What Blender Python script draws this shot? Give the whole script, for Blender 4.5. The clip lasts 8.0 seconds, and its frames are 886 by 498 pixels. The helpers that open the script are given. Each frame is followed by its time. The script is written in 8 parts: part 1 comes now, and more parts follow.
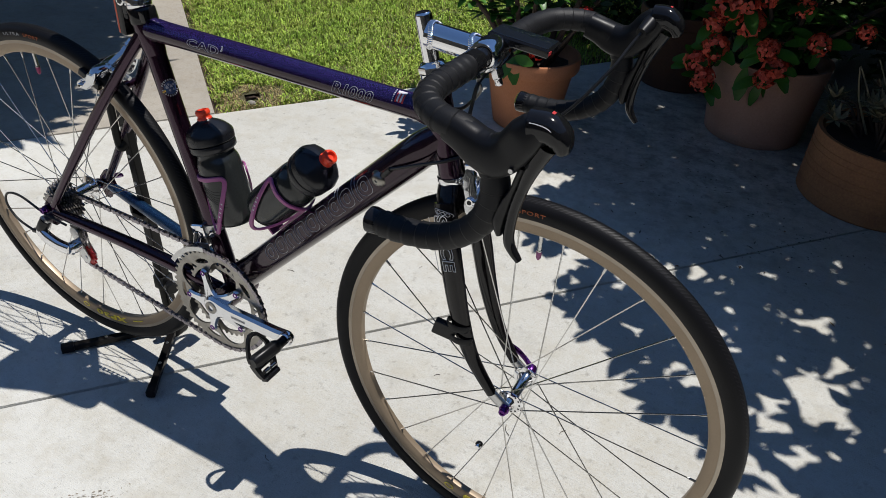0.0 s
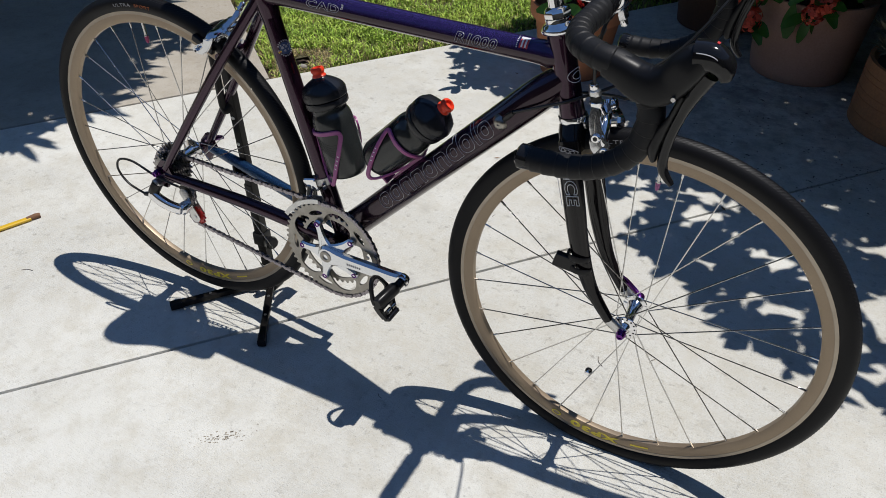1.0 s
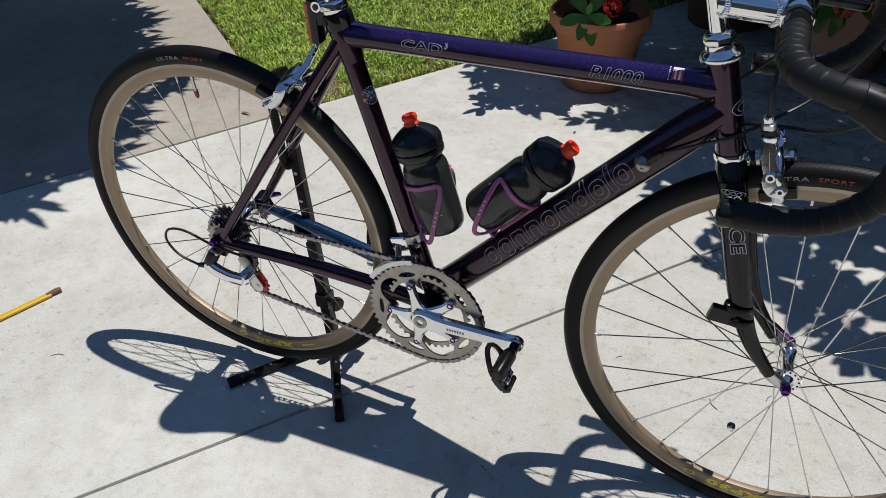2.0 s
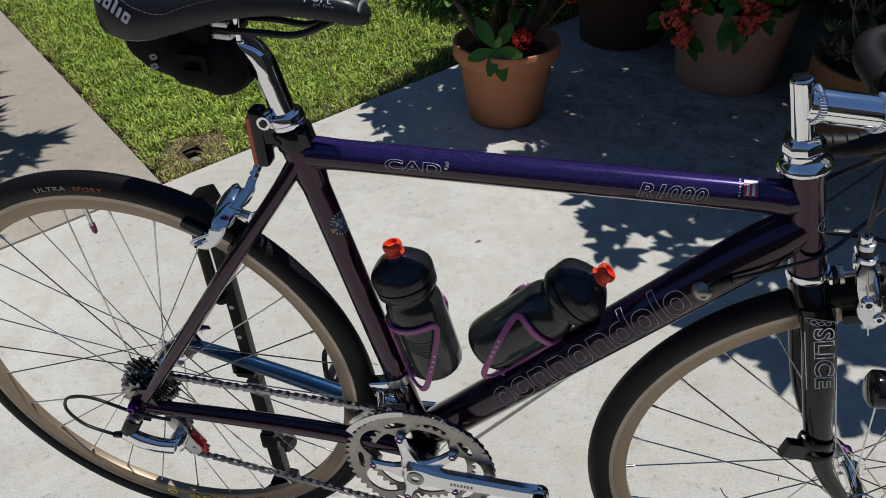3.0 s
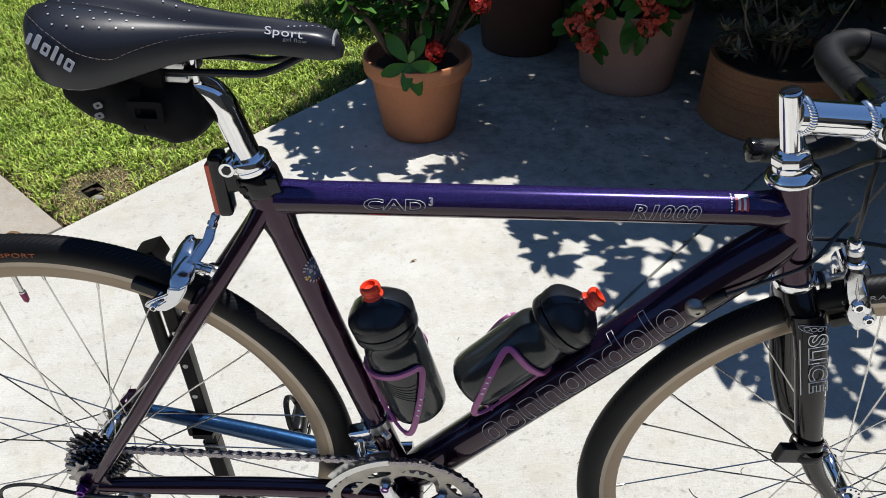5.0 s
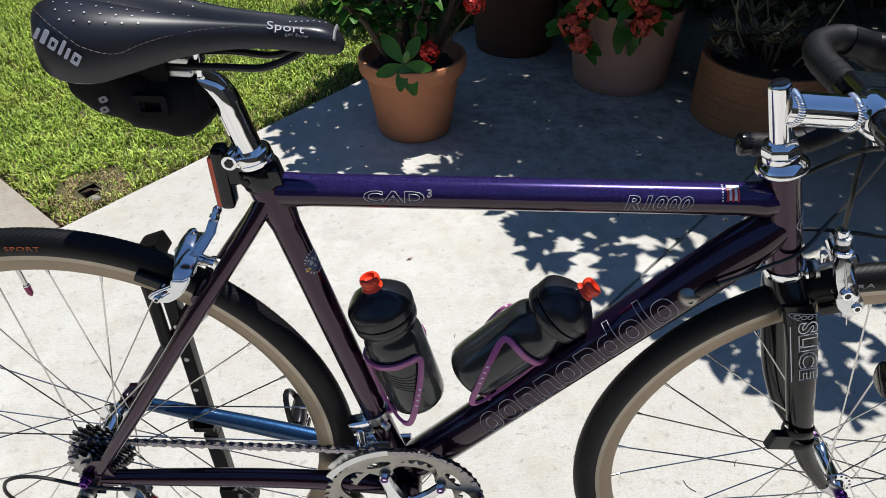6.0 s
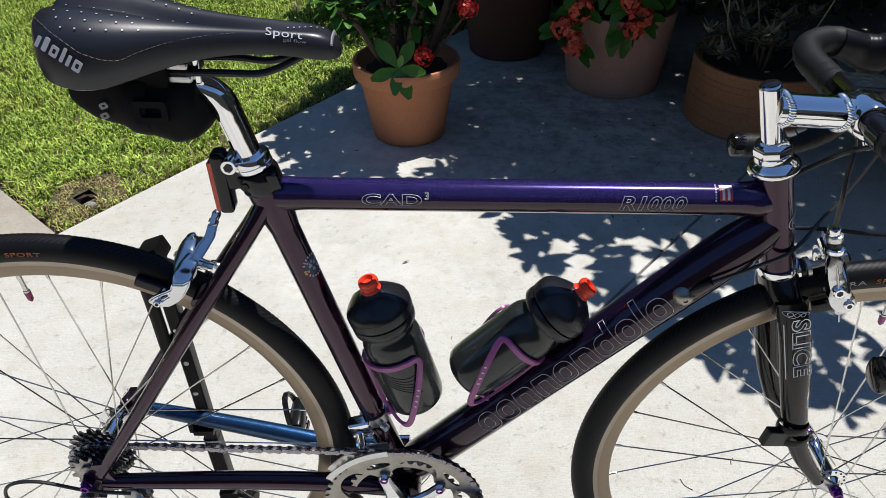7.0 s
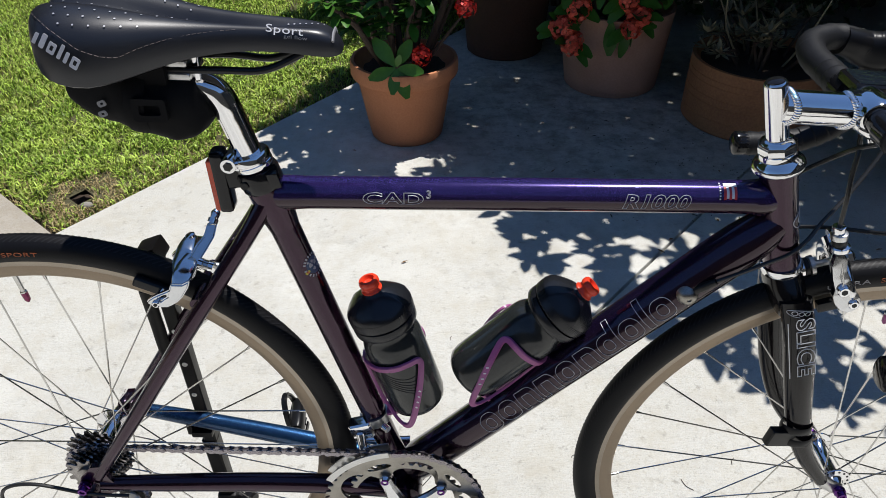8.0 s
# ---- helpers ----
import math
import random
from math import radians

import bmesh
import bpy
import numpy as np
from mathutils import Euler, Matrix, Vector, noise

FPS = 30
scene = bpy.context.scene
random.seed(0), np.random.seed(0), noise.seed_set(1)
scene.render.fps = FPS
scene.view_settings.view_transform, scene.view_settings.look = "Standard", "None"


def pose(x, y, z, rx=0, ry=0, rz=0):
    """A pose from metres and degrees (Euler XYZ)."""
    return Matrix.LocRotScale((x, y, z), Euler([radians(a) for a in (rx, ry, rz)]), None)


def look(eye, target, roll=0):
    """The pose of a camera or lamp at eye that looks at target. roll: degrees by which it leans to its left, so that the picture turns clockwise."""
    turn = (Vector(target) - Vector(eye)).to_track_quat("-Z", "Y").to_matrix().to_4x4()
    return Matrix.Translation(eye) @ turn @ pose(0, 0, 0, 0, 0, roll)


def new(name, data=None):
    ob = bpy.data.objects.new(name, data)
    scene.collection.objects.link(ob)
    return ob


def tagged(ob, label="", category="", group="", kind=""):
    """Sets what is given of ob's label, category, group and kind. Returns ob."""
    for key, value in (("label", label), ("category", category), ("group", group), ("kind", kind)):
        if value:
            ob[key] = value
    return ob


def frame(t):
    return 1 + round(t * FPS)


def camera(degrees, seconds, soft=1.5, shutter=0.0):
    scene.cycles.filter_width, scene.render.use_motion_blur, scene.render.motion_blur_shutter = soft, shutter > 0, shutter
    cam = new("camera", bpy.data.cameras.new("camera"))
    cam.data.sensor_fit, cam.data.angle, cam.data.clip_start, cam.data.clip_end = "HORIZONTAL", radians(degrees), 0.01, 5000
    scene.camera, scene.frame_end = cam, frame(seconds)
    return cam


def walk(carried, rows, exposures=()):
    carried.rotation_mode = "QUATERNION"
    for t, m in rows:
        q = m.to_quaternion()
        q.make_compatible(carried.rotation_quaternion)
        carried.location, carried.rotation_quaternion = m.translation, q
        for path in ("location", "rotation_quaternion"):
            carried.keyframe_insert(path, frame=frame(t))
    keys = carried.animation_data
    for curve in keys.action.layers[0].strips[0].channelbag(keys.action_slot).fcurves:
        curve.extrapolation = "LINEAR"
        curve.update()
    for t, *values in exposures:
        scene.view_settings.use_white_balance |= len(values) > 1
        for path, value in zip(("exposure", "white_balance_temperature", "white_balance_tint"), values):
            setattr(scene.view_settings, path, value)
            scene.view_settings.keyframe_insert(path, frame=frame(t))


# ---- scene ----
import collections

cam = camera(60.9, 8.0, soft=0.62)
ROWS = [
    (0.0, 1.2698, -0.8408, 1.1758, 56.18, -3.27, 28.62),
    (0.5, 1.1802, -0.9562, 1.1821, 56.05, -2.62, 28.31),
    (1.0, 1.1592, -0.9949, 1.1851, 53.30, -0.47, 27.78),
    (1.2, 1.1018, -1.0027, 1.1684, 52.77, -0.29, 27.82),
    (2.3, 0.7878, -0.8737, 1.1641, 54.19, 2.85, 21.34),
    (2.5, 0.7332, -0.8183, 1.1760, 54.10, 2.61, 20.39),
    (3.0, 0.6094, -0.7069, 1.1837, 53.70, 1.28, 11.33),
    (3.5, 0.5094, -0.6454, 1.1984, 54.07, 2.02, 5.03),
    (4.0, 0.5099, -0.6521, 1.1931, 54.20, 1.49, 4.15),
    (4.5, 0.5091, -0.6553, 1.1854, 54.07, 0.91, 2.98),
    (6.0, 0.5040, -0.6820, 1.1843, 54.31, 0.64, 1.71),
    (6.5, 0.5023, -0.6897, 1.1843, 54.40, 0.68, 1.37),
    (7.0, 0.5012, -0.6906, 1.1882, 54.57, 0.84, 1.08),
    (7.5, 0.4951, -0.6870, 1.1870, 54.62, 0.80, 0.90),
    (8.0, 0.4951, -0.6852, 1.1829, 54.59, 0.76, 0.80),
]
EXPOSURES = [(0.0, -0.14), (0.5, -0.25), (1.0, -0.14), (1.2, -0.14), (2.5, -0.32), (3.0, -0.38), (3.5, -0.22), (4.0, -0.10), (4.5, 0.18), (6.0, 0.17), (8.0, 0.12)]
walk(cam, [(t, pose(x, y, z, rx, ry, rz)) for t, x, y, z, rx, ry, rz in ROWS], EXPOSURES)

# ---- light ----
SUN_EL, SUN_AZ = radians(73.0), radians(38.0)
TO_SUN = Vector((math.cos(SUN_EL) * math.cos(SUN_AZ), math.cos(SUN_EL) * math.sin(SUN_AZ), math.sin(SUN_EL)))
world = bpy.data.worlds.new("sky")
scene.world = world
world.use_nodes = True
wn = world.node_tree.nodes
sky = wn.new("ShaderNodeTexSky")
sky.sky_type, sky.sun_disc = "NISHITA", False
sky.dust_density, sky.ozone_density = 0.0, 8.0
sky.sun_elevation, sky.sun_rotation = SUN_EL, radians(90.0) - SUN_AZ
world.node_tree.links.new(sky.outputs["Color"], wn["Background"].inputs["Color"])
wn["Background"].inputs["Strength"].default_value = 0.105
sun_data = bpy.data.lights.new("sun", "SUN")
sun_data.energy, sun_data.angle, sun_data.color = 4.75, radians(0.53), (1.0, 0.967, 0.928)
sun = new("sun", sun_data)
sun.matrix_world = look(TO_SUN * 20, (0, 0, 0))

# ---- materials ----
MATS = {}


def material(name, base, rough=0.5, metal=0.0, second=None, scale=30.0, fine=400.0, amount=0.5, bump=0.0, coat=0.0, coat_rough=0.05,
             bump_scale=None, rough_spread=0.0, spec=None, vary=0.0, stretch=None, anis=0.0, transmission=0.0):
    """A principled material: two colours mixed by a coarse and a fine noise, relief from the fine one."""
    m = bpy.data.materials.new(name)
    m.use_nodes = True
    nt = m.node_tree
    N, L = nt.nodes, nt.links
    p = N["Principled BSDF"]
    second = second or tuple(c * 0.75 for c in base)
    co = N.new("ShaderNodeTexCoord")
    src = co.outputs["Object"]
    if stretch:
        mp = N.new("ShaderNodeMapping")
        mp.inputs["Scale"].default_value = stretch
        L.new(src, mp.inputs["Vector"])
        src = mp.outputs["Vector"]
    a, b = N.new("ShaderNodeTexNoise"), N.new("ShaderNodeTexNoise")
    a.inputs["Scale"].default_value, a.inputs["Detail"].default_value = scale, 5.0
    b.inputs["Scale"].default_value, b.inputs["Detail"].default_value = fine, 3.0
    L.new(co.outputs["Object"], a.inputs["Vector"])
    L.new(src, b.inputs["Vector"])
    add = N.new("ShaderNodeMath")
    add.operation = "MULTIPLY_ADD"
    L.new(b.outputs["Fac"], add.inputs[0])
    add.inputs[1].default_value = 0.5
    half = N.new("ShaderNodeMath")
    half.operation = "MULTIPLY"
    half.inputs[1].default_value = 0.5
    L.new(a.outputs["Fac"], half.inputs[0])
    L.new(half.outputs[0], add.inputs[2])
    ramp = N.new("ShaderNodeMapRange")
    ramp.inputs["From Min"].default_value, ramp.inputs["From Max"].default_value = 0.5 - 0.18, 0.5 + 0.18
    L.new(add.outputs[0], ramp.inputs["Value"])
    fac = N.new("ShaderNodeMath")
    fac.operation = "MULTIPLY"
    fac.inputs[1].default_value = amount
    L.new(ramp.outputs["Result"], fac.inputs[0])
    mix = N.new("ShaderNodeMix")
    mix.data_type = "RGBA"
    mix.inputs["A"].default_value, mix.inputs["B"].default_value = (*base, 1), (*second, 1)
    L.new(fac.outputs[0], mix.inputs["Factor"])
    out = mix.outputs["Result"]
    if vary:
        info, hsv, mul = N.new("ShaderNodeNewGeometry"), N.new("ShaderNodeHueSaturation"), N.new("ShaderNodeMapRange")
        mul.inputs["To Min"].default_value, mul.inputs["To Max"].default_value = 1 - vary, 1 + vary
        L.new(info.outputs["Random Per Island"], mul.inputs["Value"])
        L.new(mul.outputs["Result"], hsv.inputs["Value"])
        L.new(out, hsv.inputs["Color"])
        out = hsv.outputs["Color"]
    L.new(out, p.inputs["Base Color"])
    p.inputs["Metallic"].default_value = metal
    p.inputs["Coat Weight"].default_value, p.inputs["Coat Roughness"].default_value = coat, coat_rough
    p.inputs["Anisotropic"].default_value = anis
    p.inputs["Transmission Weight"].default_value = transmission
    if spec is not None:
        p.inputs["Specular IOR Level"].default_value = spec
    if rough_spread:
        rr = N.new("ShaderNodeMapRange")
        rr.inputs["To Min"].default_value, rr.inputs["To Max"].default_value = max(0.02, rough - rough_spread), rough + rough_spread
        L.new(a.outputs["Fac"], rr.inputs["Value"])
        L.new(rr.outputs["Result"], p.inputs["Roughness"])
    else:
        p.inputs["Roughness"].default_value = rough
    if bump:
        bp = N.new("ShaderNodeBump")
        bp.inputs["Strength"].default_value, bp.inputs["Distance"].default_value = 1.0, bump
        L.new((b if bump_scale is None else a).outputs["Fac"], bp.inputs["Height"])
        L.new(bp.outputs["Normal"], p.inputs["Normal"])
    MATS[name] = m
    return m


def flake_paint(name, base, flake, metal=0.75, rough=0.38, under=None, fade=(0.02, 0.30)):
    """Pearl lacquer: a dark metallic ground with bright flakes under a clear coat."""
    m = material(name, base, rough, metal, tuple(c * 0.8 for c in base), 8.0, 60.0, 0.4, coat=0.65, coat_rough=0.012, spec=0.15)
    N, L = m.node_tree.nodes, m.node_tree.links
    p = N["Principled BSDF"]
    old = p.inputs["Base Color"].links[0].from_socket
    v = N.new("ShaderNodeTexVoronoi")
    v.inputs["Scale"].default_value = 2300.0
    L.new(N["Texture Coordinate"].outputs["Object"], v.inputs["Vector"])
    sep = N.new("ShaderNodeSeparateColor")
    L.new(v.outputs["Color"], sep.inputs["Color"])
    mr = N.new("ShaderNodeMapRange")
    mr.inputs["From Min"].default_value, mr.inputs["From Max"].default_value = 0.72, 1.0
    L.new(sep.outputs["Red"], mr.inputs["Value"])
    mix = N.new("ShaderNodeMix")
    mix.data_type = "RGBA"
    L.new(mr.outputs["Result"], mix.inputs["Factor"])
    L.new(old, mix.inputs["A"])
    mix.inputs["B"].default_value = (*flake, 1)
    L.new(mix.outputs["Result"], p.inputs["Base Color"])
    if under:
        # the ground's brown reflection, painted on faces that don't look up
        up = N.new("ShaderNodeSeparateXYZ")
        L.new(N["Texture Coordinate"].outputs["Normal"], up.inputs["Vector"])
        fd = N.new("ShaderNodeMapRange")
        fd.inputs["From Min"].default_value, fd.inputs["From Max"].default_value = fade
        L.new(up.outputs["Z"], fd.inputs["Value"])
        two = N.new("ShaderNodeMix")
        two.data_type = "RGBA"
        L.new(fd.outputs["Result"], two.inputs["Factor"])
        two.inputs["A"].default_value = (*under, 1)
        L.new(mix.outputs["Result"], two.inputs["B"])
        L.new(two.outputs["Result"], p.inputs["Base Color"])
    return m


PAINT = flake_paint("purple_black_paint", (0.030, 0.0105, 0.0235), (0.060, 0.023, 0.056), 0.8, 0.24)
# same frame lacquer, with sky violet above and reflected brown below painted in
PAINT_TOP = flake_paint("paint_sky_violet_top", (0.014, 0.009, 0.060), (0.115, 0.066, 0.33), 0.35, 0.18, (0.030, 0.0120, 0.0205))
PAINT_DOWN = flake_paint("black_paint_sky_violet_top", (0.014, 0.009, 0.031), (0.060, 0.036, 0.150), 0.6, 0.22, (0.026, 0.0105, 0.0200), (0.25, 0.70))
# frame lacquer again, the sky's reflection put into its base colour
PAINT_SKY = flake_paint("sky_tinted_paint", (0.012, 0.038, 0.105), (0.055, 0.19, 0.37))
CARBON = material("gloss_black_lacquer", (0.007, 0.006, 0.007), 0.12, 0.0, (0.010, 0.008, 0.008), 20, 600, 0.6, spec=0.32)
CHROME = material("polished_aluminium", (0.83, 0.83, 0.84), 0.075, 1.0, (0.77, 0.77, 0.78), 25, 300, 0.6, bump=0.00001, rough_spread=0.03)
FORGED = material("polished_forging", (0.72, 0.73, 0.75), 0.17, 1.0, (0.62, 0.63, 0.65), 40, 400, 0.6, rough_spread=0.05)
ALLOY = material("satin_aluminium", (0.62, 0.62, 0.62), 0.3, 1.0, (0.48, 0.48, 0.47), 40, 500, 0.7, bump=0.0001, rough_spread=0.1)
RINGMETAL = material("worn_chainring_metal", (0.36, 0.345, 0.315), 0.32, 1.0, (0.21, 0.195, 0.175), 50, 700, 0.8, bump=0.0001, rough_spread=0.1)
STEEL = material("spoke_steel", (0.62, 0.61, 0.59), 0.22, 1.0, (0.5, 0.5, 0.48), 60, 900, 0.5)
COGS = material("dirty_cog_steel", (0.40, 0.38, 0.37), 0.28, 1.0, (0.13, 0.12, 0.115), 90, 500, 0.8, rough_spread=0.12)
CHAINM = material("chain_steel", (0.33, 0.31, 0.33), 0.28, 1.0, (0.14, 0.12, 0.14), 120, 700, 0.7, rough_spread=0.12)
RIMTAN = material("bronze_anodised_rim", (0.34, 0.265, 0.185), 0.42, 0.5, (0.27, 0.205, 0.14), 12, 500, 0.6, rough_spread=0.08)
BRAKETRACK = material("machined_brake_track", (0.40, 0.35, 0.29), 0.36, 0.9, (0.29, 0.25, 0.20), 30, 800, 0.7, rough_spread=0.08)
TYRE = material("tyre_rubber", (0.006, 0.006, 0.007), 0.5, 0, (0.009, 0.009, 0.010), 18, 420, 0.8, bump=0.0002, rough_spread=0.1, spec=0.18)
TREAD = material("dusty_tread_rubber", (0.009, 0.009, 0.0105), 0.5, 0, (0.017, 0.017, 0.019), 14, 300, 0.8, bump=0.0003, spec=0.25)
RUBBER = material("hood_rubber", (0.007, 0.0072, 0.0085), 0.38, 0, (0.011, 0.011, 0.012), 25, 700, 0.7, bump=0.00006, rough_spread=0.06, spec=0.22)
TAPE = material("cork_tape", (0.009, 0.009, 0.0098), 0.5, 0, (0.020, 0.020, 0.021), 40, 900, 0.6, bump=0.0003, spec=0.25)
PLASTIC = material("black_plastic", (0.005, 0.005, 0.006), 0.34, 0, (0.013, 0.013, 0.014), 30, 500, 0.7, bump=0.00006, rough_spread=0.08, spec=0.32)
GLOSSBLACK = material("gloss_black_plastic", (0.008, 0.008, 0.009), 0.12, 0, (0.011, 0.011, 0.012), 30, 500, 0.5, spec=0.36)
SCREEN = material("dark_glass_screen", (0.010, 0.014, 0.022), 0.03, 0, (0.012, 0.016, 0.025), 30, 500, 0.5, coat=1.0, coat_rough=0.02, spec=0.9)
SMOKE = material("smoked_bottle_plastic", (0.018, 0.020, 0.020), 0.15, 0, (0.032, 0.036, 0.035), 15, 300, 0.6, spec=0.45)
CAPBLACK = material("bottle_cap_plastic", (0.012, 0.013, 0.016), 0.26, 0, (0.014, 0.014, 0.016), 25, 500, 0.5, spec=0.4)
ORANGE = material("orange_rubber", (0.80, 0.055, 0.018), 0.38, 0, (0.68, 0.04, 0.012), 40, 500, 0.5)
PINK = material("purple_pink_plastic", (0.37, 0.095, 0.265), 0.34, 0, (0.30, 0.070, 0.215), 25, 400, 0.6)
PURPLE = material("purple_anodised", (0.13, 0.03, 0.22), 0.25, 0.9, (0.09, 0.02, 0.15), 60, 400, 0.5)
VALVECAP = material("crimson_purple_cap", (0.30, 0.035, 0.12), 0.35, 0.3, (0.22, 0.025, 0.09), 60, 400, 0.5)
REDALU = material("red_plastic", (0.62, 0.03, 0.025), 0.35, 0, (0.45, 0.02, 0.02), 60, 400, 0.5)
LEATHER = material("black_saddle_cover", (0.012, 0.013, 0.018), 0.36, 0, (0.018, 0.019, 0.023), 20, 900, 0.6, bump=0.00005, rough_spread=0.05, spec=0.55)
FABRIC = material("black_nylon", (0.004, 0.004, 0.0045), 0.75, 0, (0.009, 0.009, 0.010), 30, 900, 0.7, bump=0.0003, spec=0.14)
SILVERINK = material("silver_ink", (0.62, 0.62, 0.64), 0.4, 0.2, (0.5, 0.5, 0.52), 60, 600, 0.5)
SEAMTHREAD = material("grey_brown_thread", (0.16, 0.13, 0.12), 0.6, 0, (0.10, 0.08, 0.08), 60, 600, 0.5)
PALEINK = material("pale_ink", (0.40, 0.40, 0.43), 0.4, 0.2, (0.32, 0.32, 0.34), 60, 600, 0.5)
GREYINK = material("grey_ink", (0.26, 0.26, 0.27), 0.5, 0, (0.2, 0.2, 0.21), 60, 600, 0.5)
BLUEINK = material("dark_blue_ink", (0.040, 0.070, 0.150), 0.4, 0.1, (0.030, 0.055, 0.120), 60, 600, 0.5)
YELLOWINK = material("yellow_ink", (0.78, 0.66, 0.06), 0.5, 0, (0.62, 0.5, 0.05), 60, 600, 0.5)
WHITEINK = material("white_ink", (0.75, 0.74, 0.74), 0.45, 0, (0.62, 0.62, 0.63), 60, 600, 0.5)
REDINK = material("red_ink", (0.55, 0.04, 0.04), 0.45, 0, (0.42, 0.03, 0.03), 60, 600, 0.5)
ORANGEINK = material("orange_ink", (0.30, 0.075, 0.016), 0.6, 0, (0.22, 0.055, 0.014), 60, 600, 0.5)
LENSRED = material("red_lens", (0.72, 0.10, 0.04), 0.15, 0, (0.42, 0.04, 0.02), 60, 300, 0.5)
STANDBLACK = material("stand_black_enamel", (0.005, 0.0045, 0.0045), 0.36, 0.0, (0.011, 0.010, 0.009), 30, 500, 0.6, bump=0.0001, rough_spread=0.12, spec=0.2)
CABLE = material("cable_housing", (0.010, 0.010, 0.010), 0.35, 0, (0.016, 0.016, 0.016), 60, 500, 0.5)
TERRA = material("terracotta", (0.56, 0.235, 0.115), 0.85, 0, (0.45, 0.175, 0.080), 9, 160, 0.9, bump=0.0006)
TERRA_PALE = material("pale_terracotta", (0.56, 0.33, 0.235), 0.88, 0, (0.45, 0.25, 0.17), 8, 150, 0.9, bump=0.0008)
TERRA_DARK = material("weathered_terracotta", (0.48, 0.225, 0.092), 0.88, 0, (0.28, 0.12, 0.06), 7, 140, 0.9, bump=0.0009)
SOIL = material("potting_soil", (0.035, 0.022, 0.014), 0.95, 0, (0.07, 0.045, 0.03), 30, 260, 0.9, bump=0.004)
DIRT = material("dry_dirt", (0.30, 0.225, 0.135), 0.95, 0, (0.19, 0.14, 0.08), 6, 120, 0.9, bump=0.004)
LAWNSOIL = material("lawn_soil", (0.10, 0.085, 0.045), 0.95, 0, (0.055, 0.055, 0.022), 5, 90, 0.9, bump=0.004)
GRASS = material("grass_blade", (0.185, 0.335, 0.036), 0.45, 0, (0.45, 0.53, 0.105), 5, 60, 0.9, vary=0.75, spec=0.35)
STRAW = material("dry_grass", (0.46, 0.37, 0.18), 0.8, 0, (0.33, 0.25, 0.11), 8, 90, 0.8, vary=0.3)
LEAF = material("thick_green_leaf", (0.036, 0.120, 0.014), 0.36, 0, (0.062, 0.165, 0.020), 12, 90, 0.8, vary=0.3, spec=0.35)
LEAF_DARK = material("shrub_leaf", (0.032, 0.075, 0.018), 0.5, 0, (0.055, 0.105, 0.024), 9, 70, 0.8, vary=0.4)
LEAF_GREY = material("grey_succulent_leaf", (0.31, 0.27, 0.165), 0.75, 0, (0.20, 0.175, 0.10), 14, 120, 0.8, vary=0.3)
STEM = material("thorny_stem", (0.068, 0.044, 0.032), 0.85, 0, (0.045, 0.033, 0.026), 25, 240, 0.9, bump=0.002)
BARK = material("bark", (0.12, 0.085, 0.06), 0.9, 0, (0.06, 0.045, 0.032), 12, 120, 0.9, bump=0.006)
REDPETAL = material("red_petal", (0.70, 0.035, 0.022), 0.5, 0, (0.55, 0.022, 0.016), 40, 200, 0.6, vary=0.25)
CORALPETAL = material("coral_petal", (0.78, 0.125, 0.070), 0.5, 0, (0.60, 0.070, 0.038), 40, 200, 0.6, vary=0.25)
YELLOWPAINT = material("yellow_enamel", (0.66, 0.42, 0.02), 0.45, 0, (0.52, 0.32, 0.02), 20, 200, 0.6)
RUST = material("rusty_tip", (0.20, 0.10, 0.05), 0.8, 0, (0.11, 0.055, 0.03), 60, 300, 0.8)
WALLPAINT = material("light_stopping_render", (0.055, 0.054, 0.050), 0.9, 0, (0.040, 0.039, 0.036), 3, 120, 0.8, bump=0.003)
# terracotta with the deep shade behind the other pots put into its colour
TERRA_SHADE = material("shade_darkened_clay", (0.13, 0.06, 0.035), 0.9, 0, (0.08, 0.04, 0.025), 7, 140, 0.9, bump=0.0009)
DRYDIRT = material("dried_dirt_film", (0.33, 0.29, 0.235), 0.95, 0, (0.24, 0.205, 0.16), 30, 300, 0.8)
JOINTDIRT = material("joint_dirt", (0.11, 0.095, 0.075), 0.95, 0, (0.05, 0.043, 0.035), 14, 160, 0.9, bump=0.004)
STUCCO = material("stucco", (0.30, 0.28, 0.25), 0.9, 0, (0.24, 0.22, 0.2), 3, 120, 0.8, bump=0.003)
DEADLEAF = material("dead_leaf", (0.22, 0.12, 0.05), 0.8, 0, (0.13, 0.07, 0.03), 40, 200, 0.7)


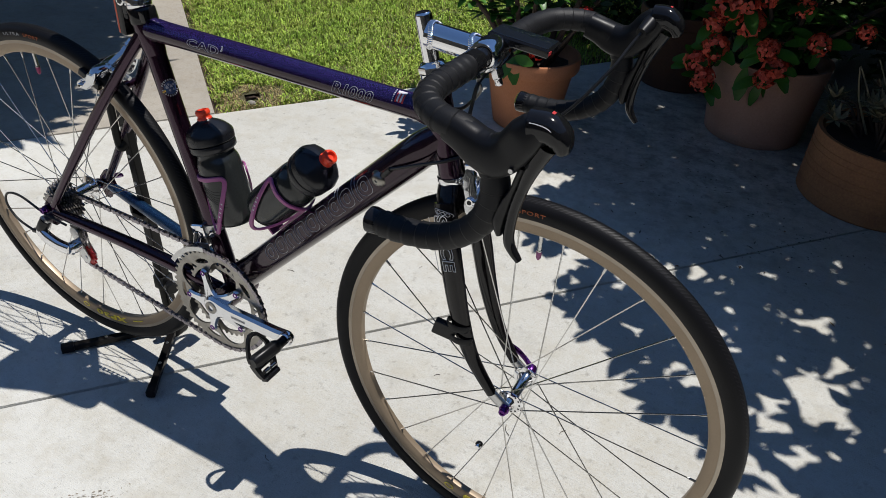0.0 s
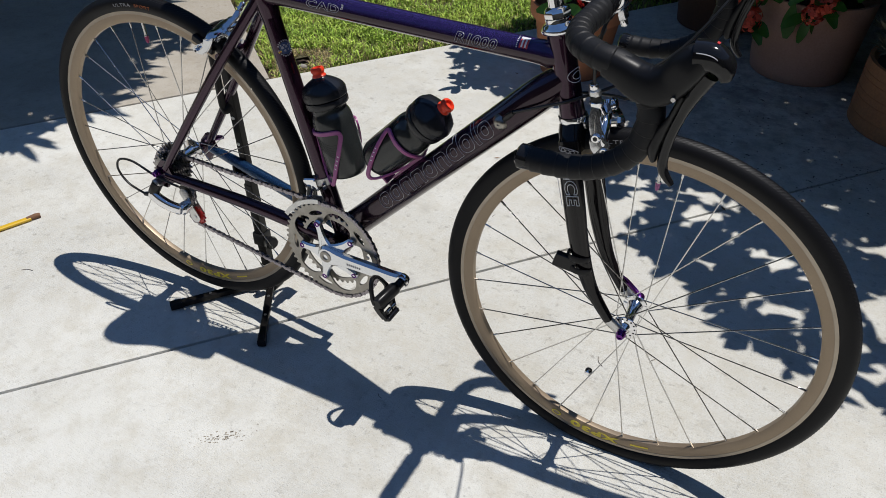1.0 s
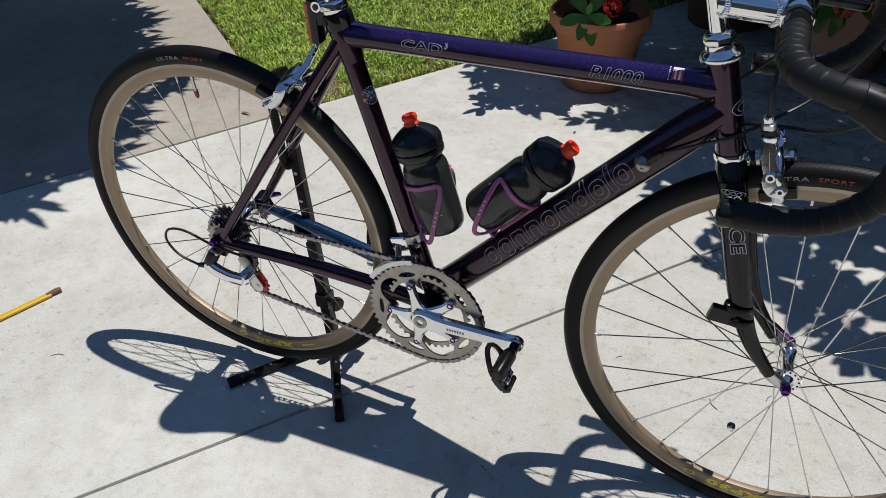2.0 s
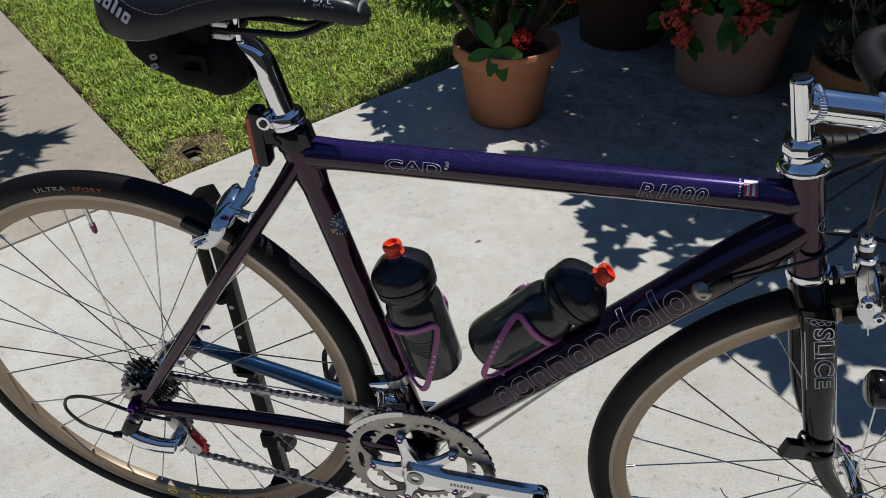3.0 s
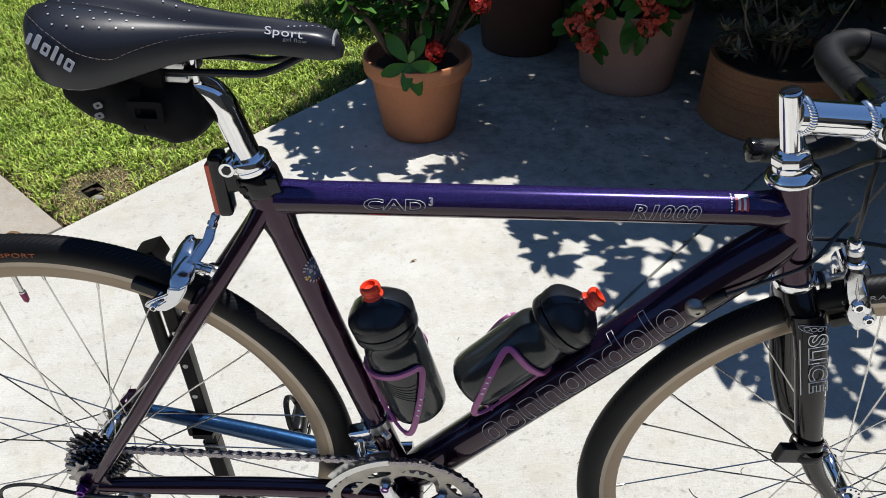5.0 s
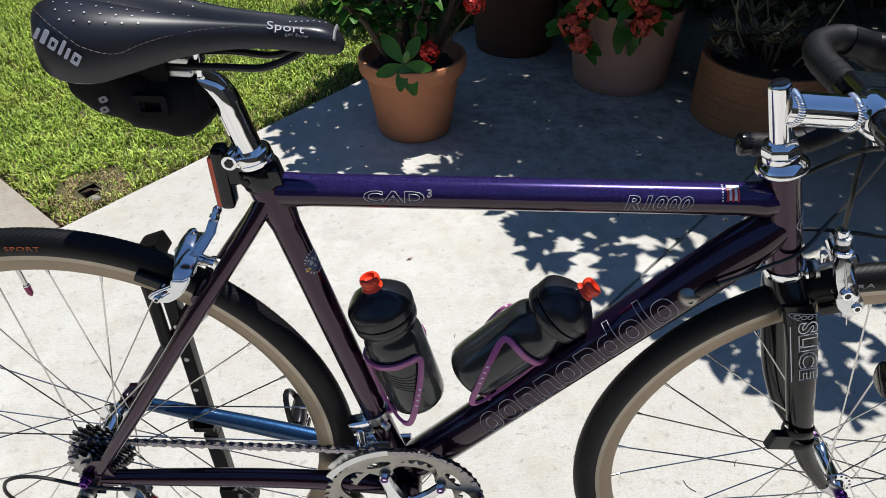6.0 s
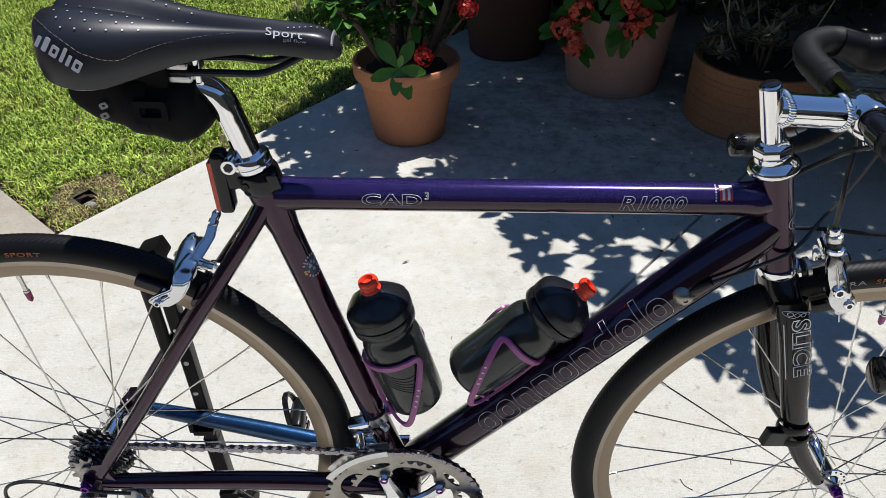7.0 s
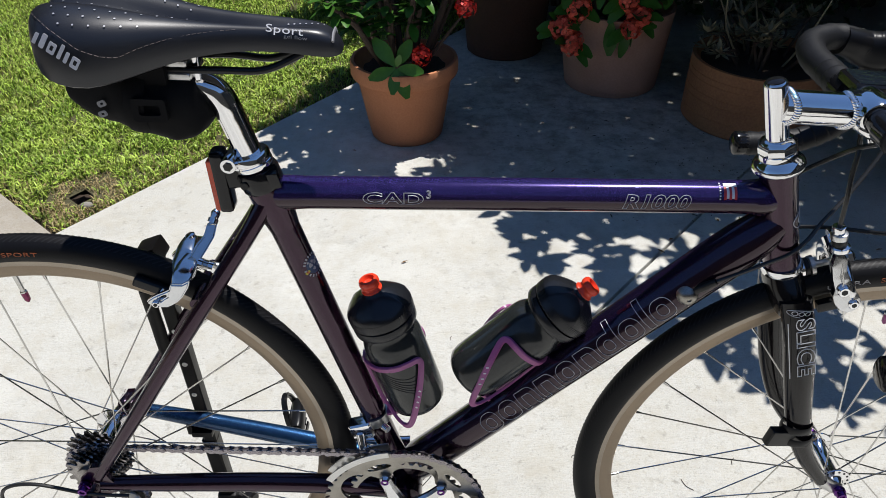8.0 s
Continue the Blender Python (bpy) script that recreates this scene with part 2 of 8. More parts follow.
def concrete(name, base, second, stain, broom_angle, soil=None):
    """Broom-finished concrete: mottled, finely streaked, pitted and stained."""
    m = bpy.data.materials.new(name)
    m.use_nodes = True
    N, L = m.node_tree.nodes, m.node_tree.links
    p = N["Principled BSDF"]
    co = N.new("ShaderNodeTexCoord")

    def noise_node(scale, detail, vec=None, rough=0.6):
        n = N.new("ShaderNodeTexNoise")
        n.inputs["Scale"].default_value, n.inputs["Detail"].default_value, n.inputs["Roughness"].default_value = scale, detail, rough
        L.new(vec or co.outputs["Object"], n.inputs["Vector"])
        return n.outputs["Fac"]

    def ranged(sock, lo, hi, to_lo=0.0, to_hi=1.0):
        n = N.new("ShaderNodeMapRange")
        for key, v in (("From Min", lo), ("From Max", hi), ("To Min", to_lo), ("To Max", to_hi)):
            n.inputs[key].default_value = v
        L.new(sock, n.inputs["Value"])
        return n.outputs["Result"]

    def blend(fac, a, b):
        n = N.new("ShaderNodeMix")
        n.data_type = "RGBA"
        L.new(fac, n.inputs["Factor"])
        for key, v in (("A", a), ("B", b)):
            if isinstance(v, tuple):
                n.inputs[key].default_value = (*v, 1)
            else:
                L.new(v, n.inputs[key])
        return n.outputs["Result"]

    mp = N.new("ShaderNodeMapping")
    mp.inputs["Rotation"].default_value = (0, 0, radians(broom_angle))
    mp.inputs["Scale"].default_value = (40, 420, 40)
    L.new(co.outputs["Object"], mp.inputs["Vector"])
    streak = noise_node(1.0, 3.0, mp.outputs["Vector"])
    grain = noise_node(330.0, 5.0, rough=0.7)
    col = blend(ranged(noise_node(2.2, 6.0), 0.35, 0.65), base, second)
    col = blend(ranged(streak, 0.42, 0.74, 0.0, 0.34), col, tuple(c * 0.68 for c in base))
    col = blend(ranged(noise_node(150.0, 4.0, rough=0.7), 0.50, 0.66, 0.0, 0.42), col, tuple(c * k for c, k in zip(second, (0.84, 0.77, 0.67))))
    col = blend(ranged(grain, 0.48, 0.70, 0.0, 0.62), col, tuple(c * 0.60 for c in second))
    col = blend(ranged(noise_node(5.5, 8.0, rough=0.72), 0.55, 0.72, 0.0, 0.55), col, stain)
    col = blend(ranged(noise_node(38.0, 5.0, rough=0.7), 0.575, 0.69, 0.0, 0.75), col, stain)
    # clusters of dark rubbed specks
    spk = N.new("ShaderNodeMath")
    spk.operation = "MULTIPLY"
    L.new(ranged(noise_node(46.0, 6.0, rough=0.74), 0.53, 0.64), spk.inputs[0])
    L.new(ranged(noise_node(1.7, 4.0, rough=0.6), 0.50, 0.66, 0.0, 0.62), spk.inputs[1])
    col = blend(spk.outputs[0], col, tuple(c * 0.72 for c in stain))
    # clouds of lighter laitance, tan blotches, small pits and rubbed dark specks
    col = blend(ranged(noise_node(0.9, 5.0, rough=0.62), 0.48, 0.62, 0.0, 0.65), col, tuple(min(0.8, c * 1.16) for c in base))
    col = blend(ranged(noise_node(13.0, 7.0, rough=0.76), 0.46, 0.66, 0.0, 0.50), col, tuple(c * k for c, k in zip(second, (0.84, 0.79, 0.70))))
    col = blend(ranged(noise_node(3.1, 7.0, rough=0.68), 0.50, 0.68, 0.0, 0.20), col, tuple(c * k for c, k in zip(base, (0.93, 0.88, 0.79))))
    for size, share_of, deep in ((75.0, 0.86, 0.34), (190.0, 0.70, 0.42)):
        vo = N.new("ShaderNodeTexVoronoi")
        vo.inputs["Scale"].default_value = size
        L.new(co.outputs["Object"], vo.inputs["Vector"])
        sp = N.new("ShaderNodeSeparateColor")
        L.new(vo.outputs["Color"], sp.inputs["Color"])
        both = N.new("ShaderNodeMath")
        both.operation = "MULTIPLY"
        L.new(ranged(vo.outputs["Distance"], 0.10, 0.24, deep, 0.0), both.inputs[0])
        L.new(ranged(sp.outputs["Red"], share_of, share_of + 0.12), both.inputs[1])
        col = blend(both.outputs[0], col, tuple(c * 0.55 for c in stain))
    if soil:
        # soil stains round the pots, in blotches that also paint the shade there darker
        far = N.new("ShaderNodeVectorMath")
        far.operation = "DISTANCE"
        L.new(co.outputs["Object"], far.inputs[0])
        far.inputs[1].default_value = soil
        for lo, hi, size, most in ((0.80, 0.35, 7.0, 0.42), (1.05, 0.40, 21.0, 0.42)):
            stain_shade = N.new("ShaderNodeMath")
            stain_shade.operation = "MULTIPLY"
            L.new(ranged(far.outputs["Value"], lo, hi), stain_shade.inputs[0])
            L.new(ranged(noise_node(size, 7.0, rough=0.7), 0.46, 0.62, 0.0, most), stain_shade.inputs[1])
            col = blend(stain_shade.outputs[0], col, (0.135, 0.105, 0.078))
    L.new(col, p.inputs["Base Color"])
    p.inputs["Roughness"].default_value = 0.88
    p.inputs["Specular IOR Level"].default_value = 0.3
    b1, b2 = N.new("ShaderNodeBump"), N.new("ShaderNodeBump")
    b1.inputs["Distance"].default_value, b2.inputs["Distance"].default_value = 0.0012, 0.0020
    L.new(streak, b1.inputs["Height"])
    L.new(grain, b2.inputs["Height"])
    L.new(b1.outputs["Normal"], b2.inputs["Normal"])
    L.new(b2.outputs["Normal"], p.inputs["Normal"])
    return m


CONCRETE = concrete("broomed_concrete", (0.640, 0.637, 0.594), (0.572, 0.564, 0.517), (0.30, 0.285, 0.25), 50, (0.95, 1.90, 0.0))
OLD_CONCRETE = concrete("older_concrete", (0.43, 0.395, 0.34), (0.37, 0.34, 0.29), (0.22, 0.195, 0.165), 140)

# ---- building helpers ----
def part(name, bm, mat, parent=None, label="", sharp=38.0):
    """Links a bmesh as one mesh object, under a thing or a part."""
    me = bpy.data.meshes.new(name)
    bm.normal_update()
    bm.to_mesh(me)
    bm.free()
    me.materials.append(mat)
    me.polygons.foreach_set("use_smooth", [True] * len(me.polygons))
    me.set_sharp_from_angle(angle=radians(sharp))
    ob = new(name, me)
    ob.parent = parent
    if label:
        tagged(ob, label)
    return ob


def share(ob, name, m, parent):
    """One more object on the mesh of ob."""
    o = new(name, ob.data)
    o.parent = parent
    o.matrix_basis = m
    return o


def thing(name, m, label, category, group="", kind=""):
    e = new(name)
    e.empty_display_size = 0.05
    e.matrix_basis = m
    return tagged(e, label, category, group, kind)


def V(*a):
    return Vector(a)


def smooth_path(pts, k=6, closed=False):
    """Points on a Catmull-Rom curve through pts."""
    pts = [Vector(p) for p in pts]
    n, out = len(pts), []
    for i in range(n if closed else n - 1):
        if closed:
            a, b, c, d = (pts[(i + j) % n] for j in (-1, 0, 1, 2))
        else:
            a, b, c, d = pts[max(i - 1, 0)], pts[i], pts[i + 1], pts[min(i + 2, n - 1)]
        for j in range(k):
            t = j / k
            out.append(0.5 * (2 * b + (c - a) * t + (2 * a - 5 * b + 4 * c - d) * t * t + (3 * b - a - 3 * c + d) * t ** 3))
    if not closed:
        out.append(pts[-1].copy())
    return out


def sweep(bm, pts, rads, n=12, closed=False, caps=True, up=(0, 1, 0), power=2.0):
    """A tube along pts. rads: a number, (a, b) or a list of such: a towards up, b across. power above 2 squares the section."""
    pts = [Vector(p) for p in pts]
    count = len(pts)
    if not isinstance(rads, list):
        rads = [rads] * count
    if len(rads) != count:
        src = [r if isinstance(r, tuple) else (r, r) for r in rads]
        rads = []
        for i in range(count):
            f = i / (count - 1) * (len(src) - 1)
            j = min(int(f), len(src) - 2)
            rads.append(tuple(src[j][q] + (src[j + 1][q] - src[j][q]) * (f - j) for q in (0, 1)))
    rings, ref = [], Vector(up)
    for i, p in enumerate(pts):
        if closed:
            d = pts[(i + 1) % count] - pts[i - 1]
        else:
            d = pts[min(i + 1, count - 1)] - pts[max(i - 1, 0)]
        d.normalize()
        ref = ref - d * ref.dot(d)
        if ref.length < 1e-6:
            ref = d.orthogonal()
        ref.normalize()
        side = d.cross(ref)
        a, b = rads[i] if isinstance(rads[i], tuple) else (rads[i], rads[i])
        ring = []
        for k in range(n):
            c, s = math.cos(2 * math.pi * k / n), math.sin(2 * math.pi * k / n)
            if power != 2.0:
                c = math.copysign(abs(c) ** (2 / power), c)
                s = math.copysign(abs(s) ** (2 / power), s)
            ring.append(bm.verts.new(p + ref * (a * c) + side * (b * s)))
        rings.append(ring)
    pairs = list(zip(rings, rings[1:])) + ([(rings[-1], rings[0])] if closed else [])
    for r0, r1 in pairs:
        for k in range(n):
            bm.faces.new((r0[k], r0[(k + 1) % n], r1[(k + 1) % n], r1[k]))
    if caps and not closed:
        bm.faces.new(list(reversed(rings[0])))
        bm.faces.new(rings[-1])
    return bm


def tube(pts, rads, n=12, **kw):
    bm = bmesh.new()
    sweep(bm, pts, rads, n, **kw)
    bmesh.ops.recalc_face_normals(bm, faces=bm.faces)
    return bm


def lathe(bm, prof, m=Matrix(), n=24, closed=False):
    """Turns (radius, height) pairs about the z axis of m."""
    rings = []
    for r, z in prof:
        if r < 1e-6:
            rings.append([bm.verts.new(m @ V(0, 0, z))])
        else:
            rings.append([bm.verts.new(m @ V(r * math.cos(2 * math.pi * k / n), r * math.sin(2 * math.pi * k / n), z)) for k in range(n)])
    pairs = list(zip(rings, rings[1:])) + ([(rings[-1], rings[0])] if closed else [])
    for a, b in pairs:
        for k in range(n):
            j = (k + 1) % n
            if len(a) == 1 and len(b) == 1:
                continue
            if len(a) == 1:
                bm.faces.new((a[0], b[j], b[k]))
            elif len(b) == 1:
                bm.faces.new((a[k], a[j], b[0]))
            else:
                bm.faces.new((a[k], a[j], b[j], b[k]))
    return bm


def turned(prof, m=Matrix(), n=24, closed=False):
    bm = lathe(bmesh.new(), prof, m, n, closed)
    bmesh.ops.recalc_face_normals(bm, faces=bm.faces)
    return bm


def frame_to(p, axis, up=(0, 0, 1)):
    """A pose at p whose z axis runs along axis."""
    z = Vector(axis).normalized()
    x = Vector(up).cross(z)
    x = x.normalized() if x.length > 1e-5 else z.orthogonal().normalized()
    y = z.cross(x)
    return Matrix.Translation(p) @ Matrix((x, y, z)).transposed().to_4x4()


def box(bm, size, m=Matrix(), bevel=0.0, seg=2):
    made = bmesh.ops.create_cube(bm, size=1.0, matrix=m @ Matrix.Diagonal((*size, 1)))
    if bevel:
        edges = list({e for v in made["verts"] for e in v.link_edges})
        bmesh.ops.bevel(bm, geom=edges, offset=bevel, segments=seg, profile=0.7, affect="EDGES")
    return bm


def boxed(size, m=Matrix(), bevel=0.0, seg=2):
    return box(bmesh.new(), size, m, bevel, seg)


def slab(bm, outline, th, m=Matrix(), holes=()):
    """A flat outline of (x, y) pairs with holes, th thick along z of m, centred."""
    loops = [outline, *holes]
    edges = []
    for loop in loops:
        vs = [bm.verts.new((x, y, -th / 2)) for x, y in loop]
        edges += [bm.edges.new((vs[i], vs[(i + 1) % len(vs)])) for i in range(len(vs))]
    made = bmesh.ops.triangle_fill(bm, use_beauty=True, use_dissolve=False, edges=edges)
    faces = [g for g in made["geom"] if isinstance(g, bmesh.types.BMFace)]
    ext = bmesh.ops.extrude_face_region(bm, geom=faces)
    top = [g for g in ext["geom"] if isinstance(g, bmesh.types.BMVert)]
    bmesh.ops.translate(bm, verts=top, vec=(0, 0, th))
    allv = list({v for e in edges for v in e.verts} | set(top))
    bmesh.ops.transform(bm, matrix=m, verts=allv)
    return bm


def plated(outline, th, m=Matrix(), holes=()):
    bm = slab(bmesh.new(), outline, th, m, holes)
    bmesh.ops.recalc_face_normals(bm, faces=bm.faces)
    return bm


def circle2(r, n=32, cx=0.0, cy=0.0, phase=0.0):
    return [(cx + r * math.cos(2 * math.pi * k / n + phase), cy + r * math.sin(2 * math.pi * k / n + phase)) for k in range(n)]


def rounded_rect(w, h, r, k=4):
    out = []
    for cx, cy, a0 in ((w / 2 - r, h / 2 - r, 0), (-w / 2 + r, h / 2 - r, 90), (-w / 2 + r, -h / 2 + r, 180), (w / 2 - r, -h / 2 + r, 270)):
        out += [(cx + r * math.cos(radians(a0 + 90 * i / k)), cy + r * math.sin(radians(a0 + 90 * i / k))) for i in range(k + 1)]
    return out


def merge(*bms):
    """Joins bmeshes into the first."""
    first = bms[0]
    for b in bms[1:]:
        me = bpy.data.meshes.new("tmp")
        b.to_mesh(me)
        b.free()
        first.from_mesh(me)
        bpy.data.meshes.remove(me)
    return first


def lettering(text, height, outline=0.0, spacing=1.0, shear=0.0, wide=1.0, bold=0.0):
    """Letters as a bmesh in the xy plane, centred on their middle; outline: line radius, or 0 for solid letters."""
    cu = bpy.data.curves.new("letters", "FONT")
    cu.body, cu.size, cu.align_x, cu.align_y = text, height / 0.7, "CENTER", "CENTER"
    cu.space_character, cu.shear, cu.resolution_u, cu.offset = spacing, shear, 3, bold
    if outline:
        cu.fill_mode, cu.bevel_depth, cu.bevel_resolution = "NONE", outline, 0
    else:
        cu.extrude = 0.0002
    ob = bpy.data.objects.new("letters", cu)
    scene.collection.objects.link(ob)
    dep = bpy.context.evaluated_depsgraph_get()
    me = bpy.data.meshes.new_from_object(ob.evaluated_get(dep))
    bm = bmesh.new()
    bm.from_mesh(me)
    bpy.data.objects.remove(ob)
    bpy.data.curves.remove(cu)
    bpy.data.meshes.remove(me)
    for v in bm.verts:
        v.co.x *= wide
    return bm


def finer(bm, most=0.002):
    """Cuts long edges, so that straight strokes can bend."""
    long = [e for e in bm.edges if e.calc_length() > most]
    if long:
        bmesh.ops.subdivide_edges(bm, edges=long, cuts=5, use_grid_fill=True)
    return bm


def wrap(bm, origin, along, up, radius, lift=0.0004, turn=0.0):
    """Lays a flat bmesh (x along, y up) round a tube of that radius; turn: degrees by which it sits above the side."""
    finer(bm)
    along = Vector(along).normalized()
    up = Vector(up)
    up = (up - along * up.dot(along)).normalized()
    out = along.cross(up)
    for v in bm.verts:
        a = v.co.y / radius + radians(turn)
        r = radius + lift + v.co.z
        v.co = Vector(origin) + along * v.co.x + up * (r * math.sin(a)) + out * (r * math.cos(a))
    return bm


def flat(bm, m):
    bmesh.ops.transform(bm, matrix=m, verts=bm.verts)
    return bm

# ---- the setting: ground, slabs, lawn, walls ----
def prism(name, outline, z0, z1, mat, bevel=0.004, parent=None):
    bm = bmesh.new()
    vs = [bm.verts.new((x, y, z0)) for x, y in outline]
    f = bm.faces.new(vs)
    ext = bmesh.ops.extrude_face_region(bm, geom=[f])
    top = [g for g in ext["geom"] if isinstance(g, bmesh.types.BMVert)]
    bmesh.ops.translate(bm, verts=top, vec=(0, 0, z1 - z0))
    bmesh.ops.recalc_face_normals(bm, faces=bm.faces)
    if bevel:
        edges = [e for e in bm.edges if all(abs(v.co.z - z1) < 1e-6 for v in e.verts)]
        bmesh.ops.bevel(bm, geom=edges, offset=bevel, segments=2, profile=0.6, affect="EDGES")
    return part(name, bm, mat, parent)


def along(p, d, s):
    return (p[0] + d[0] * s, p[1] + d[1] * s)


bm = bmesh.new()
R0 = 400.0
bm.faces.new([bm.verts.new(c) for c in ((-R0, -R0, -0.1), (R0, -R0, -0.1), (R0, R0, -0.1), (-R0, R0, -0.1))])
tagged(part("ground", bm, DIRT), "bare dry garden soil under slabs and lawn", "ground", kind="structure")

JD = (0.640, 0.768)                       # direction of the joint between the two slabs
JP = (0.1885, -0.0587)                    # a point of that joint
ED = (0.572, 0.820)                       # direction of the lawn edge
CORNER = (-0.645, 1.055)                  # the slab corner of the lawn
LD = (-0.757, 0.653)                      # the lawn's other edge
JG = 0.0030


def side(p, d, w):
    n = (d[1], -d[0])
    return (p[0] + n[0] * w, p[1] + n[1] * w)


patio = thing("pavement", Matrix(), "pale broom-finished concrete patio slabs with tooled joints", "pavement", kind="structure")
a0, a1 = along(side(JP, JD, -JG), JD, -4.5), along(side(JP, JD, -JG), JD, 4.2)
e0, e1 = along(CORNER, ED, -4.6), along(CORNER, ED, 3.2)
prism("slab", [a0, a1, e1, e0], -0.1, 0.0, CONCRETE, 0.0055, patio)
b0, b1 = along(side(JP, JD, JG), JD, -4.5), along(side(JP, JD, JG), JD, 4.6)
prism("slab", [b0, side(b0, JD, 1.4), side(b1, JD, 1.4), b1], -0.1, 0.0, CONCRETE, 0.0055, patio)
prism("slab", [side(b0, JD, 1.408), side(b0, JD, 4.2), side(b1, JD, 4.2), side(b1, JD, 1.408)], -0.1, 0.0, CONCRETE, 0.005, patio)
f0 = side(CORNER, ED, -0.006)
prism("slab", [along(f0, ED, -4.6), f0, along(f0, LD, 2.1), along(along(f0, LD, 2.1), ED, -4.6)], -0.1, 0.002, OLD_CONCRETE, 0.006, patio)
g0 = along(f0, LD, 2.106)
prism("slab", [along(g0, ED, -4.6), g0, along(g0, LD, 2.1), along(along(g0, LD, 2.1), ED, -4.6)], -0.1, 0.002, OLD_CONCRETE, 0.006, patio)

# joint filler, set below the slabs
bm = bmesh.new()
bm.faces.new([bm.verts.new((*p, -0.016)) for p in (side(a0, JD, -0.01), side(b0, JD, 0.01), side(b1, JD, 0.01), side(a1, JD, -0.01))])
tagged(part("joint", bm, JOINTDIRT), "dirt-filled joint between the patio slabs", "joint", kind="structure")


def lawn_point(u, v):
    """u metres along the patio edge from the corner, v metres along the walk edge."""
    return CORNER[0] + ED[0] * u + LD[0] * v, CORNER[1] + ED[1] * u + LD[1] * v


bm = bmesh.new()
NU, NV = 150, 120
hx, hy = -0.655, 1.262                     # the burrow
grid = [[None] * (NV + 1) for _ in range(NU + 1)]
for i in range(NU + 1):
    for j in range(NV + 1):
        u, v = 0.012 + i * 4.4 / NU, 0.012 + j * 3.6 / NV
        x, y = lawn_point(u, v)
        edge = min(1.0, min(u, v) / 0.08)
        h = -0.045 - 0.035 * max(0.0, 1 - u / 0.035) + edge * (0.031 + 0.010 * noise.noise((x * 2.3, y * 2.3, 0.0)))
        grid[i][j] = bm.verts.new((x, y, h))
for i in range(NU):
    for j in range(NV):
        mid = (grid[i][j].co + grid[i + 1][j + 1].co) / 2
        if math.hypot(mid.x - hx, mid.y - hy) > 0.034:
            bm.faces.new((grid[i][j], grid[i + 1][j], grid[i + 1][j + 1], grid[i][j + 1]))
bmesh.ops.recalc_face_normals(bm, faces=bm.faces)
tagged(part("lawn_soil", bm, LAWNSOIL), "earth showing between the grass of the lawn", "soil", kind="structure")


# a dark strip laid in the lawn's recessed edge in place of its shadow
bm = bmesh.new()
rows_ = []
for k in range(121):
    w = 0.020 + 0.006 * noise.noise((k * 0.37, 2.0, 8.0))
    rows_.append([bm.verts.new((*lawn_point(u, k * 0.03), -0.030 - 0.004 * (u > 0.01))) for u in (0.002, w)])
for r0, r1 in zip(rows_, rows_[1:]):
    bm.faces.new((r0[0], r0[1], r1[1], r1[0]))
bmesh.ops.recalc_face_normals(bm, faces=bm.faces)
tagged(part("lawn_edge_shade", bm, SOIL), "dark strip standing for the shadow in the lawn's cut edge", "soil", kind="structure")


def blades(name, spots, length, width, mat, lean=0.75):
    """Bent two-segment grass blades at spots (x, y, z, scale), as one mesh."""
    verts, faces = [], []
    for x, y, z, s in spots:
        a = random.uniform(0, 2 * math.pi)
        d = random.uniform(0.15, lean) * length * s
        h = length * s * random.uniform(0.5, 1.0)
        w = width * random.uniform(0.7, 1.25) * 0.5
        ca, sa = math.cos(a), math.sin(a)
        px, py = -sa * w, ca * w
        b = len(verts)
        mx, my = x + ca * d * 0.35, y + sa * d * 0.35
        verts += [(x - px, y - py, z), (x + px, y + py, z), (mx + px, my + py, z + h * 0.7), (mx - px, my - py, z + h * 0.7),
                  (x + ca * d, y + sa * d, z + h * random.uniform(0.75, 1.0))]
        faces += [(b, b + 1, b + 2, b + 3), (b + 3, b + 2, b + 4)]
    me = bpy.data.meshes.new(name)
    me.from_pydata(verts, [], faces)
    me.materials.append(mat)
    return new(name, me)


green, dry = [], []
rng = random.Random(4)
for _ in range(215000):
    u = rng.random() ** 1.25 * 3.6
    v = rng.random() ** 1.1 * 3.0
    x, y = lawn_point(0.005 + u, 0.005 + v)
    if v < 0.022 + 0.012 * noise.noise((u * 9, 0.0, 2.0)) and rng.random() < 0.85:
        continue
    if u < 0.021 + 0.010 * noise.noise((v * 9, 3.0, 5.0)) and rng.random() < 0.9:
        continue
    near = math.hypot(x - hx, y - hy)
    patch = noise.noise((x * 2.6, y * 2.6, 3.0))
    tuft = noise.noise((x * 14, y * 14, 7.0))
    if tuft < -0.34 and rng.random() < 0.75:
        continue
    z = -0.03 + min(1.0, min(u, v) / 0.08) * 0.014
    if near < 0.045 + 0.02 * tuft:
        continue
    if near < 0.13 + 0.07 * tuft:
        if rng.random() < 0.9:
            (dry if rng.random() < 0.86 else green).append((x, y, z, 0.75))
        continue
    worn = 0.42 * max(0.0, 1 - v / 0.20) + 0.40 * max(0.0, 1 - u / 0.12)
    (dry if rng.random() < 0.10 + max(0, patch) * 0.24 + worn else green).append((x, y, z, 0.75 + 0.5 * rng.random() + 0.25 * tuft))
tagged(blades("grass", green, 0.036, 0.0043, GRASS, 0.9), "short green lawn grass in the sun", "grass", kind="stuff")
tagged(blades("dry_grass", dry, 0.029, 0.0030, STRAW, 0.9), "straw-coloured dry blades among the lawn", "grass", kind="stuff")

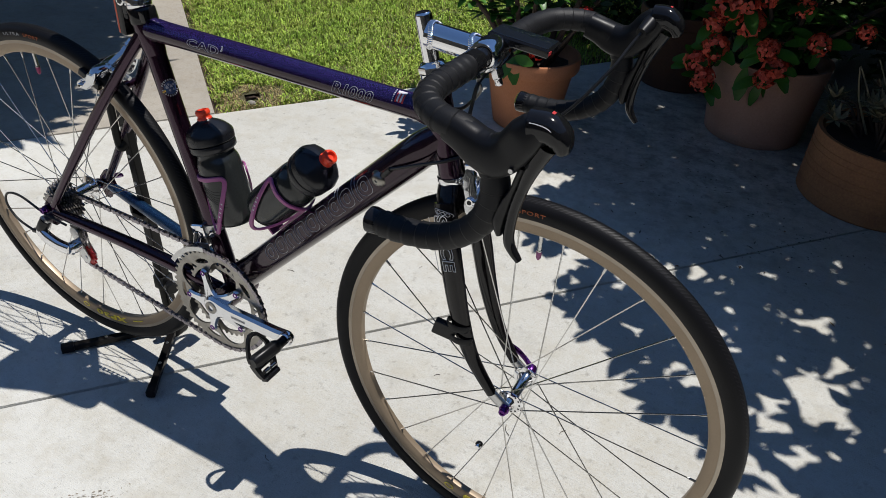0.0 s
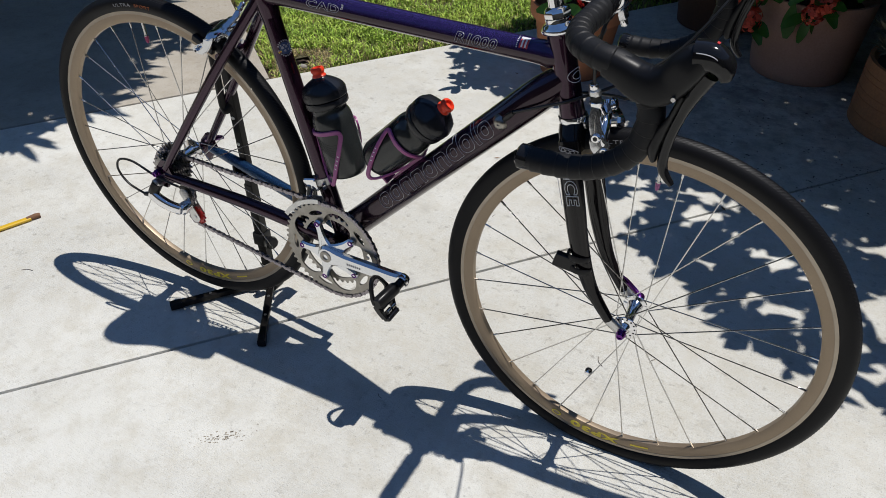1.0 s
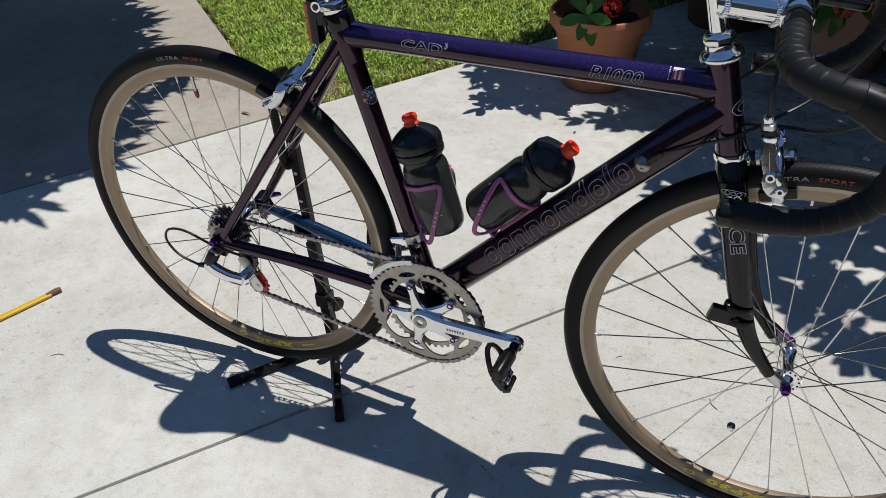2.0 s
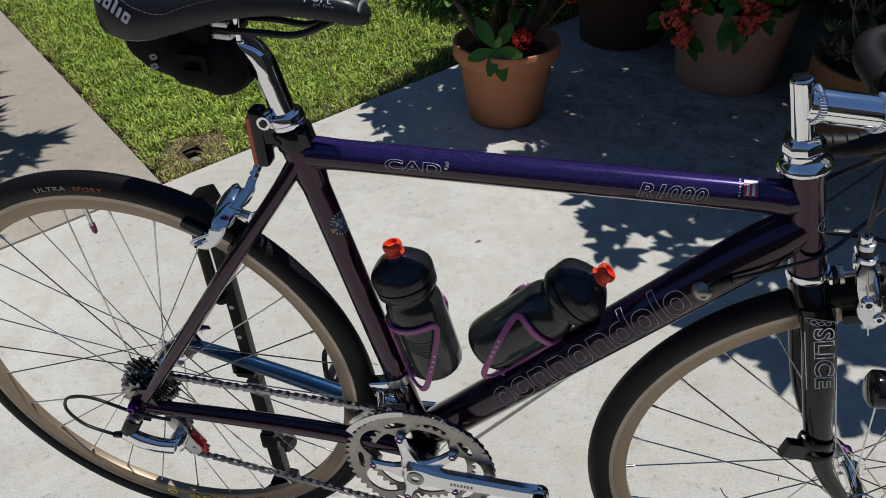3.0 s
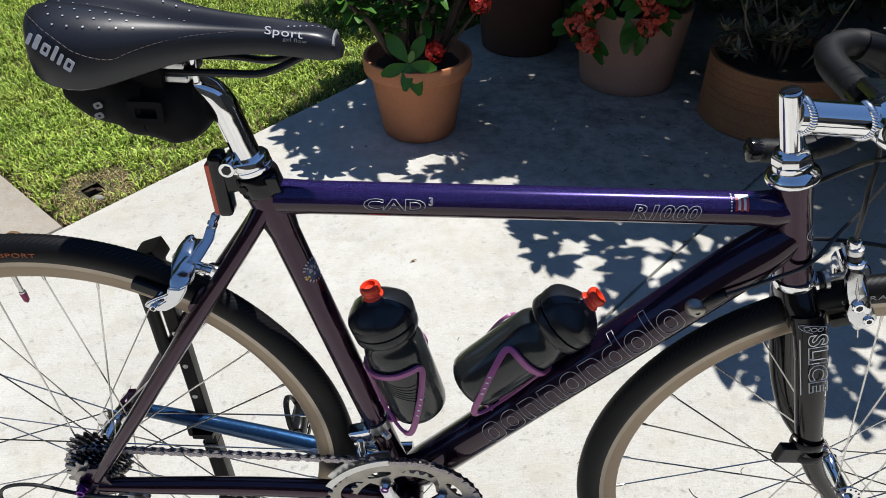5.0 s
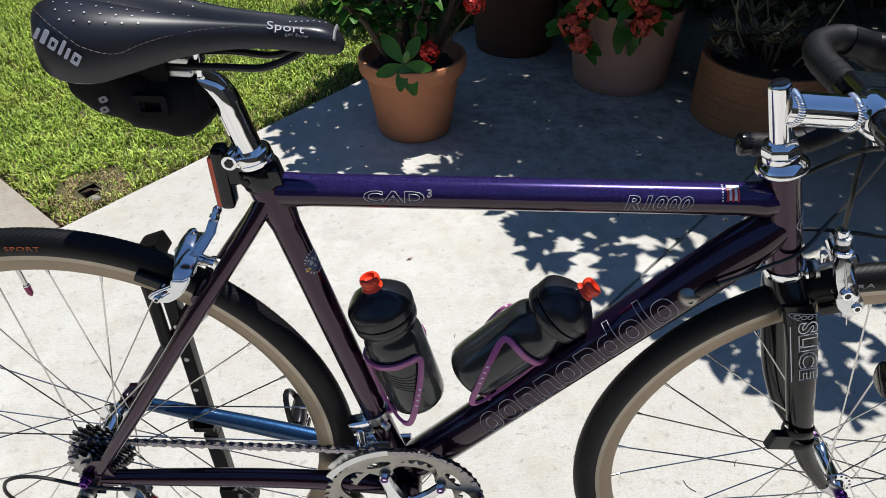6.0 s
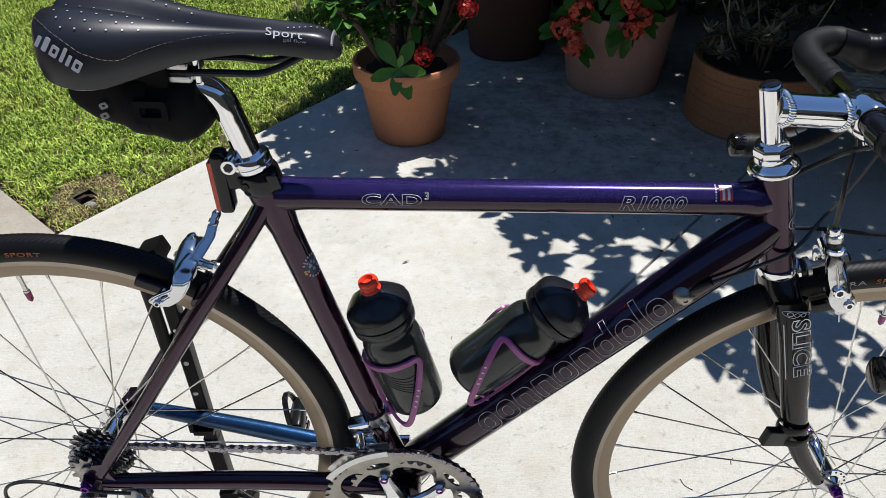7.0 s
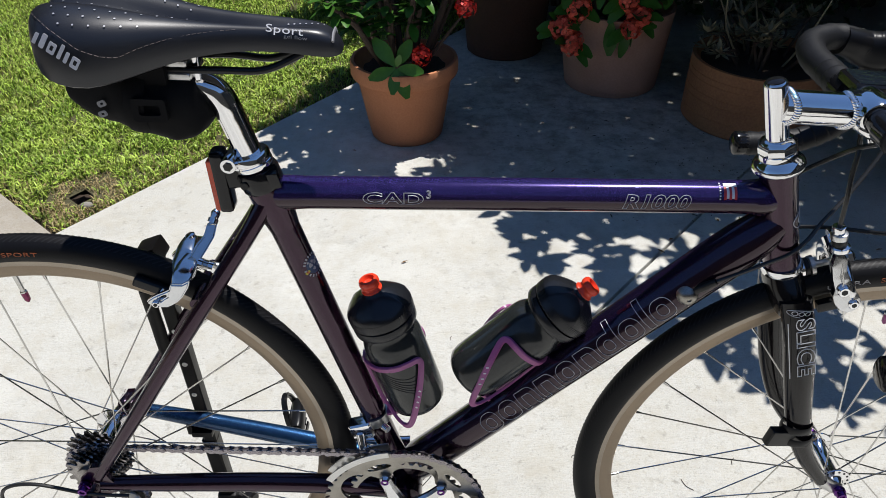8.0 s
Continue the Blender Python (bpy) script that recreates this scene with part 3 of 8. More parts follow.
# a burrow in the bare lawn corner, its inner shade put into dark soil colour
bm = bmesh.new()
lathe(bm, [(0.066, 0.004), (0.052, 0.012), (0.036, 0.010), (0.029, -0.006), (0.034, -0.060), (0.034, -0.125), (0.0, -0.135)], Matrix.Translation((hx, hy, -0.030)) @ Matrix.Diagonal((1.15, 0.75, 1, 1)), 18)
for v in bm.verts:
    v.co += V(0.007, 0.007, 0.004) * noise.noise(v.co * 60) + V(0.006, -0.006, 0) * noise.noise(v.co * 33 + V(3, 3, 3))
bmesh.ops.recalc_face_normals(bm, faces=bm.faces)
tagged(part("burrow", bm, SOIL), "small dark hole in the bare earth of the lawn corner", "hole", kind="structure")
rng = random.Random(77)
for k in range(16):
    a, q, r = rng.uniform(0, 6.28), rng.uniform(0.042, 0.085), rng.uniform(0.004, 0.010)
    bm = bmesh.new()
    bmesh.ops.create_icosphere(bm, subdivisions=1, radius=r, matrix=pose(hx + q * math.cos(a) * 1.15, hy + q * math.sin(a) * 0.8, -0.019, 0, 0, rng.uniform(0, 180)) @ Matrix.Diagonal((1.3, 0.9, 0.7, 1)))
    for v in bm.verts:
        v.co += V(1, 1, 1) * 0.3 * r * noise.noise(v.co * 150)
    tagged(part("clod", bm, DIRT), "small clod of dry earth thrown out of the burrow", "clod", "clods round the burrow")

bm = bmesh.new()
bmesh.ops.create_icosphere(bm, subdivisions=2, radius=0.016, matrix=pose(-0.620, 1.225, -0.010) @ Matrix.Diagonal((1.2, 0.9, 0.6, 1)))
for v in bm.verts:
    v.co += v.co.normalized() * 0.002 * noise.noise(v.co * 90)
tagged(part("stone", bm, STUCCO), "small grey stone beside the burrow", "stone")

# unseen walls added round the yard, dark and high to deepen the shade
for name, size, at in (("added_wall_north", (16.0, 0.2, 5.0), (1.0, 6.0, 2.5)), ("added_wall_south", (16.0, 0.2, 2.4), (1.0, -3.7, 1.2)), ("added_wall_east", (0.2, 11.0, 2.7), (3.9, 1.0, 1.35)), ("added_wall_west", (0.2, 11.0, 1.8), (-7.0, 1.0, 0.9))):
    tagged(part(name, boxed(size, Matrix.Translation(at), 0.01), WALLPAINT), "added unseen wall, dark to hold back sky and bounced light", "wall", kind="structure")

# ---- the bicycle ----
# Local axes: x ahead, y to its own left, z up, the rear axle at the origin.
PITCH = 2.12
BIKE = pose(0.0055, 0, 0.372, 0, PITCH, 0)
WB = 0.9956
RX = 0.006                                # the rear axle in the dropouts
bike = thing("bicycle", BIKE, "purple-black aluminium road racing bicycle on a stand", "bicycle")

BB = V(0.4185, 0, -0.0595)
ST_D = V(-0.2952, 0, 0.9554).normalized()
DT_D = V(0.6827, 0, 0.7307).normalized()
HT_D = V(-0.2957, 0, 0.9553).normalized()
HT_LOW = V(0.8408, 0, 0.3360)
ST_TOP = BB + ST_D * ((0.446 + 0.060) / ST_D.z)
DT_LOW, DT_TOP = V(0.4285, 0, -0.0293), V(0.8215, 0, 0.3914)
TT_A, TT_B = V(0.2735, 0, 0.4093), V(0.811, 0, 0.4199)
R_ST, R_TT, R_DT, R_HT = 0.0165, 0.0178, 0.0268, 0.0187

TT_F = [0.0, 0.026, 0.050, 0.085, 0.12, 0.5, 0.925, 0.950, 0.972, 1.0]
part("seat_tube", tube([BB, BB + (ST_TOP - BB) * 0.5, ST_TOP], R_ST, 24), PAINT, bike)
part("top_tube", tube([TT_A + (TT_B - TT_A) * f for f in TT_F], [0.0160, 0.0190, 0.0186, R_TT, R_TT, R_TT, R_TT, 0.0186, 0.0203, 0.0160], 32), PAINT_TOP, bike, "metallic top tube, sky violet and ground brown painted in")
DT_F = [0.0, 0.03, 0.07, 0.12, 0.5, 0.88, 0.925, 0.96, 1.0]
part("down_tube", tube([DT_LOW + (DT_TOP - DT_LOW) * f for f in DT_F], [0.0240, 0.0275, 0.0272, R_DT, R_DT, R_DT, 0.0262, 0.0240, 0.0190], 32), PAINT_DOWN, bike, "dark down tube, sky sheen painted violet along its top")
part("head_tube", turned([(0.0, 0.0), (0.0195, 0.0), (0.0195, 0.006), (R_HT, 0.012), (R_HT, 0.112), (0.0195, 0.118), (0.0195, 0.124), (0, 0.124)], frame_to(HT_LOW, HT_D), 28), PAINT, bike)
part("bottom_bracket_shell", turned([(0, -0.036), (0.0235, -0.036), (0.0235, 0.036), (0, 0.036)], frame_to(BB, (0, 1, 0)), 28), PAINT, bike)
for s in (-1, 1):
    cs = smooth_path([V(0.024, 0.066 * s, -0.004), V(0.10, 0.057 * s, -0.010), V(0.22, 0.043 * s, -0.022), V(0.32, 0.032 * s, -0.036), V(0.40, 0.022 * s, -0.055)], 5)
    # the left stay takes the copy coloured blue for reflected sky
    part("chainstay", tube(cs, [(0.0095, 0.0085), (0.0125, 0.011), (0.0145, 0.012), (0.0150, 0.0125), (0.0150, 0.0125)], 18, up=(0, 0, 1)),
         PAINT if s < 0 else PAINT_SKY, bike, "" if s < 0 else "chainstay with the sky's blue reflection in its colour")
    ss = smooth_path([V(0.024, 0.066 * s, 0.012), V(0.094, 0.058 * s, 0.122), V(0.18, 0.040 * s, 0.258), V(0.245, 0.022 * s, 0.357), V(0.272, 0.010 * s, 0.402)], 5)
    part("seatstay", tube(ss, [0.0075, 0.0092, 0.0098, 0.0098, 0.0105], 16), PAINT, bike)
    drop = [(0.045, -0.012), (0.032, 0.012), (0.026, 0.034), (0.012, 0.032), (-0.004, 0.012), (-0.010, -0.004), (-0.004, -0.018), (0.004, -0.034), (0.016, -0.034), (0.020, -0.022)]
    part("dropout", plated(drop, 0.007, frame_to(V(RX, 0.066 * s, 0), (0, -1, 0), (0, 0, 1)) @ Matrix.Scale(1, 4)), PAINT, bike)
part("brake_bridge", tube([V(0.187, -0.038, 0.282), V(0.187, 0.038, 0.282)], 0.0075, 14), PAINT, bike)
part("chainstay_bridge", tube([V(0.342, -0.03, -0.038), V(0.342, 0.03, -0.038)], 0.008, 14), PAINT, bike)
# smoothed weld fillets at the seat cluster and the head tube
part("seat_lug", turned([(R_ST + 0.0006, -0.045), (0.0188, -0.03), (0.0205, -0.012), (0.0205, 0.012), (0.0190, 0.022), (0.0180, 0.030)], frame_to(BB + ST_D * ((0.41 + 0.06) / ST_D.z), ST_D), 28), PAINT, bike)

# ---- decals on the frame ----
TT_DIR = (TT_B - TT_A).normalized()


def on_top_tube(x):
    return TT_A + (TT_B - TT_A) * ((x - TT_A.x) / (TT_B.x - TT_A.x))


part("model_lettering", wrap(lettering("CAD", 0.0115, 0.00026, 1.04, 0.0, 1.8, 0.0005), on_top_tube(0.408), TT_DIR, (0, 0, 1), R_TT, turn=10), PALEINK, bike)
part("model_lettering", wrap(lettering("3", 0.008, 0.00030), on_top_tube(0.445), TT_DIR, (0, 0, 1), R_TT, turn=26), PALEINK, bike)
part("model_lettering", wrap(lettering("R1000", 0.0150, 0.00030, 0.95, 0.22, 1.28, 0.0006), on_top_tube(0.680), TT_DIR, (0, 0, 1), R_TT, turn=6), PALEINK, bike)
for k in range(5):
    bm = boxed((0.0027, 0.0135 - 0.0012 * (k % 2), 0.0003), pose(-0.0054 + 0.0027 * k, -0.0004 + 0.0006 * (k % 2), 0), 0)
    bmesh.ops.subdivide_edges(bm, edges=bm.edges, cuts=3, use_grid_fill=True)
    part("flag_stripe", wrap(bm, on_top_tube(0.757), TT_DIR, (0, 0, 1), R_TT, turn=44), REDINK if k % 2 == 0 else WHITEINK, bike)
bm = boxed((0.0135, 0.0045, 0.0003), pose(0, 0.0092, 0), 0)
bmesh.ops.subdivide_edges(bm, edges=bm.edges, cuts=3, use_grid_fill=True)
part("flag_field", wrap(bm, on_top_tube(0.757), TT_DIR, (0, 0, 1), R_TT, turn=44), WHITEINK, bike)
for k in range(7):
    bm = boxed((0.0016, 0.0014, 0.0003), pose(-0.0105, -0.0066 + 0.0030 * k, 0), 0)
    part("flag_star", wrap(bm, on_top_tube(0.757), TT_DIR, (0, 0, 1), R_TT, turn=44), WHITEINK, bike)


def glyph(kind, w, h, line=0.00036):
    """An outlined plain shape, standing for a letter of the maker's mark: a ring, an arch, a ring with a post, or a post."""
    st = 0.0075                               # width of a stroke
    loops = []
    if kind == "arch":
        out = [(w / 2 - w * 0.42 * (1 - math.cos(radians(a))), h / 2 - h * 0.42 * (1 - math.sin(radians(a)))) for a in range(0, 91, 15)]
        hole = [(w / 2 - st - (w * 0.42 - st) * (1 - math.cos(radians(a))), h / 2 - st - (h * 0.42 - st) * (1 - math.sin(radians(a)))) for a in range(90, -1, -15)]
        loops.append([(w / 2, -h / 2)] + out + [(-w / 2, h / 2), (-w / 2, -h / 2), (-w / 2 + st, -h / 2), (-w / 2 + st, h / 2 - st)] + hole + [(w / 2 - st, -h / 2)])
    elif kind == "post":
        loops.append([(w / 2, -h / 2), (w / 2, h / 2), (-w / 2, h / 2), (-w / 2, -h / 2)])
    else:
        low = 0.030
        ring = rounded_rect(w, low, 0.0115, 5)
        if kind == "tall":
            ring = [(w / 2, -low / 2), (w / 2, h - low / 2), (w / 2 - st, h - low / 2), (w / 2 - st, low / 2)] + [p for p in ring if p[0] < w / 2 - st]
        loops.append(ring)
        loops.append(rounded_rect(w - 2 * st, low - 2 * st, 0.0055, 4))
    bm = bmesh.new()
    for loop in loops:
        pts = []
        for i in range(len(loop)):
            p, q = V(*loop[i], 0), V(*loop[(i + 1) % len(loop)], 0)
            n = max(1, int((q - p).length / 0.003))
            pts += [p + (q - p) * (j / n) for j in range(n)]
        sweep(bm, pts, line, 5, closed=True, up=(0, 0, 1))
    return bm


DT_UP = DT_D.cross(V(0, 1, 0)) * -1
if DT_UP.z < 0:
    DT_UP = -DT_UP


def on_down_tube(s):
    return V(0.480, 0, 0.0258) + DT_D * s


s0 = 0.066
for kind in ("ring", "ring", "arch", "arch", "ring", "arch", "tall", "ring", "post", "ring"):
    w, h = (0.0080, 0.044) if kind == "post" else (0.0272, 0.044 if kind == "tall" else 0.030)
    bm = glyph(kind, w, h)
    for v in bm.verts:
        v.co.y += 0.007 if kind == "post" else 0.0
    part("maker_mark", wrap(bm, on_down_tube(s0 + w / 2), DT_D, DT_UP, R_DT, turn=12), SILVERINK, bike, "outlined silver shape of the maker's mark")
    s0 += w + 0.0046
# an outlined ring with a smaller one in it, on the front of the head tube
bm = bmesh.new()
for k in (1.0, 0.55):
    sweep(bm, [V(0.0100 * k * math.cos(q), 0.0170 * k * math.sin(q), 0) for q in (math.pi * j / 14 for j in range(28))], 0.0005, 5, closed=True, up=(0, 0, 1))
part("head_badge", wrap(bm, HT_LOW + HT_D * 0.062, HT_D, V(0.83, -0.55, 0) * -1, R_HT, turn=-112), SILVERINK, bike, "outlined silver shape of the head badge")

# round badge on the seat tube
ST_UP = V(0.9554, 0, 0.2952) * -1
bars = []
for k in range(22):                       # a ring of small printed strokes round a bird-like mark
    if k in (5, 16):
        continue
    a = 2 * math.pi * k / 22
    bars.append(plated([(-0.0009, -0.0014), (0.0009, -0.0014), (0.0009, 0.0014), (-0.0009, 0.0014)], 0.0003, Matrix.Translation((0.0132 * math.cos(a), 0.0132 * math.sin(a), 0)) @ Matrix.Rotation(a - math.pi / 2, 4, "Z")))
for cx, cy, r in ((-0.004, 0.002, 0.0026), (0.0015, 0.0050, 0.0034), (0.0058, 0.0015, 0.0024), (0.0020, -0.0020, 0.0030), (-0.0035, -0.0045, 0.0022), (0.0045, -0.0060, 0.0024), (0.0065, 0.0072, 0.0018)):
    bars.append(plated([(cx + r * (1 + 0.5 * math.sin(3 * q + cx * 900)) * math.cos(q) * 0.8, cy + r * 0.75 * math.sin(q)) for q in (2 * math.pi * i / 9 for i in range(9))], 0.0003))
bm = merge(*bars)
part("badge", wrap(bm, BB + ST_D * 0.393, ST_D, ST_UP, R_ST, turn=-66), PALEINK, bike, "round silver badge with a bird-like mark")
part("badge_field", wrap(plated(circle2(0.0108, 24), 0.0002), BB + ST_D * 0.393, ST_D, ST_UP, R_ST, lift=0.0002, turn=-66), BLUEINK, bike, "dark blue field of the badge")
for u, w, mat_ in ((-0.0048, 0.0128, YELLOWINK), (-0.0036, 0.0098, YELLOWINK), (-0.0042, 0.0112, REDINK)):
    bm = plated(circle2(0.0016, 10, u, w), 0.0006)
    part("badge_spot", wrap(bm, BB + ST_D * 0.393, ST_D, ST_UP, R_ST, turn=-66), mat_, bike, "small coloured spot of the badge")

# ---- wheels ----
def revolve_y(prof, n=96):
    """Turns a closed (radius, y) section about the y axis."""
    return turned([(r, -y) for r, y in prof], Matrix.Rotation(radians(90), 4, "X"), n, closed=True)


def wheel(name, cx, rear):
    hubm = Matrix.Translation((cx, 0, 0)) @ Matrix.Scale(1.004, 4)
    e = new(name)
    e.parent, e.matrix_basis = bike, hubm
    e.empty_display_size = 0.05
    tyre = []
    for k in range(26):
        a = 2 * math.pi * k / 26
        r, y = 0.3265 + 0.0168 * math.cos(a), 0.0150 * math.sin(a)
        tyre.append((r, y))
    part("tyre", revolve_y(tyre, 128), TYRE, e, "black road tyre with a fine herringbone tread")
    # tread: fine slanted ribs that stand just proud of the crown
    bm = bmesh.new()
    count = 300
    for k in range(count):
        for sgn in (-1, 1):
            prev = None
            for q in range(5):
                y = sgn * (0.0012 + 0.0078 * q / 4)
                ang = 2 * math.pi * (k + 0.5 * (sgn > 0)) / count + 0.030 * q / 4
                rr = 0.3265 + math.sqrt(max(0, 1 - (y / 0.0150) ** 2)) * 0.0168 + 0.00035
                pair = [bm.verts.new((rr * math.cos(ang + w), y, rr * math.sin(ang + w))) for w in (-0.0036, 0.0036)]
                if prev:
                    bm.faces.new((prev[0], prev[1], pair[1], pair[0]))
                prev = pair
    bmesh.ops.recalc_face_normals(bm, faces=bm.faces)
    part("tread", bm, TREAD, e, "dusty grey tread ribs")
    rim = [(0.3165, -0.0100), (0.3085, -0.0102), (0.3080, -0.0098), (0.3080, 0.0098), (0.3085, 0.0102), (0.3165, 0.0100), (0.3172, 0.0088), (0.3120, 0.0075), (0.3120, -0.0075), (0.3172, -0.0088)]
    part("brake_track", revolve_y(rim, 128), BRAKETRACK, e, "machined silver braking surface of the rim")
    body = [(0.3079, -0.0096), (0.3010, -0.0094), (0.2945, -0.0082), (0.2908, -0.0052), (0.2902, 0.0), (0.2908, 0.0052), (0.2945, 0.0082), (0.3010, 0.0094), (0.3079, 0.0096)]
    part("rim", revolve_y(body, 128), RIMTAN, e, "bronze-brown anodised aero rim")
    if rear:
        prof = [(0, -0.063), (0.006, -0.063), (0.008, -0.060), (0.0095, -0.055), (0.012, -0.020), (0.0262, -0.0195), (0.0265, -0.0165), (0.016, -0.014), (0.0125, 0.0), (0.014, 0.028), (0.0255, 0.0325), (0.0252, 0.0355), (0.013, 0.038), (0.011, 0.055), (0.008, 0.060), (0, 0.062)]
        fl = (-0.018, 0.034, 0.0235)
    else:
        half = [(0.0, 0.041), (0.0065, 0.041), (0.0080, 0.0375), (0.0105, 0.0348), (0.0125, 0.0335), (0.0203, 0.0328), (0.0210, 0.0318), (0.0203, 0.0302), (0.0135, 0.0290), (0.0095, 0.0190), (0.0088, 0.0060)]
        prof = [(r, -z) for r, z in half] + [(r, z) for r, z in reversed(half)]
        fl = (-0.0315, 0.0315, 0.0178)
        for sgn in (-1, 1):                   # drilled spoke holes round the flange
            for k in range(14):
                a = 2 * math.pi * (k + 0.3) / 14
                part("spoke_hole", tube([V(0.0172 * math.cos(a), 0.0325 * sgn, 0.0172 * math.sin(a)), V(0.0172 * math.cos(a), 0.0334 * sgn, 0.0172 * math.sin(a))], 0.0016, 8), PLASTIC, e)
    part("hub", turned([(r, -z) for r, z in prof], Matrix.Rotation(radians(90), 4, "X"), 28), CHROME, e, "polished aluminium hub")
    # skewer with purple nuts
    sk = 0.070 if rear else 0.0465
    bm = turned([(0, -sk - 0.0120), (0.0030, -sk - 0.0120), (0.0034, -sk - 0.0135), (0.0056, -sk - 0.0135), (0.0064, -sk - 0.0110), (0.0064, -sk - 0.0075), (0.0078, -sk - 0.0065), (0.0080, -sk - 0.0015), (0.0072, -sk), (0.0026, -sk), (0.0026, sk), (0.008, sk), (0.0095, sk + 0.004), (0.009, sk + 0.012), (0, sk + 0.014)], frame_to((0, 0, 0), (0, 1, 0)), 18)
    part("skewer", bm, PURPLE, e, "purple anodised quick-release skewer")
    lev = smooth_path([V(0, sk + 0.008, 0.004), V(0.016, sk + 0.012, 0.010), V(0.034, sk + 0.010, 0.020), V(0.050, sk + 0.005, 0.028)] if rear else [V(0, sk + 0.008, 0.004), V(-0.014, sk + 0.013, 0.012), V(-0.030, sk + 0.012, 0.024), V(-0.044, sk + 0.006, 0.036)], 4)
    part("skewer_lever", tube(lev, [(0.004, 0.005), (0.003, 0.005), (0.0025, 0.006), (0.002, 0.004)], 8), PURPLE, e)
    # spokes: 28, crossed; valve at the given angle lies between two of them
    ph = radians(97.7 if rear else 92.0)
    n = 28
    proto = {}
    for k in range(n):
        at_rim = ph + 2 * math.pi * (k + 0.5) / n
        sgn = -1 if k % 2 == 0 else 1
        lead = 1 if (k // 2) % 2 == 0 else -1
        fy = fl[0] if sgn < 0 else fl[1]
        at_hub = at_rim + lead * radians(66.0 if rear else 58.0)
        p0 = V(fl[2] * math.cos(at_hub), fy, fl[2] * math.sin(at_hub))
        p1 = V(0.2912 * math.cos(at_rim), 0.0015 * sgn, 0.2912 * math.sin(at_rim))
        key = (sgn, lead)
        if key not in proto:
            d = p1 - p0
            bm = tube([p0, p0 + d * 0.03, p0 + d * 0.955], 0.00105, 6)
            d.normalize()
            lathe(bm, [(0.0, -0.0), (0.0013, 0.0), (0.0018, 0.003), (0.0019, 0.013), (0.0, 0.013)], frame_to(p1 - d * 0.0125, d), 8)
            o = part("spoke", bm, STEEL, e)
            proto[key] = (o, at_rim)
        else:
            o, base_angle = proto[key]
            share(o, "spoke", Matrix.Rotation(-(at_rim - base_angle), 4, "Y"), e)
    vd = V(math.cos(ph), 0, math.sin(ph))
    part("valve", tube([vd * 0.292, vd * 0.266, vd * 0.2655, vd * 0.2640, vd * 0.250], [0.0030, 0.0028, 0.0038, 0.0040, 0.0018], 10), STEEL, e, "metal valve stem")
    part("valve_cap", tube([vd * 0.2635, vd * 0.253, vd * 0.2495], [0.0042, 0.0036, 0.0015], 10), VALVECAP if rear else PINK, e, "coloured valve cap")
    return e


rear_wheel = wheel("rear_wheel", RX, True)
front_wheel = wheel("front_wheel", WB, False)


def round_rim(bm, r0, y, turn):
    """Lays flat lettering on the side of a wheel: its middle at the angle turn, its top towards the rim's edge or the hub."""
    finer(bm, 0.004)
    for v in bm.verts:
        a = radians(turn) - v.co.x / r0
        r = r0 + v.co.y
        v.co = V(r * math.cos(a), y - v.co.z, r * math.sin(a))
    bmesh.ops.recalc_face_normals(bm, faces=bm.faces)
    return bm


for w, turn in ((rear_wheel, -78.0), (front_wheel, -88.0)):
    part("rim_lettering", round_rim(lettering("XP30", 0.0120, 0.0, 1.1, 0.0, 2.3, 0.0007), 0.3000, -0.0101, turn - 4), YELLOWINK, w, "yellow rim lettering")
    bm = boxed((0.034, 0.0032, 0.0003))
    bmesh.ops.subdivide_edges(bm, edges=bm.edges, cuts=4, use_grid_fill=True)
    part("rim_lettering", round_rim(bm, 0.2995, -0.0101, turn + 13), YELLOWINK, w, "small yellow mark")
    bm = plated(circle2(0.0058, 16, 0, 0), 0.0003, Matrix(), [circle2(0.0042, 16)])
    for v in bm.verts:
        v.co.x *= 1.7
    part("rim_lettering", round_rim(bm, 0.3000, -0.0101, turn - 19), YELLOWINK, w, "yellow oval mark")
for w, turn in ((rear_wheel, 102.0), (front_wheel, 104.0)):
    part("tyre_lettering", round_rim(lettering("ULTRA", 0.0058, 0.0, 1.1, 0.0, 1.75), 0.3268, -0.0154, turn), GREYINK, w, "pale lettering on the tyre's side")
    part("tyre_lettering", round_rim(lettering("SPORT", 0.0056, 0.0, 1.1, 0.0, 1.6), 0.3268, -0.0154, turn - 9.5), ORANGEINK, w, "orange lettering on the tyre's side")
mg = V(0.949, -0.0045, -0.1575)
part("spoke_magnet", turned([(0, -0.0065), (0.0042, -0.0065), (0.0054, -0.0050), (0.0054, -0.0015), (0.0048, -0.0012), (0.0048, 0.0060), (0, 0.0060)], frame_to(mg, (0, 1, 0)), 18), CHROME, bike, "small round speed-sensor magnet on a spoke")
part("magnet_clip", turned([(0.0049, -0.0012), (0.0062, -0.0012), (0.0066, 0.0), (0.0066, 0.0048), (0.0060, 0.0058), (0.0049, 0.0058)], frame_to(mg, (0, 1, 0)), 18, closed=True), PLASTIC, bike, "black clip of the magnet")

# ---- fork, headset, stem, bar ----
def on_steer(z):
    return HT_LOW + HT_D * ((z - HT_LOW.z) / HT_D.z)


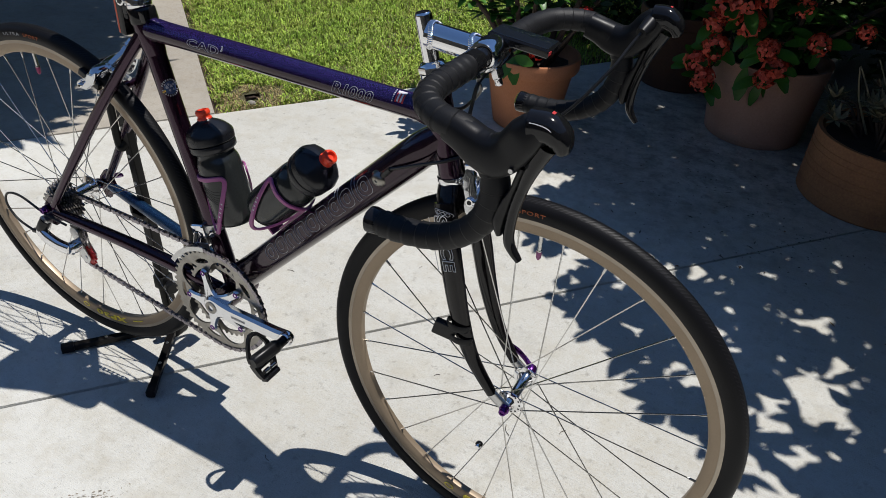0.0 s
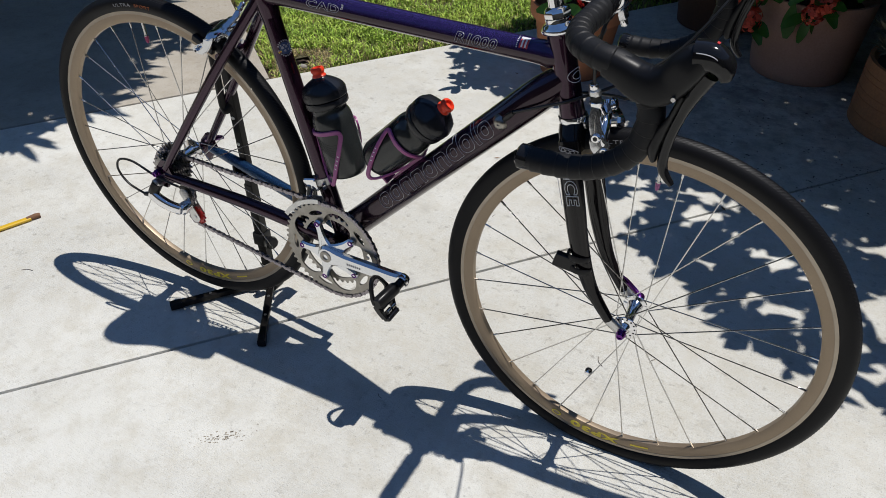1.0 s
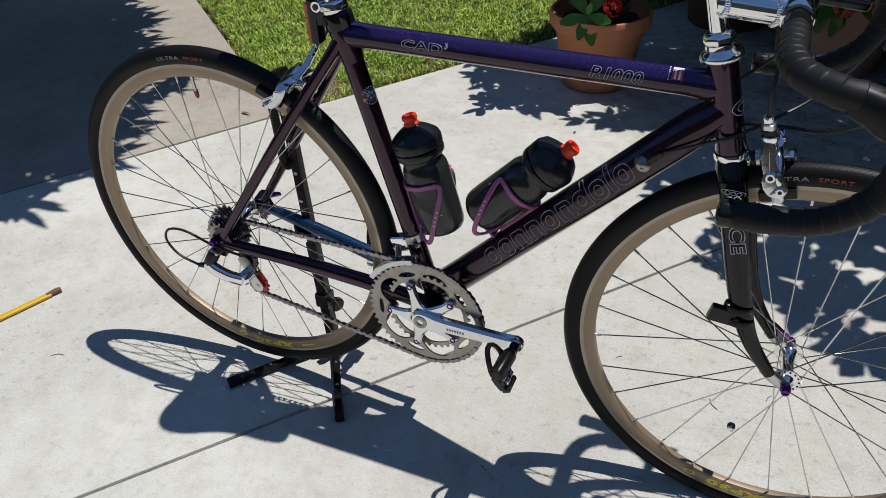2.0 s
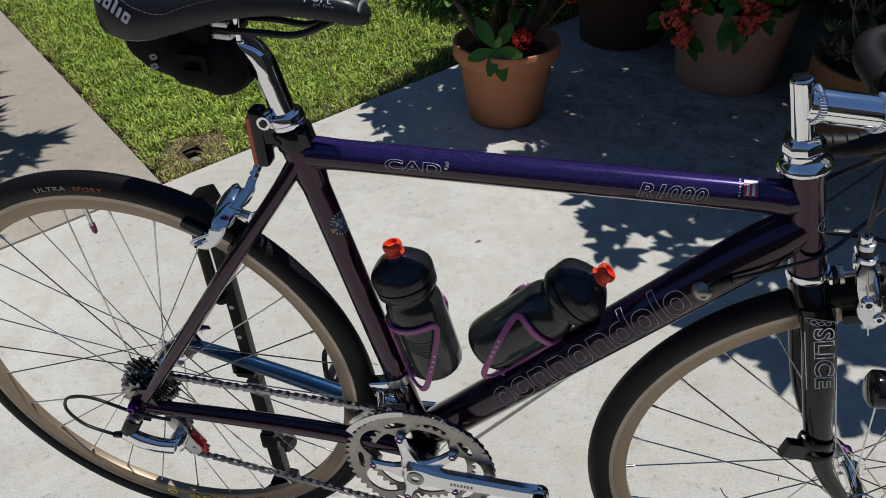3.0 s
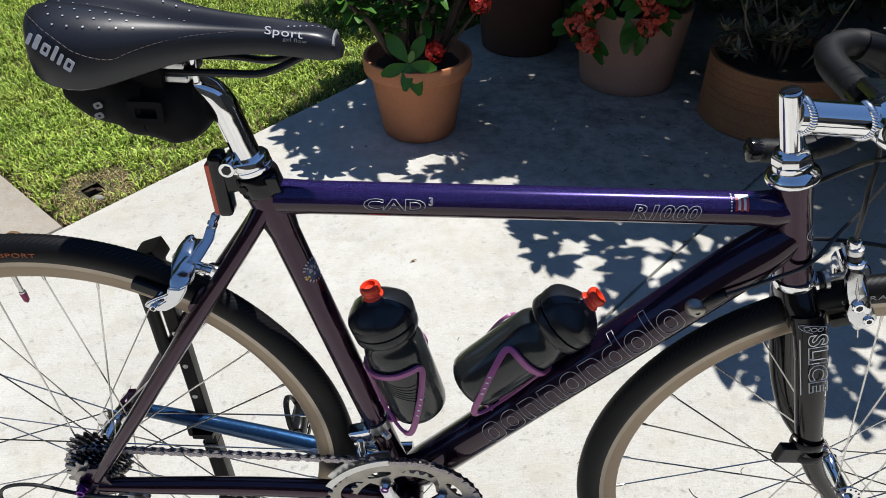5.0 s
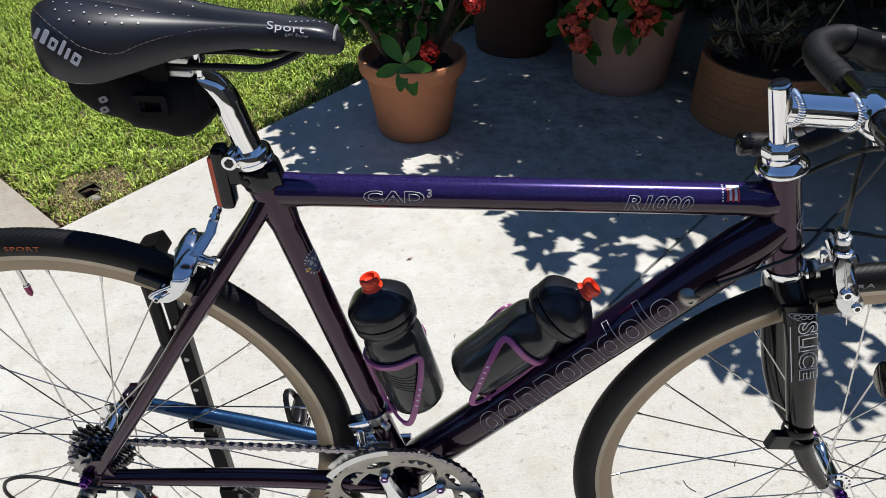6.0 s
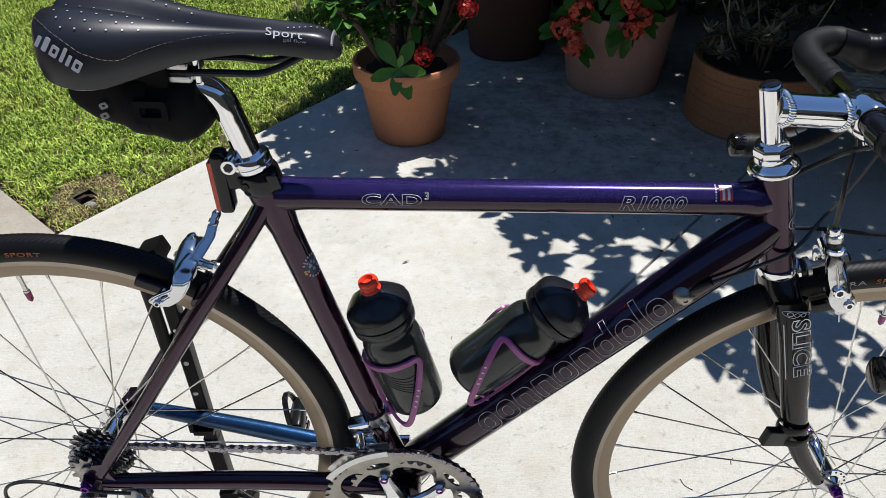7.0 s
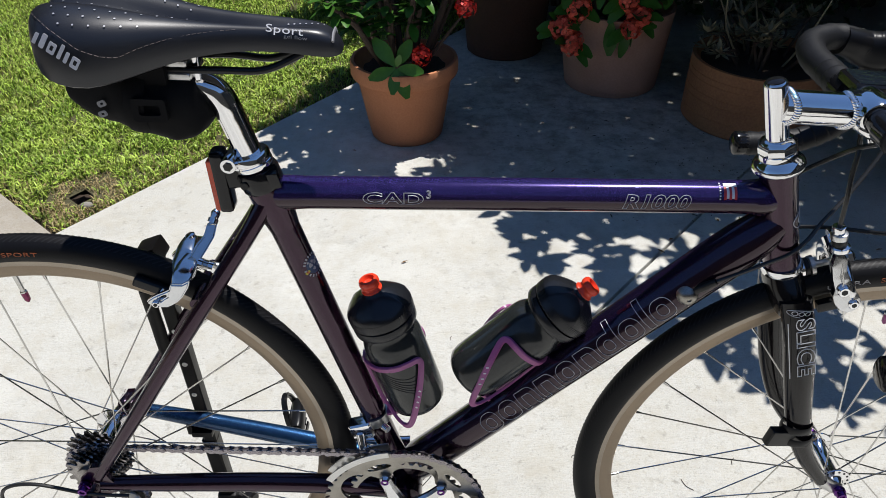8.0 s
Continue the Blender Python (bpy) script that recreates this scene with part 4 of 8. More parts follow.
part("headset_cup", turned([(0.0, -0.011), (0.0205, -0.011), (0.0225, -0.008), (0.0225, -0.003), (0.0215, 0.0), (0, 0.0)], frame_to(HT_LOW, HT_D), 28), CHROME, bike, "polished lower headset cup")
part("headset_cup", turned([(0, 0.0), (0.0215, 0.0), (0.0255, 0.0025), (0.0266, 0.0055), (0.0258, 0.0085), (0.0225, 0.0125), (0.0193, 0.0150), (0.0186, 0.0165), (0.0186, 0.0215), (0.0180, 0.022), (0, 0.022)], frame_to(HT_LOW + HT_D * 0.124, HT_D), 40), CHROME, bike, "polished upper headset cup")
part("headset_locknut", turned([(0, 0.0222), (0.0178, 0.0222), (0.0198, 0.0235), (0.0198, 0.0300), (0.0165, 0.0350), (0.0135, 0.0368), (0, 0.0368)], frame_to(HT_LOW + HT_D * 0.124, HT_D), 8), CHROME, bike, "polished headset locknut")
part("stem_quill", tube([on_steer(0.470), on_steer(0.5455)], 0.0112, 24), CHROME, bike, "polished stem quill")
part("quill_rim", turned([(0, 0), (0.0112, 0), (0.0112, 0.0012), (0.0106, 0.0030), (0.0094, 0.0042), (0, 0.0042)], frame_to(on_steer(0.5450), HT_D), 28), CHROME, bike, "rounded rim of the stem quill")
for k in range(6):
    bm = plated([(-0.0011, -0.0016), (0.0011, -0.0016), (0.0011, 0.0016), (-0.0011, 0.0016)], 0.0002)
    part("headset_mark", wrap(bm, HT_LOW + HT_D * (0.124 + 0.0190), HT_D, V(0, -1, 0), 0.0187, turn=-22 + 9 * k), REDINK if k == 4 else PLASTIC, bike, "small printed bar")
part("stem_cap", turned([(0, 0.0030), (0.0090, 0.0030), (0.0086, 0.0050), (0.0050, 0.0062), (0, 0.0064)], frame_to(on_steer(0.5450), HT_D), 20), GLOSSBLACK, bike, "black stem bolt cap")
BAR = V(0.8735, 0, 0.5210)
EXT_A = on_steer(0.5235)
part("stem_extension", tube([EXT_A + V(0.004, 0, 0), BAR - V(0.012, 0, 0)], 0.0168, 28), CHROME, bike, "polished welded stem extension")
for c, d, r in ((EXT_A + V(0.0115, 0, 0), V(1, 0, -0.02), 0.0172), (BAR - V(0.0215, 0, 0), V(1, 0, 0), 0.0172)):
    bm = bmesh.new()
    fm = frame_to(c, d)
    for k in range(42):
        a = 2 * math.pi * k / 42
        q = fm @ V(r * math.cos(a), r * math.sin(a), 0.003 * math.cos(2 * a))
        bmesh.ops.create_uvsphere(bm, u_segments=8, v_segments=5, radius=0.0027, matrix=Matrix.Translation(q) @ Matrix.Diagonal((1.5, 0.85, 0.85, 1)))
    part("weld_bead", bm, CHROME, bike, "rippled weld bead")
part("bar_clamp", turned([(0.0150, -0.025), (0.0180, -0.0240), (0.0196, -0.0205), (0.0206, -0.0120), (0.0212, -0.003), (0.0212, 0.003), (0.0206, 0.0120), (0.0196, 0.0205), (0.0180, 0.0240), (0.0150, 0.025), (0.0132, 0.025), (0.0132, -0.025)], frame_to(BAR, (0, 1, 0)), 28, closed=True), CHROME, bike, "polished handlebar clamp")
part("clamp_ear", boxed((0.010, 0.016, 0.016), pose(BAR.x + 0.0135, 0.001, BAR.z - 0.0225, 0, -24, 0), 0.003, 3), FORGED, bike, "polished ear of the handlebar clamp")
part("clamp_bolt", tube([BAR + V(0.0150, 0.001, -0.0290), BAR + V(0.0185, 0.001, -0.0370), BAR + V(0.0190, 0.001, -0.0385)], [0.0052, 0.0052, 0.0042], 14), CHROME, bike)
part("handlebar", tube([BAR + V(0, -0.05, 0), BAR, BAR + V(0, 0.05, 0)], 0.0130, 20), GLOSSBLACK, bike, "black handlebar centre")

# fork
part("fork_crown", tube([on_steer(0.333), on_steer(0.318), on_steer(0.300), on_steer(0.288)], [(0.0185, 0.0185), (0.030, 0.021), (0.043, 0.020), (0.046, 0.017)], 24, power=2.6), CARBON, bike, "gloss black fork crown")
for s in (-1, 1):
    pts = smooth_path([V(0.8520, 0.034 * s, 0.310), V(0.8640, 0.0435 * s, 0.270), V(0.8820, 0.0470 * s, 0.205), V(0.9020, 0.0475 * s, 0.135), V(0.9290, 0.0460 * s, 0.070), V(0.9690, 0.0438 * s, 0.014)], 6)
    part("fork_blade", tube(pts, [(0.0105, 0.0175), (0.0115, 0.0180), (0.0115, 0.0175), (0.0105, 0.0155), (0.0092, 0.0120), (0.0075, 0.0085)], 20), CARBON, bike, "gloss black carbon fork blade")
    part("fork_dropout", tube(smooth_path([V(0.961, 0.0438 * s, 0.021), V(0.977, 0.0435 * s, 0.008), V(0.996, 0.0432 * s, -0.003)], 4), [(0.006, 0.009), (0.0045, 0.010), (0.0042, 0.010)], 12), ALLOY, bike, "bare aluminium dropout")
bm = lettering("SLICE", 0.0178, 0.00055, 1.08, 0.0, 1.32, 0.0009)
fdir = V(0.0395, -0.0020, -0.128).normalized()
m = Matrix.Translation((0.8680, -0.0590, 0.2610)) @ Matrix((fdir, fdir.cross(V(0, -1, 0)) * -1, V(0, -1, 0))).transposed().to_4x4()
part("fork_lettering", flat(bm, m), SILVERINK, bike, "outlined lettering on the fork blade")
part("fork_lettering", flat(boxed((0.085, 0.0010, 0.0003)), Matrix.Translation((0.8520, -0.0588, 0.2540)) @ m.to_3x3().to_4x4()), SILVERINK, bike, "thin printed line")


def on_blade(cx, rx, rz):
    """An outlined oval printed round the top of the fork blade."""
    out = []
    for j in range(28):
        q = math.pi * j / 14
        dx = cx + rx * math.cos(q)
        out.append(V(0.8560 + dx, -0.0375 - 0.0114 * math.sqrt(max(0.0, 1 - (dx / 0.0182) ** 2)), 0.3010 + rz * math.sin(q)))
    return tube(out, 0.0004, 5, closed=True)


part("fork_lettering", on_blade(0.0, 0.0150, 0.0048), SILVERINK, bike, "oval printed mark")
for k in range(3):
    part("fork_lettering", on_blade(-0.0072 + 0.0072 * k, 0.0030, 0.0026), SILVERINK, bike, "small printed ring")
part("sensor_body", boxed((0.036, 0.012, 0.026), pose(0.8830, -0.0555, 0.1110, 0, 12, 12), 0.004, 3), PLASTIC, bike, "black speed sensor strapped to the fork")
for dz in (0.0, 0.021):
    pts = [V(0.9075 + 0.0185 * math.cos(a) - 0.006 * (dz > 0), -0.0495 + 0.0125 * math.sin(a), 0.104 + dz) for a in (2 * math.pi * k / 24 for k in range(24))]
    part("sensor_strap", tube(pts, (0.006, 0.0013), 8, closed=True, up=(0, 0, 1)), RUBBER, bike, "black rubber strap")

# front and rear brake calipers
side_on_ = Matrix((V(1, 0, 0), V(0, 0, 1), V(0, -1, 0))).transposed().to_4x4()   # x ahead, y up, z towards the drive side


def caliper(at, down, fwd, tall, bulk):
    """A dual-pivot caliper. at: its bolt; down: towards the wheel's hub; fwd: away from the frame."""
    d, f = Vector(down).normalized(), Vector(fwd).normalized()
    y = V(0, 1, 0)
    e = new("brake_caliper")
    e.parent = bike
    e.empty_display_size = 0.03

    def P(a, b, c):
        return Vector(at) + f * a + y * b + d * c
    part("bolt", tube([P(-0.030, 0, 0), P(0.024, 0, 0)], 0.0042, 12), ALLOY, e)
    part("bolt_head", tube([P(0.024, 0, 0), P(0.029, 0, 0), P(0.032, 0, 0)], [0.0085, 0.0085, 0.005], 6), CHROME, e)
    for sgn in (-1, 1):
        arm = smooth_path([P(0.008 + 0.006 * (sgn > 0), 0.020 * sgn * -0.6, -0.026), P(0.010, 0.004 * sgn, -0.014), P(0.012, 0.022 * sgn, -0.004), P(0.012, 0.0365 * sgn, 0.012), P(0.011, 0.0345 * sgn, 0.030), P(0.010, 0.0265 * sgn, 0.044)], 5)
        part("arm", tube(arm, [(a * bulk, b * bulk) for a, b in ((0.0065, 0.0085), (0.0080, 0.0115), (0.0085, 0.0130), (0.0075, 0.0115), (0.0065, 0.0100), (0.0058, 0.0095))], 16, up=f), CHROME, e, "polished caliper arm")
        part("pad_holder", boxed((0.046, 0.010, 0.013), frame_to(P(0.006, 0.0185 * sgn, 0.046), d, f) @ Matrix.Rotation(radians(90), 4, "Z"), 0.003), PLASTIC, e, "black brake pad")
        part("pad_bolt", tube([P(0.008, 0.020 * sgn, 0.045), P(0.008, 0.034 * sgn, 0.045)], 0.0062, 12), ALLOY, e)
    part("cable_arm", tube(smooth_path([P(0.010, -0.012, -0.014), P(0.009, -0.024, -0.034), P(0.006, -0.028, -0.054 - tall)], 4), [(0.006 * bulk, 0.0095 * bulk), (0.005 * bulk, 0.0080 * bulk), (0.0042 * bulk, 0.0062 * bulk)], 16, up=f), CHROME, e, "polished cable arm")
    part("barrel_adjuster", tube([P(0.005, -0.028, -0.050 - tall), P(0.004, -0.028, -0.064 - tall), P(0.004, -0.028, -0.066 - tall), P(0.003, -0.028, -0.076 - tall)], [0.0052, 0.0052, 0.004, 0.0036], 12), ALLOY, e)
    part("pivot_cap", turned([(0, 0), (0.0095, 0), (0.0098, 0.004), (0.0075, 0.0075), (0, 0.0085)], frame_to(P(0.012, 0.016, -0.020), f), 18), CHROME, e)
    return P


# the rear brake: polished arms that rise behind the seatstays
rear_brake = new("brake_caliper")
rear_brake.parent, rear_brake.empty_display_size = bike, 0.03
front_arm = [(0.1973, 0.3577), (0.2029, 0.3588), (0.2086, 0.3581), (0.2060, 0.3461), (0.1977, 0.3339), (0.1900, 0.3237), (0.1872, 0.3132), (0.1816, 0.3064), (0.1745, 0.3089), (0.1744, 0.3165), (0.1790, 0.3204), (0.1772, 0.3260), (0.1817, 0.3314), (0.1871, 0.3397), (0.1940, 0.3471)]
hook = [(0.1664, 0.3165), (0.1789, 0.3165), (0.1888, 0.3225), (0.1855, 0.3130), (0.1817, 0.3065), (0.1765, 0.2985), (0.1705, 0.2922), (0.1640, 0.2875), (0.1577, 0.2841), (0.1452, 0.2835), (0.1351, 0.2899), (0.1390, 0.2945), (0.1444, 0.2985), (0.1505, 0.3020), (0.1568, 0.3049), (0.1640, 0.3090)]
hook_slot = [(0.1487, 0.2945), (0.1510, 0.2985), (0.1560, 0.3009), (0.1610, 0.3025), (0.1605, 0.2995), (0.1560, 0.2965), (0.1520, 0.2930)]


def forged(outline, th, y, lean, holes=()):
    """A forged plate seen from the side, its face leaning back towards its top."""
    bm = plated(outline, th, Matrix.Translation((0, y, 0)) @ side_on_, holes)
    bmesh.ops.bevel(bm, geom=[ed for ed in bm.edges if ed.calc_face_angle(0) > 0.8], offset=0.0016, segments=3, affect="EDGES")
    for v in bm.verts:
        v.co.y += lean * (v.co.z - 0.33)
    return bm


part("front_arm", forged(front_arm, 0.0075, -0.0080, 0.85), FORGED, rear_brake, "polished forged caliper arm")
part("rear_arm", tube(smooth_path([V(0.1740, -0.0260, 0.3130), V(0.1710, -0.0120, 0.3200), V(0.1705, 0.0080, 0.3265), V(0.1710, 0.0240, 0.3280), V(0.1715, 0.0300, 0.3270)], 6), [(0.0110, 0.0050), (0.0120, 0.0055), (0.0105, 0.0050), (0.0085, 0.0045), (0.0050, 0.0035)], 20, up=(1, 0, 0), power=2.6), FORGED, rear_brake, "polished forged caliper arm")
part("arm_bolt", turned([(0, 0), (0.0058, 0), (0.0058, 0.0030), (0.0040, 0.0042), (0, 0.0042)], frame_to(V(0.1712, 0.0245, 0.3310), (-0.3, 0, 1)), 18), CHROME, rear_brake)
part("pivot_bolt", turned([(0, 0), (0.0052, 0), (0.0054, 0.002), (0.0042, 0.0036), (0, 0.0038)], frame_to(V(0.1825, -0.0150, 0.3245), (0, -1, 0.85)), 18), ALLOY, rear_brake)
for s in (-1, 1):
    part("shoulder", tube(smooth_path([V(0.1750, 0.0420 * s, 0.3120), V(0.1770, 0.0340 * s, 0.3200), V(0.1790, 0.0200 * s, 0.3230), V(0.1800, 0.0040 * s, 0.3240)], 6), [(0.0095, 0.0040), (0.0115, 0.0050), (0.0110, 0.0055), (0.0080, 0.0050)], 20, up=(1, 0, 0), power=2.6), FORGED, rear_brake, "polished shoulder of the caliper")
    part("hook_arm", forged(hook, 0.0070, 0.0437 * s, 0.0, [hook_slot] if s < 0 else ()), FORGED, rear_brake, "polished hooked caliper arm")
    part("pad_bolt", tube([V(0.1465, 0.0250 * s, 0.2900), V(0.1465, 0.0490 * s, 0.2900), V(0.1465, 0.0500 * s, 0.2900)], [0.0044, 0.0044, 0.0034], 16), CHROME, rear_brake)
    part("bolt_socket", tube([V(0.1465, 0.0499 * s, 0.2900), V(0.1465, 0.0507 * s, 0.2900)], 0.0022, 6), PLASTIC, rear_brake)
    part("pad_holder", boxed((0.050, 0.010, 0.013), Matrix.Translation((0.1370, 0.0185 * s, 0.2900)) @ Matrix.Rotation(radians(24), 4, "Y"), 0.004, 3), PLASTIC, rear_brake, "black brake pad")
part("barrel_adjuster", tube([V(0.2026, 0.0153, 0.3575), V(0.2040, 0.0183, 0.3609), V(0.2041, 0.0185, 0.3612), V(0.2060, 0.0224, 0.3657), V(0.2065, 0.0235, 0.3670), V(0.2074, 0.0253, 0.3692)], [0.0060, 0.0060, 0.0046, 0.0056, 0.0050, 0.0030], 16), CHROME, rear_brake, "polished barrel adjuster")
part("bolt", tube([V(0.1700, 0, 0.318), V(0.2150, 0, 0.306)], 0.0042, 12), ALLOY, rear_brake)
for k in range(3):
    part("quick_release", tube([V(0.1900, -0.0142, 0.3227) + V(0.0060, -0.0010, -0.0012) * k, V(0.1900, -0.0142, 0.3227) + V(0.0060, -0.0010, -0.0012) * (k + 0.85)], 0.0066 - 0.0010 * (k == 1), 16), CHROME if k != 1 else STEEL, rear_brake)
PF = caliper(V(0.8880, 0, 0.3370), V(0.33, 0, -0.94), V(0.94, 0, 0.33), -0.010, 0.85)
# the front caliper's forged side plate with its bolts, cable and tall adjuster
cf, cd = V(0.94, 0, 0.33).normalized(), V(0.33, 0, -0.94).normalized()
side_plate = [(0.000, -0.0360), (0.008, -0.0370), (0.012, -0.0280), (0.010, -0.0160), (0.012, -0.0040), (0.016, 0.0046), (0.017, 0.0137), (0.020, 0.0205), (0.021, 0.0274), (0.016, 0.0334), (0.007, 0.0350), (-0.002, 0.0304), (-0.007, 0.0213), (-0.008, 0.0106), (-0.005, 0.0030), (-0.006, -0.0100), (-0.005, -0.0240)]
bm = plated(side_plate, 0.009, Matrix.Translation(PF(0, -0.0385, 0)) @ Matrix((cf, cd, cf.cross(cd))).transposed().to_4x4())
bmesh.ops.bevel(bm, geom=bm.edges[:], offset=0.0012, segments=2, affect="EDGES", profile=0.6)
for v in bm.verts:
    v.co.y += 0.22 * (v.co.z - 0.3370)
part("caliper_plate", bm, FORGED, bike, "satin forged side of the front brake caliper")
part("anchor_bolt", tube([PF(0.003, -0.040, 0.006), PF(0.003, -0.0475, 0.006), PF(0.003, -0.0490, 0.006)], [0.0068, 0.0068, 0.0056], 18), CHROME, bike, "cable anchor bolt")
part("bolt_socket", tube([PF(0.003, -0.0488, 0.006), PF(0.003, -0.0494, 0.006)], 0.0036, 6), PLASTIC, bike)
part("pad_bolt", tube([PF(0.012, -0.040, 0.0265), PF(0.012, -0.0490, 0.0265), PF(0.012, -0.0500, 0.0265)], [0.0056, 0.0056, 0.0046], 18), CHROME, bike)
part("bolt_socket", tube([PF(0.012, -0.0498, 0.0265), PF(0.012, -0.0504, 0.0265)], 0.0028, 6), PLASTIC, bike)
part("brake_cable", tube([PF(0.0066, -0.028, -0.044), PF(0.004, -0.0440, -0.010), PF(0.003, -0.0455, 0.006), PF(0.002, -0.0455, 0.050)], 0.0007, 6), STEEL, bike, "bare steel brake cable")
for c0, c1, r0, mat_ in ((-0.037, -0.0435, 0.0105, CHROME), (-0.0435, -0.052, 0.0078, PLASTIC), (-0.052, -0.060, 0.0088, ALLOY), (-0.060, -0.069, 0.0068, CHROME)):
    part("adjuster_collar", tube([PF(0.0060, -0.028, c0), PF(0.0064, -0.028, c0 - 0.001), PF(0.0068, -0.028, c1 + 0.001), PF(0.0070, -0.028, c1)], [r0 * 0.9, r0, r0, r0 * 0.88], 20), mat_, bike, "knurled collar of the brake adjuster")
for k in range(3):
    part("washer", tube([V(0.858, 0, 0.3265) + cf * (0.004 + 0.006 * k), V(0.858, 0, 0.3265) + cf * (0.0085 + 0.006 * k)], 0.0115 - 0.0012 * (k % 2), 24), (CHROME, PLASTIC, ALLOY)[k], bike)

# handlebar halves with tape, hoods, levers
def bar_side(s):
    c = smooth_path([BAR + V(0, 0.045 * s, 0), BAR + V(0, 0.10 * s, 0), BAR + V(0.001, 0.140 * s, 0), BAR + V(0.014, 0.182 * s, 0.001), BAR + V(0.046, 0.2080 * s, 0.001), BAR + V(0.076, 0.2110 * s, -0.004),
                     V(0.9830, 0.2130 * s, 0.493), V(0.9900, 0.2130 * s, 0.457), V(0.9760, 0.2125 * s, 0.417), V(0.9400, 0.2130 * s, 0.388), V(0.894, 0.2135 * s, 0.376), V(0.8460, 0.2140 * s, 0.3740)], 8)
    fine = smooth_path(c[::2] + ([] if (len(c) - 1) % 2 == 0 else [c[-1]]), 7)
    rads, run = [], 0.0
    for i, p in enumerate(fine):
        run += (p - fine[i - 1]).length if i else 0.0
        rads.append(0.0149 + 0.0013 * ((run / 0.0165) % 1.0))
    part("bar_tape", tube(fine, rads, 22), TAPE, bike, "black cork bar tape, spirally wound")
    e0 = c[-1]
    part("bar_plug", turned([(0, -0.012), (0.0150, -0.012), (0.0163, -0.002), (0.0158, 0.003), (0.012, 0.006), (0, 0.007)], frame_to(e0, (c[-1] - c[-4])), 20), GLOSSBLACK, bike, "glossy black bar end plug")
    part("tape_band", tube([BAR + V(0, 0.040 * s, 0), BAR + V(0, 0.062 * s, 0)], 0.0162, 20), GLOSSBLACK, bike, "black finishing tape band")
    # hood, leaning inwards at its top
    yb = (0.2250 if s < 0 else 0.2000) * s            # the bar is turned a little in the stem
    y = 0.2190 * s if s < 0 else 0.2080 * s
    lean = yb - y
    hood = smooth_path([V(0.932, 0.2085 * s, 0.5190), V(0.950, 0.2110 * s, 0.5140), V(0.968, 0.2135 * s, 0.5070), V(0.988, y, 0.5070), V(1.005, (y + yb) / 2, 0.5200), V(1.0185, yb, 0.5400), V(1.0285, yb, 0.5540), V(1.0325, yb, 0.5640)], 6)
    bm = tube(hood, [(0.0170, 0.0170), (0.0178, 0.0185), (0.0168, 0.0215), (0.0155, 0.0230), (0.0150, 0.0205), (0.0160, 0.0200), (0.0150, 0.0165), (0.009, 0.010)], 28, power=2.5)
    part("brake_hood", bm, RUBBER, bike, "black rubber brake hood")
    cap = tube(smooth_path([V(1.0220, yb, 0.5530), V(1.0390, yb, 0.5550), V(1.0520, yb, 0.5475), V(1.0580, yb, 0.5350)], 5), [(0.0160, 0.0165), (0.0160, 0.0155), (0.0142, 0.0125), (0.009, 0.006)], 20, power=2.5)
    part("lever_cap", cap, GLOSSBLACK, bike, "glossy black lever cap with a small mark")
    trim = smooth_path([V(1.0240, yb + 0.0152 * s, 0.5610), V(1.0330, yb + 0.0162 * s, 0.5620), V(1.0430, yb + 0.0152 * s, 0.5600), V(1.0530, yb + 0.0120 * s, 0.5520)], 5)
    part("cap_trim", tube(trim, 0.0005, 6), SILVERINK, bike, "thin silver line round the lever cap")
    part("cap_mark", boxed((0.0032, 0.0060, 0.0010), pose(1.0410, yb, 0.5703, 0, 14, 0), 0.0003), REDINK, bike, "small red mark")
    for k in range(2):
        part("cap_mark", boxed((0.0016, 0.0065, 0.0010), pose(1.0470 + 0.0042 * k, yb, 0.5668 - 0.0026 * k, 0, 34 + 8 * k, 0), 0.0004), SILVERINK, bike, "small silver mark")
    lever = smooth_path([V(1.0400, yb, 0.5360), V(1.0310, yb, 0.5120), V(1.0230, y + lean * 0.6, 0.4840), V(1.0160, y + lean * 0.2, 0.4480), V(1.0165, y, 0.4150), V(1.0310, y, 0.3960)], 6)
    part("brake_lever", tube(lever, [(0.0100, 0.0110), (0.0080, 0.0085), (0.0062, 0.0062), (0.0064, 0.0060), (0.0066, 0.0060), (0.0042, 0.0034)], 14, up=(0, 1, 0)), GLOSSBLACK, bike, "glossy black brake lever")
    shift = smooth_path([V(1.0200, y + lean * 0.6, 0.5060), V(1.0130, y + lean * 0.4, 0.4780), V(1.0060, y, 0.4560), V(1.0020, y, 0.4360), V(1.0050, y, 0.4200)], 5)
    part("shift_lever", tube(shift, [(0.0060, 0.0042), (0.0058, 0.0038), (0.0078, 0.0075), (0.0085, 0.0080), (0.0055, 0.0034)], 12, up=(0, 1, 0)), PLASTIC, bike, "black shift paddle")
    part("hood_screw", tube([V(1.0130, y + 0.0165 * s, 0.5060), V(1.0130, y + 0.0200 * s, 0.5060)], 0.0026, 10), ALLOY, bike)
    stub = smooth_path([V(1.022, yb - 0.006 * s, 0.5500), V(1.0195, yb - 0.018 * s, 0.5445), V(1.0165, yb - 0.034 * s, 0.5375)], 4)
    part("cable_stop", tube(stub, [0.0110, 0.0095, 0.0075], 16), RUBBER, bike, "rubber boot of the shift cable")
    return stub[-1]


ends = {s: bar_side(s) for s in (-1, 1)}
